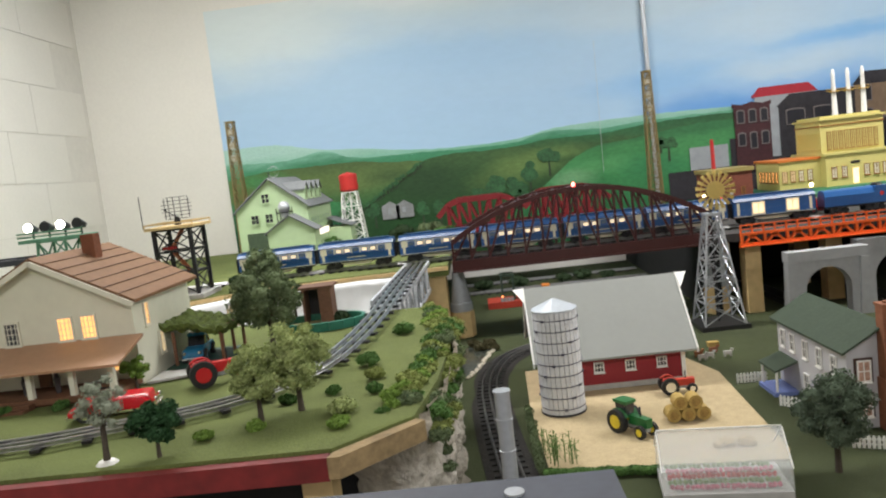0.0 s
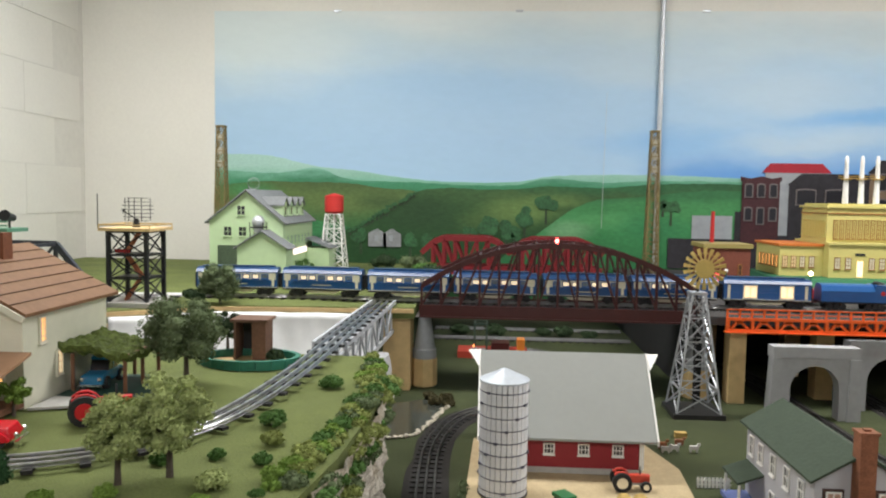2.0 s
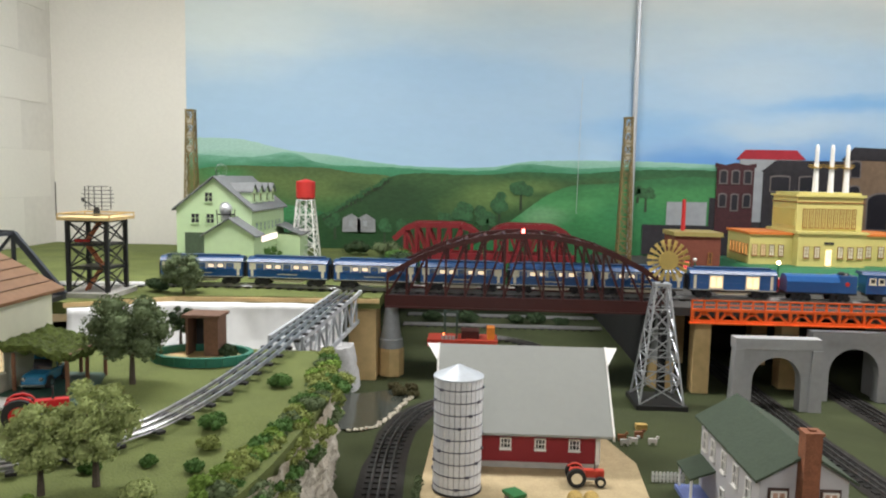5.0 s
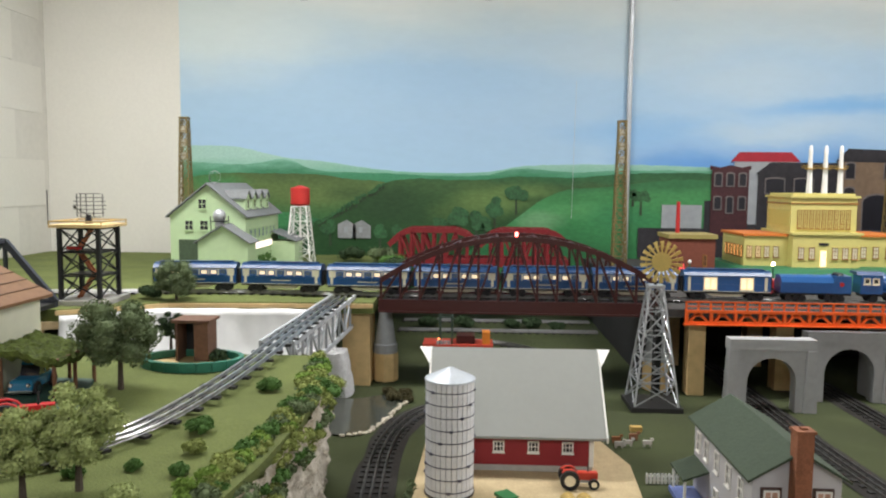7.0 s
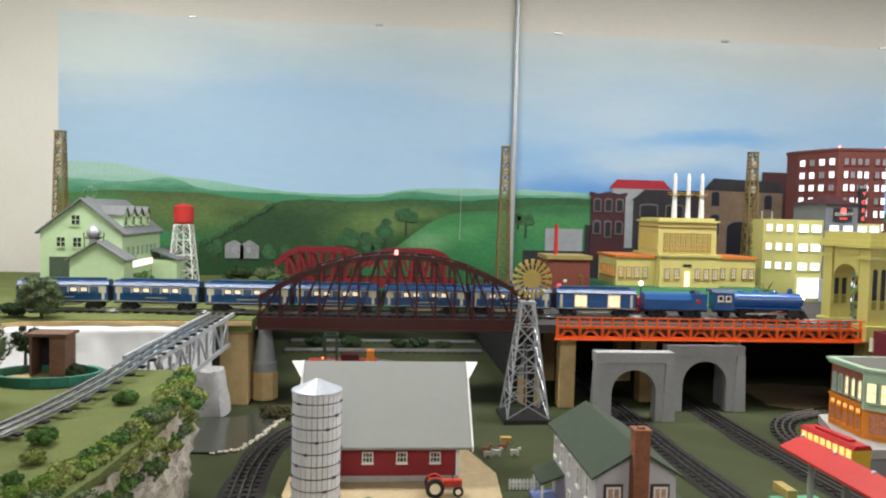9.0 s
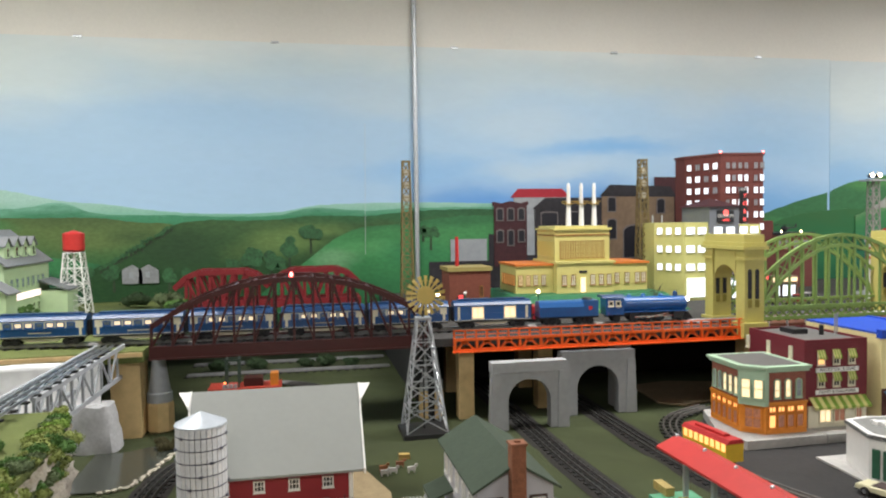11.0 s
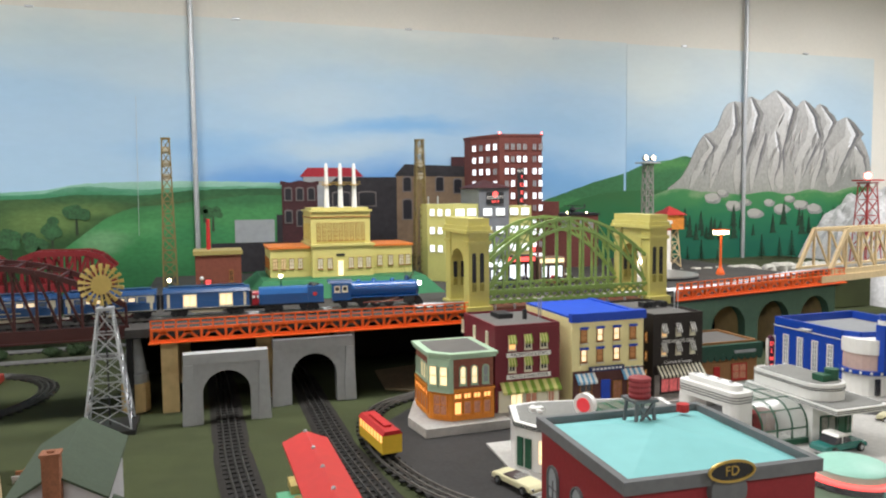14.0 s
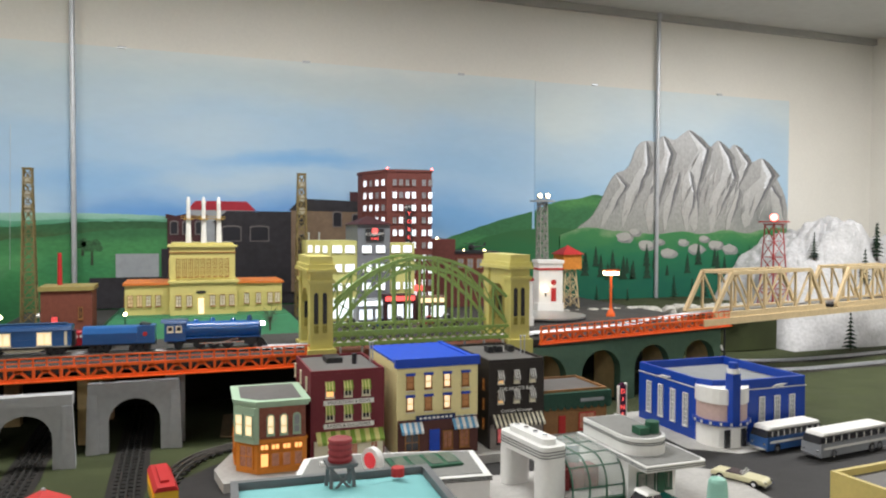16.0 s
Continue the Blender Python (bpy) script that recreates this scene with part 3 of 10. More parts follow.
def ridge(k, pts, wl, wr, cap):
    """A brushed ridge from its peak down to its foot: lit face on one side, a shaded flank with a darker crease on the other, snow near the top."""
    line = []
    for (xa, za), (xb, zc) in zip(pts, pts[1:]):
        m = max(2, round(math.hypot(xb - xa, zc - za) / 0.028))
        line += [Vector((xa + (xb - xa) * i / m, 0, za + (zc - za) * i / m)) for i in range(m)]
    line.append(Vector((pts[-1][0], 0, pts[-1][1])))
    n = len(line) - 1
    y = WALL - 0.0128 - 0.00030 * k
    face, flank, dark, top = Geo(), Geo(), Geo(), Geo()
    rows = []
    for i, p in enumerate(line):
        t = i / n
        jag = 0.022 * noise.noise(Vector((i * 0.55, k * 7.1, 0.3))) * min(1, 3 * t)
        a = wl * min(1.0, 0.06 + 1.7 * t) * (1 - 0.75 * t ** 4) + jag
        b = (0.8 * wr + 0.018 * noise.noise(Vector((i * 0.7, k * 3.3, 5)))) * math.sin(math.pi * min(1, t ** 0.6 + 0.04)) + 0.002
        c = p.x + 0.5 * jag
        rows.append(((c - a, p.z - 0.02 * t), (c, p.z), (c + b * 0.45, p.z + 0.002), (c + b, p.z + 0.006)))
    for i in range(n):
        q, r = rows[i], rows[i + 1]
        face.slab_xz([r[0], r[1], q[1], q[0]], y, WALL - 0.0122)
        dark.slab_xz([r[1], r[2], q[2], q[1]], y + 0.0001, WALL - 0.0122)
        flank.slab_xz([r[2], r[3], q[3], q[2]], y + 0.0001, WALL - 0.0122)
        if i / n < cap:
            u = 0.15 + 0.8 * i / n / cap
            mid = [(e[0][0] + (e[1][0] - e[0][0]) * u, e[1][1]) for e in (q, r)]
            top.slab_xz([mid[1], r[1], q[1], mid[0]], y - 0.0001, y + 0.0001)
    part("rock_face", face, rock_lit, mural)
    part("rock_shadow", dark, rock_dark, mural)
    part("rock_flank", flank, rock_mid, mural)
    if top.v:
        part("snow_patch", top, snow, mural)


RIDGES = (([(4.65, 1.065), (4.73, 0.97), (4.77, 0.84)], 0.07, 0.03, 0.2), ([(4.413, 1.262), (4.50, 1.17), (4.46, 1.08), (4.385, 0.96)], 0.06, 0.04, 0.5), ([(4.605, 1.192), (4.672, 1.10), (4.60, 0.98), (4.52, 0.82)], 0.15, 0.06, 0.45),
          ([(4.298, 1.28), (4.37, 1.19), (4.40, 1.08), (4.33, 0.95), (4.27, 0.79)], 0.11, 0.05, 0.4), ([(4.097, 1.33), (4.215, 1.235), (4.18, 1.12), (4.15, 1.0), (4.16, 0.80)], 0.12, 0.05, 0.4),
          ([(4.10, 1.11), (4.13, 1.0), (4.11, 0.88), (4.10, 0.80)], 0.075, 0.03, 0.35), ([(3.929, 1.29), (3.975, 1.20), (3.93, 1.05), (3.86, 0.80)], 0.09, 0.05, 0.4), ([(3.816, 1.26), (3.83, 1.14), (3.77, 1.0), (3.69, 0.82)], 0.08, 0.045, 0.35),
          ([(3.633, 1.08), (3.69, 1.02), (3.63, 0.92), (3.56, 0.82)], 0.06, 0.035, 0.25), ([(4.03, 1.10), (3.985, 0.95), (3.95, 0.80)], 0.05, 0.035, 0.0), ([(4.44, 1.02), (4.42, 0.92), (4.37, 0.80)], 0.05, 0.03, 0.0))
for k, (pts, wl, wr, cap) in enumerate(RIDGES):
    ridge(k, pts, wl, wr, cap)
for k in range(60):
    x = random.uniform(3.56, 4.70)
    ztop = 1.24 - 0.9 * abs(x - 4.10) ** 1.6
    z = random.uniform(0.84, max(0.90, ztop - 0.10))
    L, w, lean = random.uniform(0.05, 0.12), random.uniform(0.008, 0.022), random.uniform(0.2, 0.6)
    y = WALL - 0.0166 - 0.00004 * k
    part("crag_stroke", Geo().slab_xz([(x, z), (x + w, z + L * 0.30), (x + lean * L + 0.3 * w, z + L), (x + lean * L * 0.4 - w * 0.3, z + L * 0.55)], y, y + 0.0006), (rock_lit, rock, rock_mid, rock_lit, rock)[k % 5], mural)
hill("meadow_edge", [(3.30, 0.76), (3.45, 0.80), (3.6, 0.785), (3.75, 0.775), (3.9, 0.765), (4.05, 0.78), (4.2, 0.765), (4.35, 0.79), (4.5, 0.77), (4.65, 0.80), (4.799, 0.80)], 0.32, 0.0112, gradient_mat("meadow_edge", 0.5, 0.80, [(0, (0.012, 0.11, 0.07)), (0.5, (0.02, 0.15, 0.07)), (0.85, (0.05, 0.20, 0.07)), (1, (0.16, 0.28, 0.14))], 8, 0.6, (1, 1, 2)))
for k, (x, z) in enumerate(((3.686, 0.75), (3.823, 0.707), (3.964, 0.663), (4.147, 0.684), (4.28, 0.705), (4.376, 0.683), (3.90, 0.725), (4.06, 0.72), (4.20, 0.74), (3.75, 0.775))):
    r = 0.046 if k < 6 else 0.030
    for dx, dz, rr, m, lay in ((0.006, -0.006, r, rock_mid, 0), (-0.004, 0.003, r * 0.82, rock_lit, 1)):
        g = Geo().slab_xz([(x + dx + rr * 1.25 * math.cos(t * 0.524) * random.uniform(0.85, 1.1), z + dz + rr * 0.62 * math.sin(t * 0.524) * random.uniform(0.85, 1.1)) for t in range(12)], WALL - 0.0176 - 0.00012 * (2 * k + lay), WALL - 0.0166)
        part("painted_boulder", g, m, mural)
for k in range(34):
    x, z, h = random.uniform(3.25, 4.75), random.uniform(0.52, 0.60), random.uniform(0.05, 0.13)
    g = Geo()
    for i in range(4):
        zz, w = z + h * i / 4.5, h * 0.22 * (1 - i / 4.6)
        g.slab_xz([(x - w, zz), (x + w, zz), (x, zz + h * 0.36)], WALL - 0.021 - 0.0002 * i, WALL - 0.0195)
    part("painted_fir", g, mat("painted_fir", (0.010, 0.040, 0.020), 0.7, var=0.4, scale=30), mural)

# painted town at the right of the hills
def flat(name, x0, x1, z0, z1, m, layer, roof=None):
    g = Geo().slab_xz(roof or [(x0, z0), (x1, z0), (x1, z1), (x0, z1)], WALL - 0.010 - 0.0015 * layer, WALL - 0.0087 - 0.0015 * (layer - 1))
    return part(name, g, m, mural)


p_brick = mat("painted_brick", (0.055, 0.016, 0.02), 0.7, var=0.3, scale=30)
p_dark = mat("painted_dark", (0.022, 0.02, 0.025), 0.7, var=0.4, scale=12)
p_tan = mat("painted_tan", (0.19, 0.13, 0.085), 0.7, var=0.18, scale=14)
p_grey = mat("painted_grey", (0.30, 0.32, 0.34), 0.7, var=0.12, scale=10)
p_red = mat("painted_red", (0.34, 0.015, 0.03), 0.6, var=0.15, scale=14)
flat("painted_building", 1.38, 2.62, 0.45, 0.70, p_dark, 1)
flat("painted_building", 1.50, 1.76, 0.60, 0.868, p_grey, 2)
flat("painted_roof", 0, 0, 0, 0, p_red, 3, [(1.485, 0.868), (1.775, 0.868), (1.735, 0.908), (1.52, 0.908)])
flat("painted_building", 1.405, 1.562, 0.55, 0.835, p_brick, 4)
flat("painted_cornice", 0, 0, 0, 0, p_brick, 4.4, [(1.398, 0.832), (1.569, 0.832), (1.569, 0.850), (1.548, 0.846), (1.53, 0.842), (1.484, 0.852), (1.44, 0.842), (1.42, 0.846), (1.398, 0.850)])
flat("painted_building", 1.60, 2.02, 0.50, 0.82, p_dark, 5)
flat("painted_roof", 0, 0, 0, 0, p_dark, 5.4, [(1.59, 0.815), (2.02, 0.815), (2.02, 0.865), (1.65, 0.865)])
flat("painted_building", 1.93, 2.30, 0.50, 0.87, p_tan, 6)
flat("painted_roof", 0, 0, 0, 0, p_dark, 7, [(1.92, 0.87), (2.31, 0.865), (2.28, 0.915), (1.97, 0.925)])
flat("painted_building", 2.20, 2.45, 0.55, 0.96, p_brick, 4)
for x, z, w, h in ((1.432, 0.765, 0.026, 0.045), (1.483, 0.765, 0.026, 0.045), (1.534, 0.765, 0.026, 0.045), (1.432, 0.665, 0.026, 0.045), (1.483, 0.650, 0.024, 0.060), (1.534, 0.665, 0.026, 0.045), (1.67, 0.735, 0.075, 0.055), (1.79, 0.735, 0.075, 0.055), (1.98, 0.80, 0.035, 0.055), (2.14, 0.80, 0.035, 0.055), (1.98, 0.67, 0.04, 0.08), (2.23, 0.79, 0.035, 0.055), (2.10, 0.58, 0.12, 0.12)):
    n = 8
    pts = [(x - w / 2, z), (x + w / 2, z)] + [(x + w / 2 * math.cos(math.pi * i / n), z + h + min(0.25 * w, 0.006 if x < 1.9 else 1) * math.sin(math.pi * i / n)) for i in range(n + 1)]
    rim = [(x + (a - x) * (1 + 0.010 / w), z + h / 2 + (b - z - h / 2) * (1 + 0.010 / h)) for a, b in pts]
    flat("painted_surround", 0, 0, 0, 0, mat("painted_line", (0.15, 0.13, 0.13), 0.7, var=0.2), 7.5, rim)
    flat("painted_window", 0, 0, 0, 0, mat("painted_pane", (0.012, 0.012, 0.018), 0.5, var=0.2), 8, pts)
flat("painted_shed", 1.20, 1.37, 0.57, 0.68, p_grey, 2)
flat("painted_shed", 1.10, 1.40, 0.45, 0.58, p_dark, 3)
p_house = mat("painted_farm", (0.25, 0.26, 0.27), 0.7, var=0.2, scale=18)
for x in (-0.165, -0.10):
    flat("painted_farmhouse", 0, 0, 0, 0, p_house, 5, [(x - 0.04, 0.52), (x + 0.04, 0.52), (x + 0.04, 0.575), (x, 0.60), (x - 0.04, 0.580)])
    flat("painted_window", x - 0.012, x + 0.004, 0.545, 0.57, p_grey, 6)

# screws along the upper edge, hanging wire and pipes on the wall
for x in (-0.35, 0.44, 1.23, 2.0, 2.754, 3.5, 4.3):
    solid("mural_clip", Geo().box(x - 0.016, x + 0.016, WALL - 0.012, WALL - 0.0065, MTOP - 0.004, MTOP + 0.004), galv, "small metal clip holding the mural", "clip", group="mural clips")
solid("mural_wire", Geo().cyl((0.812, WALL - 0.025, 0.62), (0.82, WALL - 0.025, 1.2), 0.0009, n=6), galv, "thin dark wire hanging on the mural", "wire")
for x, y in ((1.045, 3.525), (3.883, 3.525)):
    pipe = thing("conduit_pipe", "galvanised conduit pipe up to the ceiling", "pipe", x, y, G, group="wall pipes")
    part("tube", Geo().cyl((0, 0, 0), (0, 0, CEIL - G), 0.011, n=16), galv, pipe, smooth=True)
    part("collar", Geo().cyl((0, 0, CEIL - G - 0.03), (0, 0, CEIL - G - 0.001), 0.016, n=16), galv, pipe)

# ---- the layout's boards ----
def ground_sheet(name, pts, z, th, m, label, rough=0.004, cell=0.03, kind="structure", category="ground"):
    """A board with a gently uneven top, cut to a plan outline."""
    bm = bmesh.new()
    vs = [bm.verts.new((x, y, z)) for x, y in pts]
    bm.faces.new(vs)
    x0, x1 = min(p[0] for p in pts), max(p[0] for p in pts)
    y0, y1 = min(p[1] for p in pts), max(p[1] for p in pts)
    for axis, a, b in ((0, x0, x1), (1, y0, y1)):
        k = a + cell
        while k < b - 0.001:
            co = (k, 0, 0) if axis == 0 else (0, k, 0)
            no = (1, 0, 0) if axis == 0 else (0, 1, 0)
            bmesh.ops.bisect_plane(bm, geom=bm.verts[:] + bm.edges[:] + bm.faces[:], plane_co=co, plane_no=no, dist=1e-5)
            k += cell
    edge = {v for e in bm.edges if e.is_boundary for v in e.verts}
    for v in bm.verts:
        if v not in edge:
            v.co.z += rough * noise.noise(Vector((v.co.x * 8, v.co.y * 8, z))) - 0.0005
    ret = bmesh.ops.extrude_face_region(bm, geom=bm.faces[:])
    low = [v for v in ret["geom"] if isinstance(v, bmesh.types.BMVert)]
    for v in low:
        v.co.z = z - th
    bmesh.ops.recalc_face_normals(bm, faces=bm.faces)
    me = bpy.data.meshes.new(name)
    bm.to_mesh(me)
    bm.free()
    me.materials.append(m)
    return tagged(new(name, me), label, category, kind=kind)


ground_sheet("ground", [(-1.5, 1.0), (0.05, 1.0), (0.1, 0.72), (5.4, 0.72), (5.4, 3.5), (-1.5, 3.5)], G, 0.02, grass_dark, "dark green flocked lower board of the model layout", cell=0.06)
PLAT = [(-1.5, 0.915), (0.055, 0.908), (0.135, 0.985), (0.155, 1.12), (0.165, 1.30), (0.160, 1.45), (0.135, 1.58), (0.10, 1.66), (-0.30, 1.67), (-0.5, 1.74), (-0.6, 1.95), (-1.5, 1.95)]
ground_sheet("farm_plateau", PLAT, P, 0.02, grass, "raised green flocked farm plateau", cell=0.05)
solid("fascia_board", Geo().box(-1.5, 0.053, 0.893, 0.907, P - 0.029, P - 0.004), mat("fascia_red", (0.16, 0.014, 0.014), 0.6, var=0.3, scale=14, bump=0.2), "red painted fascia board along the plateau edge", "board", "structure")
g = Geo().prism([(0.053, 0.890), (0.066, 0.890), (0.148, 0.976), (0.137, 0.985), (0.056, 0.905)], P - 0.026, P - 0.003)
solid("edge_board", g, mat("worn_plywood", (0.27, 0.19, 0.095), 0.8, var=0.35, scale=25, bump=0.3), "bare tan wooden edge board at the plateau corner", "board", "structure")
# Added black sheet: it stands for the unlit void below the plateau.
solid("plateau_void_sheet", Geo().box(-1.5, 0.06, 1.02, 1.03, FLOOR, P - 0.021), black, "black sheet standing for the dark void under the plateau", "skirt", "structure")
solid("support_post", Geo().box(0.012, 0.045, 0.93, 0.97, FLOOR, P - 0.021), tan_wood, "bare wooden post under the plateau", "post", "structure")
solid("layout_skirt", Geo().box(-1.5, 5.4, 1.05, 1.07, FLOOR, G - 0.02), black, "black cloth skirt under the layout", "skirt", "structure")

ground_sheet("upper_deck_west", [(-1.5, 2.02), (-0.62, 2.06), (-0.40, 2.20), (0.13, 2.24), (0.13, 2.60), (0.06, 3.53), (-1.5, 3.53)], U, 0.03, grass, "green upper deck with the station and sidings", cell=0.06)
solid("deck_edge_board", Geo().prism([(-0.62, 2.052), (-0.40, 2.192), (0.13, 2.232), (0.13, 2.239), (-0.40, 2.199), (-0.62, 2.059)], U - 0.014, U - 0.003), tan_wood, "tan wooden edge of the upper deck", "board", "structure")
deck_grey = mat("deck_grey", (0.045, 0.042, 0.040), 0.85, var=0.25, scale=14, bump=0.3)
ground_sheet("upper_deck_east", [(0.87, 2.215), (1.83, 2.215), (2.50, 2.215), (3.36, 2.37), (3.36, 3.53), (0.87, 3.53)], U, 0.022, deck_grey, "dark grey upper deck of the city", cell=0.08)
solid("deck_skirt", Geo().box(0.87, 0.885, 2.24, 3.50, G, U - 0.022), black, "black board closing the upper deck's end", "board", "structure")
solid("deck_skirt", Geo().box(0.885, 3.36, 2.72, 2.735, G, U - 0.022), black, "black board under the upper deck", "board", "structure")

# ---- bridges ----
def arch_bridge(x0, x1, yf, yb, z, rise, m, n=14):
    """A bowstring bridge: two arched trusses with double bow, posts and crossed braces."""
    br = thing("arch_bridge", "dark maroon steel bowstring arch railway bridge", "bridge")
    L = x1 - x0
    xs = [x0 + L * i / n for i in range(n + 1)]
    top = [z + 0.052 + (rise - 0.052) * (1 - abs(2 * i / n - 1) ** 2.1) for i in range(n + 1)]
    for y in (yf, yb):
        for i in range(n):
            part("arch_chord", Geo().beam((xs[i], y, top[i]), (xs[i + 1], y, top[i + 1]), 0.010, 0.014), m, br)
        part("bottom_girder", Geo().box(x0 - 0.006, x1 + 0.006, y - 0.006, y + 0.006, z - 0.030, z), m, br)
        part("bottom_girder_flange", Geo().box(x0 - 0.006, x1 + 0.006, y - 0.010, y + 0.010, z - 0.034, z - 0.0302), m, br)
        for i in range(n + 1):
            part("post", Geo().beam((xs[i], y, z), (xs[i], y, top[i]), 0.006, 0.008), m, br)
        for i in range(n):
            a, b = ((xs[i], y, z), (xs[i + 1], y, top[i + 1])) if i < n / 2 else ((xs[i], y, top[i]), (xs[i + 1], y, z))
            part("diagonal", Geo().beam(a, b, 0.005, 0.006), m, br)
    for i in range(3, n - 2):
        part("top_brace", Geo().beam((xs[i], yf, top[i]), (xs[i], yb, top[i]), 0.006), m, br)
        if i < n - 3:
            part("top_brace", Geo().beam((xs[i], yf, top[i]), (xs[i + 1], yb, top[i + 1]), 0.004), m, br)
    part("deck", Geo().box(x0, x1, yf + 0.007, yb - 0.007, z - 0.02, z - 0.006), dark_metal, br)
    b = part("beacon", Geo().lathe((0.5 * (x0 + x1) - 0.005, yf, z + rise + 0.007), [(0.004, 0), (0.004, 0.004), (0.005, 0.006), (0.003, 0.011), (0.0005, 0.012)], 10), bulb_red, br, "small glowing red beacon")
    return br


BRY0, BRY1, MAIN = 2.262, 2.425, 2.345
arch_bridge(0.148, 0.872, BRY0, BRY1, U + 0.006, 0.165, maroon)


def camelback(x, y, z, L, m, label, rz=0, width=0.11, h=0.115, n=8, w=0.006, group="", ends=0.0):
    """A camelback through-truss railway bridge."""
    br = thing("truss_bridge", label, "bridge", x, y, z, rz, group)
    xs = [L * i / n for i in range(n + 1)]
    top = [h * ends, h * 0.86, h, h, h, h, h, h * 0.86, h * ends] if n == 8 else [0] + [h] * (n - 1) + [0]
    for yy in (-width / 2, width / 2):
        part("bottom_chord", Geo().box(0, L, yy - w, yy + w, -w * 2, w), m, br)
        for i in range(n):
            part("top_chord", Geo().beam((xs[i], yy, top[i]), (xs[i + 1], yy, top[i + 1]), w * 1.5, w * 1.8), m, br)
        for i in range(1, n):
            part("post", Geo().beam((xs[i], yy, 0), (xs[i], yy, top[i]), w), m, br)
        for i in range(1, n - 1):
            a, b = ((xs[i], yy, top[i]), (xs[i + 1], yy, 0)) if i < n / 2 else ((xs[i], yy, 0), (xs[i + 1], yy, top[i + 1]))
            part("diagonal", Geo().beam(a, b, w * 0.8), m, br)
    for i in range(1, n):
        part("cross_brace", Geo().beam((xs[i], -width / 2, top[i]), (xs[i], width / 2, top[i]), w), m, br)
    part("deck", Geo().box(0, L, -width / 2 + w, width / 2 - w, -w * 1.5, -0.001), dark_metal, br)
    return br


for k, (x, y) in enumerate(((0.07, 3.16), (0.415, 3.16))):
    camelback(x, y, U + 0.025, 0.34, maroon_far, "oxide-red painted steel camelback truss bridge", group="red truss bridges", w=0.011, ends=0.5)
camelback(-1.52, 2.03, U + 0.012, 0.88, mat("slate_steel", (0.05, 0.055, 0.07), 0.45, 0.2, var=0.15), "dark slate-grey steel truss bridge", width=0.13, h=0.15, n=7, w=0.008)


def deck_truss(name, label, x0, x1, y0, y1, zb, zt, rail_h, n, m):
    """A shallow orange deck truss with a handrail above it, set along a line in plan."""
    L = math.hypot(x1 - x0, y1 - y0)
    br = thing(name, label, "bridge", x0, y0, 0, math.degrees(math.atan2(y1 - y0, x1 - x0)), "orange deck trusses")
    t = 0.010
    part("bottom_chord", Geo().box(0, L, -t, 0, zb, zb + 0.007), m, br)
    part("bottom_flange", Geo().box(-0.004, L + 0.004, -t - 0.006, 0, zb - 0.003, zb - 0.0002), m, br)
    part("top_chord", Geo().box(0, L, -t, 0, zt - 0.007, zt), m, br)
    d = L / n
    for i in range(n):
        a = i * d
        part("post", Geo().box(a, a + 0.007, -t, -0.001, zb + 0.0072, zt - 0.0072), m, br)
        part("diagonal", Geo().beam((a + 0.012, -t / 2, zb + 0.006), (a + d / 2, -t / 2, zt - 0.006), t * 0.8, 0.006), m, br)
        part("diagonal", Geo().beam((a + d - 0.006, -t / 2, zb + 0.006), (a + d / 2, -t / 2, zt - 0.006), t * 0.8, 0.006), m, br)
        part("gusset", Geo().slab_xz([(a + d / 2 - 0.013, zt - 0.0072), (a + d / 2, zt - 0.017), (a + d / 2 + 0.013, zt - 0.0072)], -t + 0.001, -0.002), m, br)
    part("post", Geo().box(L - 0.007, L, -t, -0.001, zb + 0.0072, zt - 0.0072), m, br)
    for k in range(2):
        zz = zt + rail_h * (k + 1) / 2
        part("handrail", Geo().box(0, L, -0.006, -0.002, zz - 0.003, zz), m, br)
    for i in range(2 * n + 1):
        a = min(i * d / 2, L - 0.004)
        part("baluster", Geo().box(a, a + 0.004, -0.0065, -0.0015, zt + 0.0002, zt + rail_h), m, br)
    return br


deck_truss("deck_truss", "bright orange deck truss with handrail", 0.932, 1.845, 2.205, 2.205, 0.411, 0.446, 0.022, 15, orange_paint)
deck_truss("deck_truss", "bright orange deck truss with handrail over green arches", 2.50, 3.36, 2.19, 2.36, 0.438, 0.470, 0.022, 14, orange_paint)

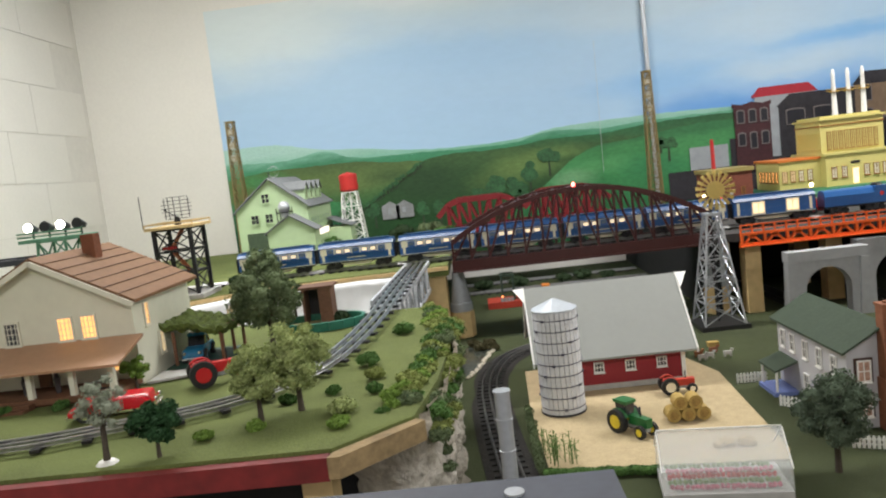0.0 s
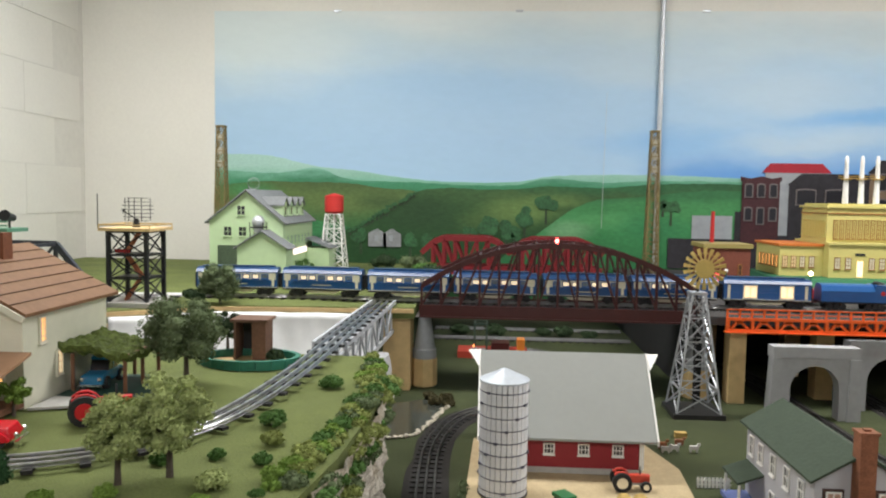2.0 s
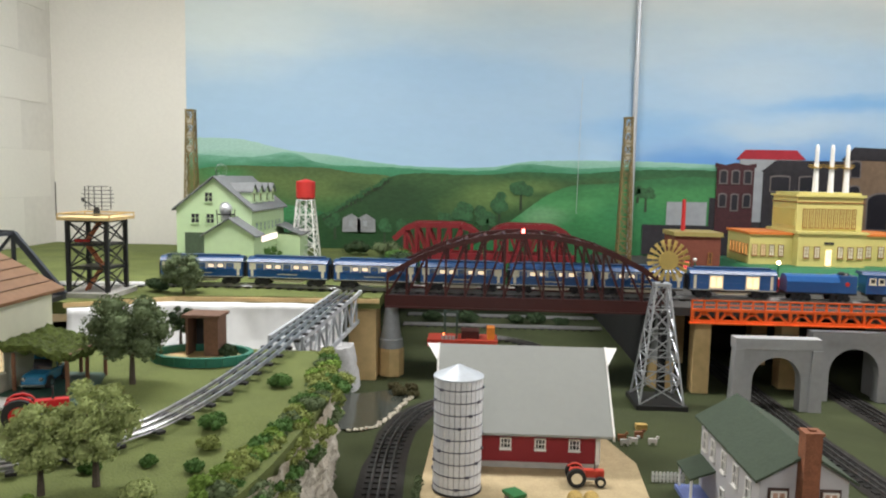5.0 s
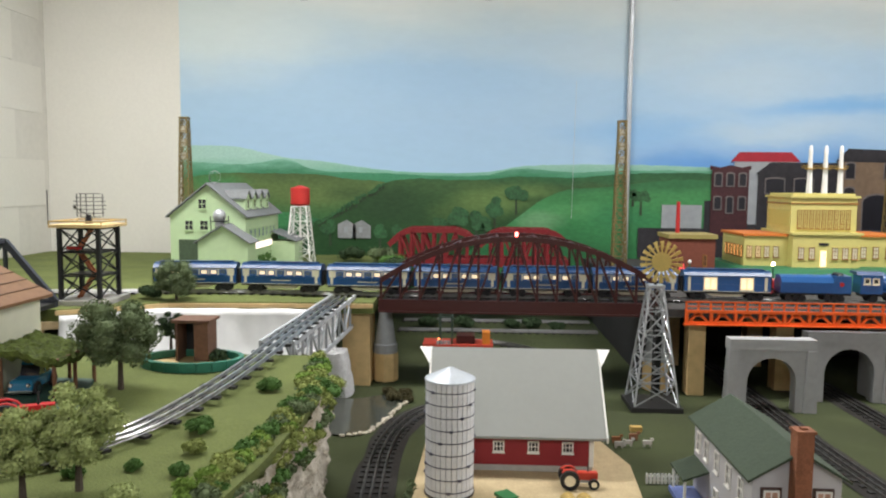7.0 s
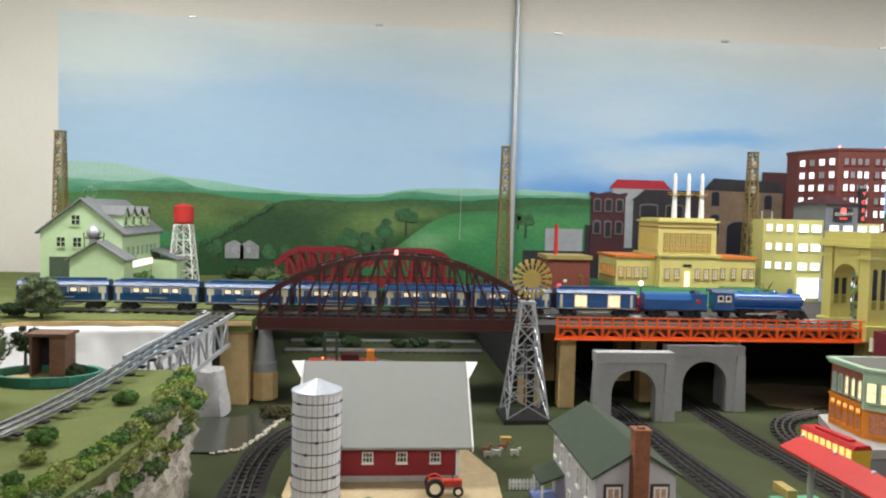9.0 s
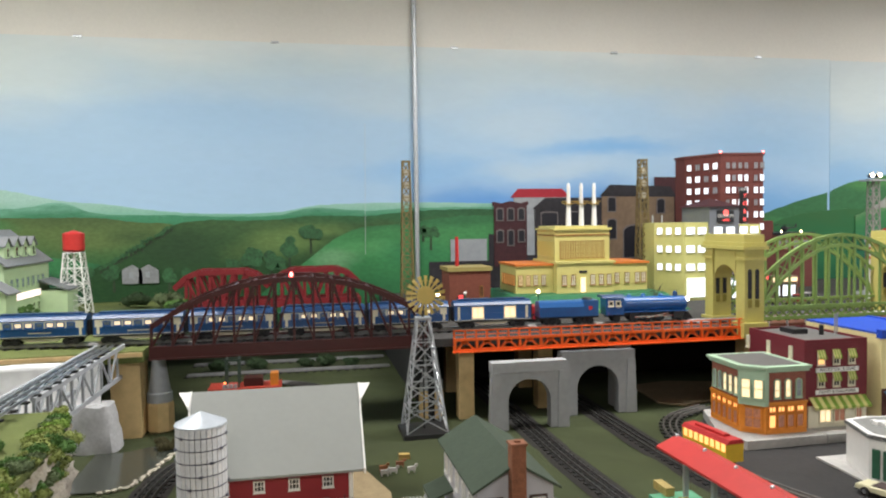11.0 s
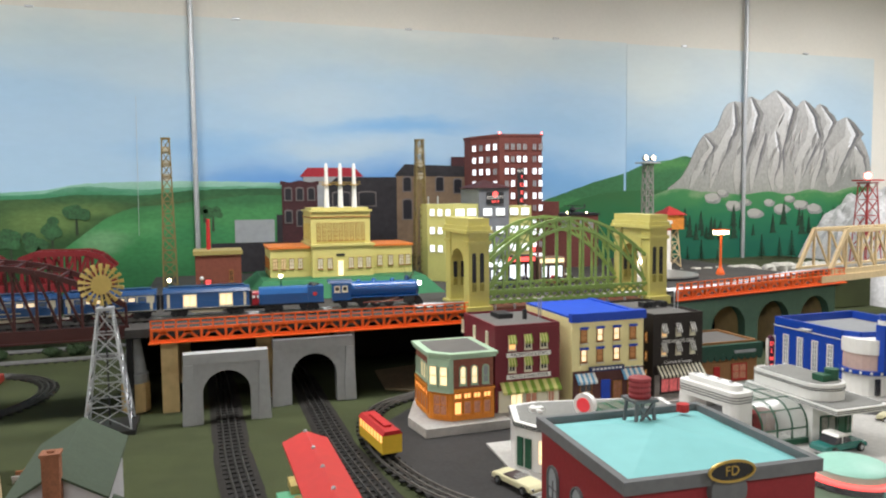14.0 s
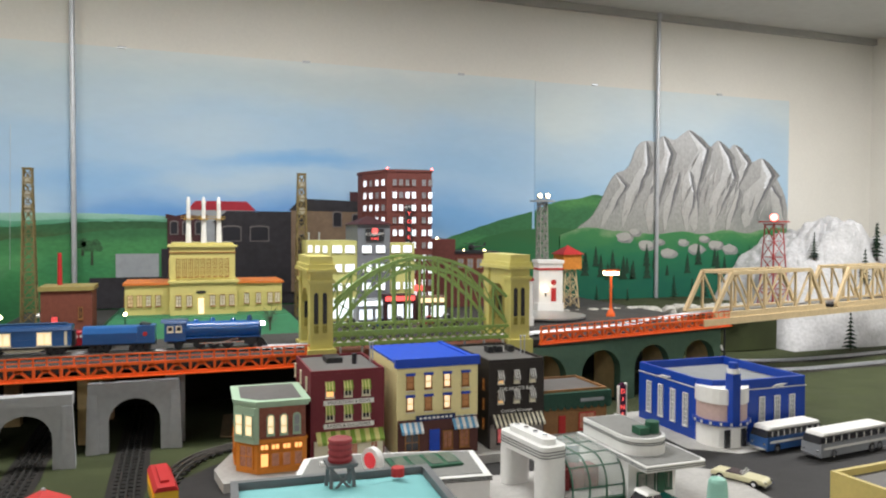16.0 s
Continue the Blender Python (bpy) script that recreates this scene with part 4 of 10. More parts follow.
# arch bridge between yellow towers
hg = thing("towered_arch_bridge", "green steel arch bridge between yellow portal towers", "bridge")
HX0, HX1, HYF, HYB = 1.79, 2.47, 2.185, 2.405
for xa in (HX0, HX1 - 0.075):
    tower = part("portal_tower", Geo().box(xa, xa + 0.075, HYF, HYB, 0.678, 0.690), yellow_tower, hg)
    part("parapet", Geo().box(xa + 0.005, xa + 0.07, HYF + 0.005, HYB - 0.005, 0.6902, 0.712), yellow_tower, tower)
    part("cornice", Geo().box(xa - 0.004, xa + 0.079, HYF - 0.004, HYB + 0.004, 0.668, 0.6778), yellow_tower, tower)
    for ya, yb in ((HYF, HYF + 0.052), (HYB - 0.052, HYB)):
        g = Geo()
        g.box(xa + 0.006, xa + 0.069, ya + 0.004, yb - 0.004, 0.455, 0.6678)
        part("pylon", g, yellow_tower, tower)
        part("plinth", Geo().box(xa - 0.002, xa + 0.077, ya - 0.006, yb + 0.006, 0.412, 0.4548), yellow_tower, tower)
        part("pylon_cap", Geo().box(xa + 0.001, xa + 0.074, ya - 0.001, yb + 0.001, 0.636, 0.646), yellow_tower, tower)
        # Niches and flutes are raised dark plates; recess shade is in their colour.
        for dx in (0.018, 0.042):
            wx = xa + dx + 0.004
            n = 6
            pts = [(wx - 0.006, 0.525), (wx + 0.006, 0.525)] + [(wx + 0.006 * math.cos(math.pi * i / n), 0.605 + 0.007 * math.sin(math.pi * i / n)) for i in range(n + 1)]
            part("niche_shade_plate", Geo().slab_xz(pts, ya + 0.0015, ya + 0.0045), dark_metal, tower)
            for k in range(3):
                part("flute_shade_strip", Geo().box(wx - 0.006 + k * 0.0045, wx - 0.003 + k * 0.0045, ya + 0.001, ya + 0.0042, 0.50, 0.522), mat("flute_shadow", (0.28, 0.24, 0.05), 0.6), tower)
    arch = []
    n = 12
    yc, r = (HYF + HYB) / 2, (HYB - HYF) / 2 - 0.054
    pts = [(HYF + 0.0525, 0.60), (HYF + 0.0525, 0.6678), (HYB - 0.0525, 0.6678), (HYB - 0.0525, 0.60)]
    for i in range(n):
        a0, a1 = math.pi * i / n, math.pi * (i + 1) / n
        p0 = (yc + r * math.cos(a0), 0.575 + r * 0.8 * math.sin(a0))
        p1 = (yc + r * math.cos(a1), 0.575 + r * 0.8 * math.sin(a1))
        part("arch_stone", Geo().slab_yz([(p0[0], p0[1]), (p0[0], 0.6676), (p1[0], 0.6676), (p1[0], p1[1])], xa + 0.008, xa + 0.067), yellow_tower, tower)
n = 12
ax0, ax1 = HX0 + 0.076, HX1 - 0.076
for yy in (HYF + 0.02, HYB - 0.02):
    hi = [0.585 + 0.122 * (1 - (2 * i / n - 1) ** 2) for i in range(n + 1)]
    lo = [0.505 + 0.172 * (1 - (2 * i / n - 1) ** 2) for i in range(n + 1)]
    xs = [ax0 + (ax1 - ax0) * i / n for i in range(n + 1)]
    for i in range(n):
        part("upper_chord", Geo().beam((xs[i], yy, hi[i]), (xs[i + 1], yy, hi[i + 1]), 0.008, 0.009), green_arch, hg)
        part("lower_chord", Geo().beam((xs[i], yy, lo[i]), (xs[i + 1], yy, lo[i + 1]), 0.008, 0.009), green_arch, hg)
        part("lattice", Geo().beam((xs[i], yy, lo[i]), (xs[i + 1], yy, hi[i + 1]) if i < n / 2 else (xs[i + 1], yy, lo[i + 1]), 0.004), green_arch, hg)
        part("lattice", Geo().beam((xs[i], yy, hi[i]), (xs[i + 1], yy, lo[i + 1]), 0.004), green_arch, hg)
        if 0 < i:
            part("hanger", Geo().beam((xs[i], yy, 0.50), (xs[i], yy, hi[i]), 0.006), green_arch, hg)
    part("parapet_girder", Geo().box(ax0 - 0.01, ax1 + 0.01, yy - 0.004, yy + 0.004, 0.492, 0.5), green_arch, hg)
    part("parapet_girder", Geo().box(ax0 - 0.01, ax1 + 0.01, yy - 0.004, yy + 0.004, 0.458, 0.468), green_arch, hg)
    m16 = 20
    for i in range(m16):
        a, b = ax0 + (ax1 - ax0) * i / m16, ax0 + (ax1 - ax0) * (i + 1) / m16
        part("lattice", Geo().beam((a, yy, 0.468), (b, yy, 0.492), 0.004, 0.0045), green_arch, hg)
        part("lattice", Geo().beam((a, yy, 0.492), (b, yy, 0.468), 0.004, 0.0045), green_arch, hg)
rust = mat("rust_brown", (0.17, 0.055, 0.03), 0.6, var=0.2, scale=30)
part("deck", Geo().box(HX0 + 0.078, HX1 - 0.078, HYF + 0.025, HYB - 0.025, 0.432, 0.446), rust, hg)
for yy in (HYF + 0.018, HYB - 0.022):
    part("deck_beam", Geo().box(HX0 + 0.078, HX1 - 0.078, yy, yy + 0.004, 0.418, 0.431), rust, hg)
    part("deck_beam", Geo().box(HX0 + 0.078, HX1 - 0.078, yy - 0.002, yy + 0.006, 0.440, 0.446), rust, hg)
    for i in range(9):
        a = HX0 + 0.09 + i * (HX1 - HX0 - 0.18) / 8
        part("stanchion", Geo().box(a, a + 0.005, yy - 0.003, yy + 0.0035, 0.416, 0.455), galv, hg)

# tan wooden truss bridges before the snow mountain
TB = 12
camelback(3.27, 2.41, U + 0.035, 0.69, pale_wood, "pale unpainted wooden truss railway bridge", TB, 0.13, 0.150, 7, 0.008, "wooden truss bridges")
camelback(4.03, 2.41 + 0.162, U + 0.035, 0.66, pale_wood, "pale unpainted wooden truss railway bridge", TB, 0.13, 0.150, 7, 0.008, "wooden truss bridges")
g = thing("bridge_beam", "pale wooden beam carrying the truss bridges", "beam")
part("plank", Geo().beam((3.22, 2.325, U + 0.010), (4.75, 2.655, U + 0.010), 0.012, 0.025), pale_wood, g)
part("plank", Geo().beam((3.22, 2.46, U + 0.010), (4.75, 2.79, U + 0.010), 0.012, 0.025), pale_wood, g)

# green girder viaduct and girders under the diagonal track
gb = thing("girder_bridge", "grey steel lattice girder bridge under the track", "bridge", group="")
for xx in (-0.012, 0.052):
    a, b = (xx, 1.70), (xx + 0.02, 2.30)
    part("chord", Geo().beam((a[0], a[1], U + 0.006), (b[0], b[1], U + 0.006), 0.006, 0.01), grey_paint, gb)
    part("chord", Geo().beam((a[0], a[1], U - 0.068), (b[0], b[1], U - 0.068), 0.006, 0.01), grey_paint, gb)
    for i in range(9):
        t0, t1 = i / 9, (i + 1) / 9
        pa = (a[0] + (b[0] - a[0]) * t0, a[1] + (b[1] - a[1]) * t0)
        pb = (a[0] + (b[0] - a[0]) * t1, a[1] + (b[1] - a[1]) * t1)
        part("post", Geo().beam((*pa, U - 0.066), (*pa, U + 0.004), 0.005), grey_paint, gb)
        part("diagonal", Geo().beam((*pa, U - 0.066) if i % 2 else (*pa, U + 0.004), (*pb, U + 0.004) if i % 2 else (*pb, U - 0.066), 0.004), grey_paint, gb)

# piers
solid("bridge_pier", Geo().box(0.045, 0.118, 2.262, 2.36, G, U - 0.031), tan_wood, "tan wooden bridge pier", "pier", group="wooden piers")
pier_grey = mat("pier_grey", (0.34, 0.36, 0.38), 0.7, var=0.12, scale=18)
for x, y in ((0.152, 2.33), (0.885, 2.29)):
    cp = thing("cone_pier", "tapered bridge pier, grey above and tan below", "pier", x, y, G, group="tapered piers")
    part("foot", Geo().lathe((0, 0, 0), [(0.034, 0), (0.036, 0.004), (0.036, 0.070), (0.034, 0.078)], 8), tan_wood, cp, "tan wooden foot")
    part("shaft", Geo().lathe((0, 0, 0.0782), [(0.0335, 0), (0.033, 0.024), (0.029, 0.027), (0.018, 0.108), (0.017, 0.117)], 16), pier_grey, cp, smooth=True)
g = Geo()
n = 28
for j in range(9):
    t = j / 8
    for i in range(n):
        a = 2 * math.pi * i / n
        c0, s0 = math.cos(a), math.sin(a)
        q = Vector((c0 * 2, s0 * 2, t * 3))
        r = (abs(c0) ** 5 + abs(s0) ** 5) ** -0.2 * (1 - 0.20 * t ** 1.6) + 0.07 * noise.noise(q) + 0.05 * noise.noise(q * 2.7)
        g.v.append((0.032 - 0.008 * t + 0.054 * r * c0, 2.185 + 0.044 * r * s0, G + (0.112 + 0.006 * noise.noise(q * 1.3)) * t))
g.f = [(j * n + i, j * n + (i + 1) % n, (j + 1) * n + (i + 1) % n, (j + 1) * n + i) for j in range(8) for i in range(n)] + [tuple(range(8 * n, 9 * n))]
solid("abutment", g, mat("plaster_grey", (0.50, 0.50, 0.51), 0.85, var=0.15, scale=30, bump=0.4), "rough pale grey plaster abutment", "abutment", smooth=True)
for x, y, w in ((0.975, 2.235, 0.042), (1.225, 2.30, 0.045), (1.85, 2.235, 0.05), (1.245, 2.56, 0.045), (1.0, 2.56, 0.04)):
    solid("bridge_post", Geo().box(x - w / 2, x + w / 2, y, y + 0.045, G, U - 0.035 if y < 2.25 else U - 0.023), tan_wood, "pale tan wooden post under the orange truss", "post", group="wooden posts")


def portal(x0, x1, y, label):
    """A cast stone tunnel portal with a round arch."""
    t = thing("tunnel_portal", label, "tunnel portal", 0, y, G, group="tunnel portals")
    w, H = x1 - x0, 0.178
    xc, r, zs = (x0 + x1) / 2, w * 0.285, 0.075
    n = 14
    g = Geo()
    arc = [(xc + r * math.cos(math.pi * i / n), zs + r * math.sin(math.pi * i / n)) for i in range(n + 1)]
    gl, gr = Geo(), Geo()
    gr.slab_xz([(x1 + 0.004, 0), (x1 - 0.004, H), (arc[0][0], H), (arc[0][0], 0)][::-1], 0, 0.032)
    gl.slab_xz([(arc[-1][0], 0), (arc[-1][0], H), (x0 + 0.004, H), (x0 - 0.004, 0)][::-1], 0, 0.032)
    for i in range(n):
        part("arch_stone", Geo().slab_xz([arc[i + 1], arc[i], (arc[i][0], H), (arc[i + 1][0], H)], 0, 0.032), stone, t)
    part("side_wall", gl, stone, t)
    part("side_wall", gr, stone, t)
    part("coping", Geo().box(x0, x1, -0.004, 0.033, H - 0.026, H + 0.001), stone, t)
    for xa, s in ((x0 - 0.006, 1), (x1 - 0.026, 1)):
        part("buttress", Geo().slab_xz([(xa, 0), (xa + 0.032, 0), (xa + 0.027, H - 0.0262), (xa + 0.005, H - 0.0262)], -0.0055, -0.0002), stone, t)
    return t


portal(1.012, 1.216, 2.10, "grey cast stone tunnel portal")
portal(1.238, 1.456, 2.20, "grey cast stone tunnel portal with side wing")
solid("portal_wing", Geo().box(1.42, 1.47, 2.252, 2.30, G, 0.425), stone, "grey stone wing pillar beside the tunnel", "pillar")
vd = thing("arched_viaduct", "muted green arched viaduct wall under the orange truss", "viaduct", 2.42, 2.20, G, 11)
vg = mat("viaduct_green", (0.085, 0.16, 0.11), 0.7, var=0.1, scale=14)
g = Geo()
for k in range(4):
    xc = 0.12 + k * 0.235
    r, zs, H = 0.085, 0.10, U - G - 0.024
    arc = [(xc + r * math.cos(math.pi * i / 12), zs + r * 0.9 * math.sin(math.pi * i / 12)) for i in range(13)]
    g.slab_xz([(xc - r - 0.0325, 0), (xc - r, 0), (xc - r, H), (xc - r - 0.0325, H)], 0, 0.03)
    g.slab_xz([(xc + r, 0), (xc + r + 0.0325, 0), (xc + r + 0.0325, H), (xc + r, H)], 0, 0.03)
    for i in range(12):
        g.slab_xz([arc[i + 1], arc[i], (arc[i][0], H), (arc[i + 1][0], H)], 0, 0.03)
part("arcade", g, vg, vd)
for k in range(4):
    part("pier_return", Geo().box(0.215 + k * 0.235, 0.245 + k * 0.235, 0.0302, 0.14, 0, U - G - 0.024), tan_wood, vd, "tan wooden pier")

solid("dirt_patch", Geo().prism([(1.56, 2.26), (1.62, 2.215), (1.83, 2.27), (1.87, 2.47), (1.72, 2.52), (1.58, 2.49)], G + 0.0005, G + 0.005), mat("bare_tan_board", (0.20, 0.15, 0.09), 0.9, var=0.25, scale=16, bump=0.3), "bare tan earth patch under the deck", "ground", "structure")
# white cloth hung below the deck edge
bm = bmesh.new()
nx, nz = 60, 12
grid = []
for i in range(nx + 1):
    col = []
    for j in range(nz + 1):
        t, s = i / nx, j / nz
        x = -0.60 + 0.64 * t
        yb = 2.05 + 0.145 * min(t / 0.31, 1) + 0.03 * max(t - 0.31, 0)
        z = U - 0.012 - s * 0.215 + 0.004 * noise.noise(Vector((x * 7, 0, 3)))
        y = yb - 0.02 - 0.05 * s * s + 0.007 * noise.noise(Vector((x * 14, s * 2, 0))) + 0.003 * noise.noise(Vector((x * 34, s * 5, 4)))
        col.append(bm.verts.new((x, y, z)))
    grid.append(col)
for i in range(nx):
    for j in range(nz):
        bm.faces.new((grid[i][j], grid[i][j + 1], grid[i + 1][j + 1], grid[i + 1][j]))
me = bpy.data.meshes.new("white_cloth")
bm.to_mesh(me)
bm.free()
me.materials.append(mat("white_cloth", (0.89, 0.89, 0.90), 0.9, var=0.03, scale=20))
me.polygons.foreach_set("use_smooth", [True] * len(me.polygons))
ob = tagged(new("white_cloth", me), "crumpled white cloth hanging below the deck", "cloth")
sm = ob.modifiers.new("thickness", "SOLIDIFY")
sm.thickness = 0.002
fr = thing("timber_trestle", "unpainted wooden trestle under the deck edge", "trestle")
for a, b in (((-0.78, 2.0, U - 0.04), (-0.45, 2.14, U - 0.04)), ((-0.78, 2.0, U - 0.08), (-0.45, 2.14, U - 0.08))):
    part("rail", Geo().beam(a, b, 0.012, 0.018), pale_wood, fr)
for k in range(4):
    x = -0.75 + k * 0.09
    part("strut", Geo().beam((x, 2.0 + (x + 0.78) * 0.424, G), (x, 2.0 + (x + 0.78) * 0.424, U - 0.032), 0.016), pale_wood, fr)


# ---- tracks ----
dull_rail = mat("dull_rail", (0.20, 0.20, 0.20), 0.7, 0.2, var=0.3, scale=40)
track("silver three-rail main line across the upper deck", [(-1.45, 2.33, U), (-0.9, 2.30, U), (-0.62, 2.33, U), (-0.3, 2.365, U), (0.1, MAIN + 0.005, U), (0.5, MAIN, U), (0.95, MAIN, U), (1.5, MAIN - 0.02, U), (1.83, 2.297, U), (2.45, 2.295, U + 0.002), (2.9, 2.40, U), (3.3, 2.42, U + 0.03), (4.4, 2.66, U + 0.03)], silver, None, 0.03)
track("dark three-rail farm track rising to the junction", [(-1.3, 0.97, P + 0.002), (-0.7, 0.972, P + 0.002), (-0.36, 0.998, P + 0.002), (-0.23, 1.035, P + 0.002), (-0.130, 1.076, P + 0.002), (-0.072, 1.128, P + 0.003), (-0.024, 1.212, P + 0.004), (0.002, 1.34, P + 0.006), (0.020, 1.52, P + 0.010), (0.030, 1.72, U + 0.009), (0.038, 2.0, U + 0.011), (0.042, 2.25, U + 0.008)], mat("worn_rail", (0.42, 0.42, 0.43), 0.28, 0.85, var=0.35, scale=30), None, 0.052)
track("dark three-rail siding behind the junction", [(0.037, 2.385, U + 0.002), (0.05, 2.5, U), (0.03, 2.66, U), (-0.08, 2.9, U), (-0.3, 3.1, U), (-0.7, 3.2, U)], steel_dark, None, 0.030)
track("dark three-rail track through the first tunnel", [(1.19, 0.8, G), (1.165, 1.15, G), (1.137, 1.50, G), (1.118, 1.80, G), (1.114, 2.1, G), (1.11, 2.5, G), (1.10, 2.70, G)], steel_dark, roadbed, 0.026)
track("dark three-rail track through the second tunnel", [(1.43, 0.85, G), (1.405, 1.2, G), (1.372, 1.5, G), (1.350, 1.80, G), (1.345, 2.1, G), (1.345, 2.5, G), (1.34, 2.70, G)], steel_dark, roadbed, 0.026)
track("dark three-rail track curving past the barn", [(0.275, 0.95, G), (0.250, 1.2, G), (0.232, 1.40, G), (0.220, 1.57, G), (0.214, 1.75, G), (0.224, 1.88, G), (0.255, 2.0, G), (0.32, 2.09, G), (0.43, 2.15, G)], steel_dark, roadbed, 0.024)
track("dark three-rail back track at the lower level", [(0.12, 3.22, G), (0.86, 3.22, G)], dull_rail, None, 0.03)
track("dark three-rail back track at the lower level", [(0.12, 3.02, G), (0.86, 3.02, G)], dull_rail, None, 0.03)
track("dark three-rail lower loop under the bridge", [(0.34, 2.86, G), (0.50, 2.80, G), (0.60, 2.68, G), (0.615, 2.52, G), (0.55, 2.36, G), (0.42, 2.24, G)], steel_dark, None, 0.03)


# ---- roofs and walls of small buildings ----
def gable_roof(parent, x0, x1, y0, y1, ze, zr, m, over=0.008, th=0.004, axis="y", courses=0, name="roof_slope"):
    """Two sloping roof slabs with the ridge along axis."""
    if axis == "y":
        xm = (x0 + x1) / 2
        k = (zr - ze) / (xm - x0)
        for s in (-1, 1):
            xe = x0 - over if s < 0 else x1 + over
            g = Geo().slab_xz([(xe, ze - k * over), (xe, ze - k * over + th), (xm, zr + th), (xm, zr)][::(1 if s > 0 else -1)], y0 - over, y1 + over)
            r = part(name, g, m, parent)
            for c in range(1, courses):
                t = c / courses
                xa, za = xe + (xm - xe) * t, ze - k * over + th + (zr - ze + k * over) * t
                part("roof_course", Geo().beam((xa, y0 - over, za + 0.0004), (xa, y1 + over, za + 0.0004), 0.0022, 0.0016), mat("roof_joint", (0.10, 0.05, 0.025), 0.7), r)
    else:
        ym = (y0 + y1) / 2
        k = (zr - ze) / (ym - y0)
        for s in (-1, 1):
            ye = y0 - over if s < 0 else y1 + over
            g = Geo().slab_yz([(ye, ze - k * over), (ye, ze - k * over + th), (ym, zr + th), (ym, zr)][::(1 if s < 0 else -1)], x0 - over, x1 + over)
            part(name, g, m, parent)


def gable_body(parent, x0, x1, y0, y1, z0, ze, zr, m, axis="y", name="wall_shell"):
    """Walls of a gabled building as one shell."""
    if axis == "y":
        g = Geo().slab_xz([(x0, z0), (x1, z0), (x1, ze), ((x0 + x1) / 2, zr), (x0, ze)], y0, y1)
    else:
        g = Geo().slab_yz([(y0, z0), (y1, z0), (y1, ze), ((y0 + y1) / 2, zr), (y0, ze)], x0, x1)
    return part(name, g, m, parent)


def clapboard(name, col, pitch=0.0055, rough=0.6, amount=0.35):
    """Paint over boards: fine shadow lines at an even pitch in height."""
    m = mat(name, col, rough, var=0.05, scale=14)
    nt = m.node_tree
    b = nt.nodes["Principled BSDF"]
    tc = nt.nodes.new("ShaderNodeTexCoord")
    wv = nt.nodes.new("ShaderNodeTexWave")
    wv.wave_type, wv.bands_direction, wv.wave_profile = "BANDS", "Z", "SAW"
    wv.inputs["Scale"].default_value = 0.314 / pitch / 1.0
    bp = nt.nodes.new("ShaderNodeBump")
    bp.inputs["Strength"].default_value = amount
    bp.inputs["Distance"].default_value = 0.001
    nt.links.new(tc.outputs["Object"], wv.inputs["Vector"])
    nt.links.new(wv.outputs["Fac"], bp.inputs["Height"])
    nt.links.new(bp.outputs[0], b.inputs["Normal"])
    return m


# ---- farmhouse on the plateau ----
roof_brown = mat("roof_brown", (0.19, 0.10, 0.05), 0.75, var=0.12, scale=30, bump=0.3)
fh = thing("farmhouse", "cream farmhouse with brown shingled gable roof and lit windows", "house", 0, 0, P)
FX0, FX1, FY0, FY1 = -0.585, -0.308, 1.262, 1.482
house_cream = clapboard("house_cream", (0.70, 0.69, 0.56))
gable_body(fh, FX0, FX1, FY0, FY1, 0, 0.135, 0.207, house_cream)
gable_roof(fh, FX0, FX1, FY0, FY1, 0.137, 0.209, roof_brown, 0.014, 0.005, courses=7)
part("barge_board", Geo().beam((FX1 + 0.012, FY0 - 0.0165, 0.127), ((FX0 + FX1) / 2, FY0 - 0.0165, 0.206), 0.003, 0.008), cream, fh)
part("barge_board", Geo().beam((FX0 - 0.012, FY0 - 0.0165, 0.127), ((FX0 + FX1) / 2, FY0 - 0.0165, 0.206), 0.003, 0.008), cream, fh)
ch = part("chimney", Geo().box(-0.432, -0.410, 1.375, 1.397, 0.190, 0.236), mat("chimney_brown", (0.19, 0.07, 0.035), 0.8, var=0.2, scale=60), fh, "brown chimney")
for x, mm in ((-0.500, dark_glass), (-0.415, lit_warm), (-0.378, lit_warm)):
    window(fh, x, FY0, 0.080, 0.026, 0.038, frame_mat=cream, pane_mat=mm, nx=4, nz=4, bar=0.001)
for y, z, mm in ((1.305, 0.085, lit_warm), (1.345, 0.030, lit_pale)):
    window(fh, FX1, y, z, 0.017, 0.038, 90, cream, mm, 3, 4, bar=0.001)
window(fh, -0.345, FY0, 0.025, 0.022, 0.030, frame_mat=cream, pane_mat=lit_warm, nx=3, nz=3, bar=0.001)
part("front_door", Geo().box(-0.470, -0.450, FY0 - 0.003, FY0 - 0.0002, 0.013, 0.05), brown_wood, fh, "brown front door")
porch = part("porch_floor", Geo().box(FX0, FX1, FY0 - 0.075, FY0 - 0.0002, 0.004, 0.012), brown_wood, fh)
part("porch_base", Geo().box(FX0 + 0.01, FX1 - 0.01, FY0 - 0.07, FY0 - 0.001, 0, 0.0038), brown_wood, fh)
g = Geo().slab_yz([(FY0 - 0.09, 0.052), (FY0 - 0.0002, 0.076), (FY0 - 0.0002, 0.080), (FY0 - 0.09, 0.056)], FX0 - 0.01, FX1 + 0.012)
part("porch_roof", g, mat("porch_roof_brown", (0.38, 0.21, 0.12), 0.45, var=0.08, scale=30, spec=0.6), fh, "brown porch roof with a satin sheen")
for x in (-0.57, -0.515, -0.442, -0.378, -0.318):
    part("porch_post", Geo().box(x - 0.004, x + 0.004, FY0 - 0.072, FY0 - 0.064, 0.0122, 0.0563), cream, fh)
st = part("steps", Geo().box(-0.50, -0.435, FY0 - 0.090, FY0 - 0.0755, 0, 0.009), brown_wood, fh)
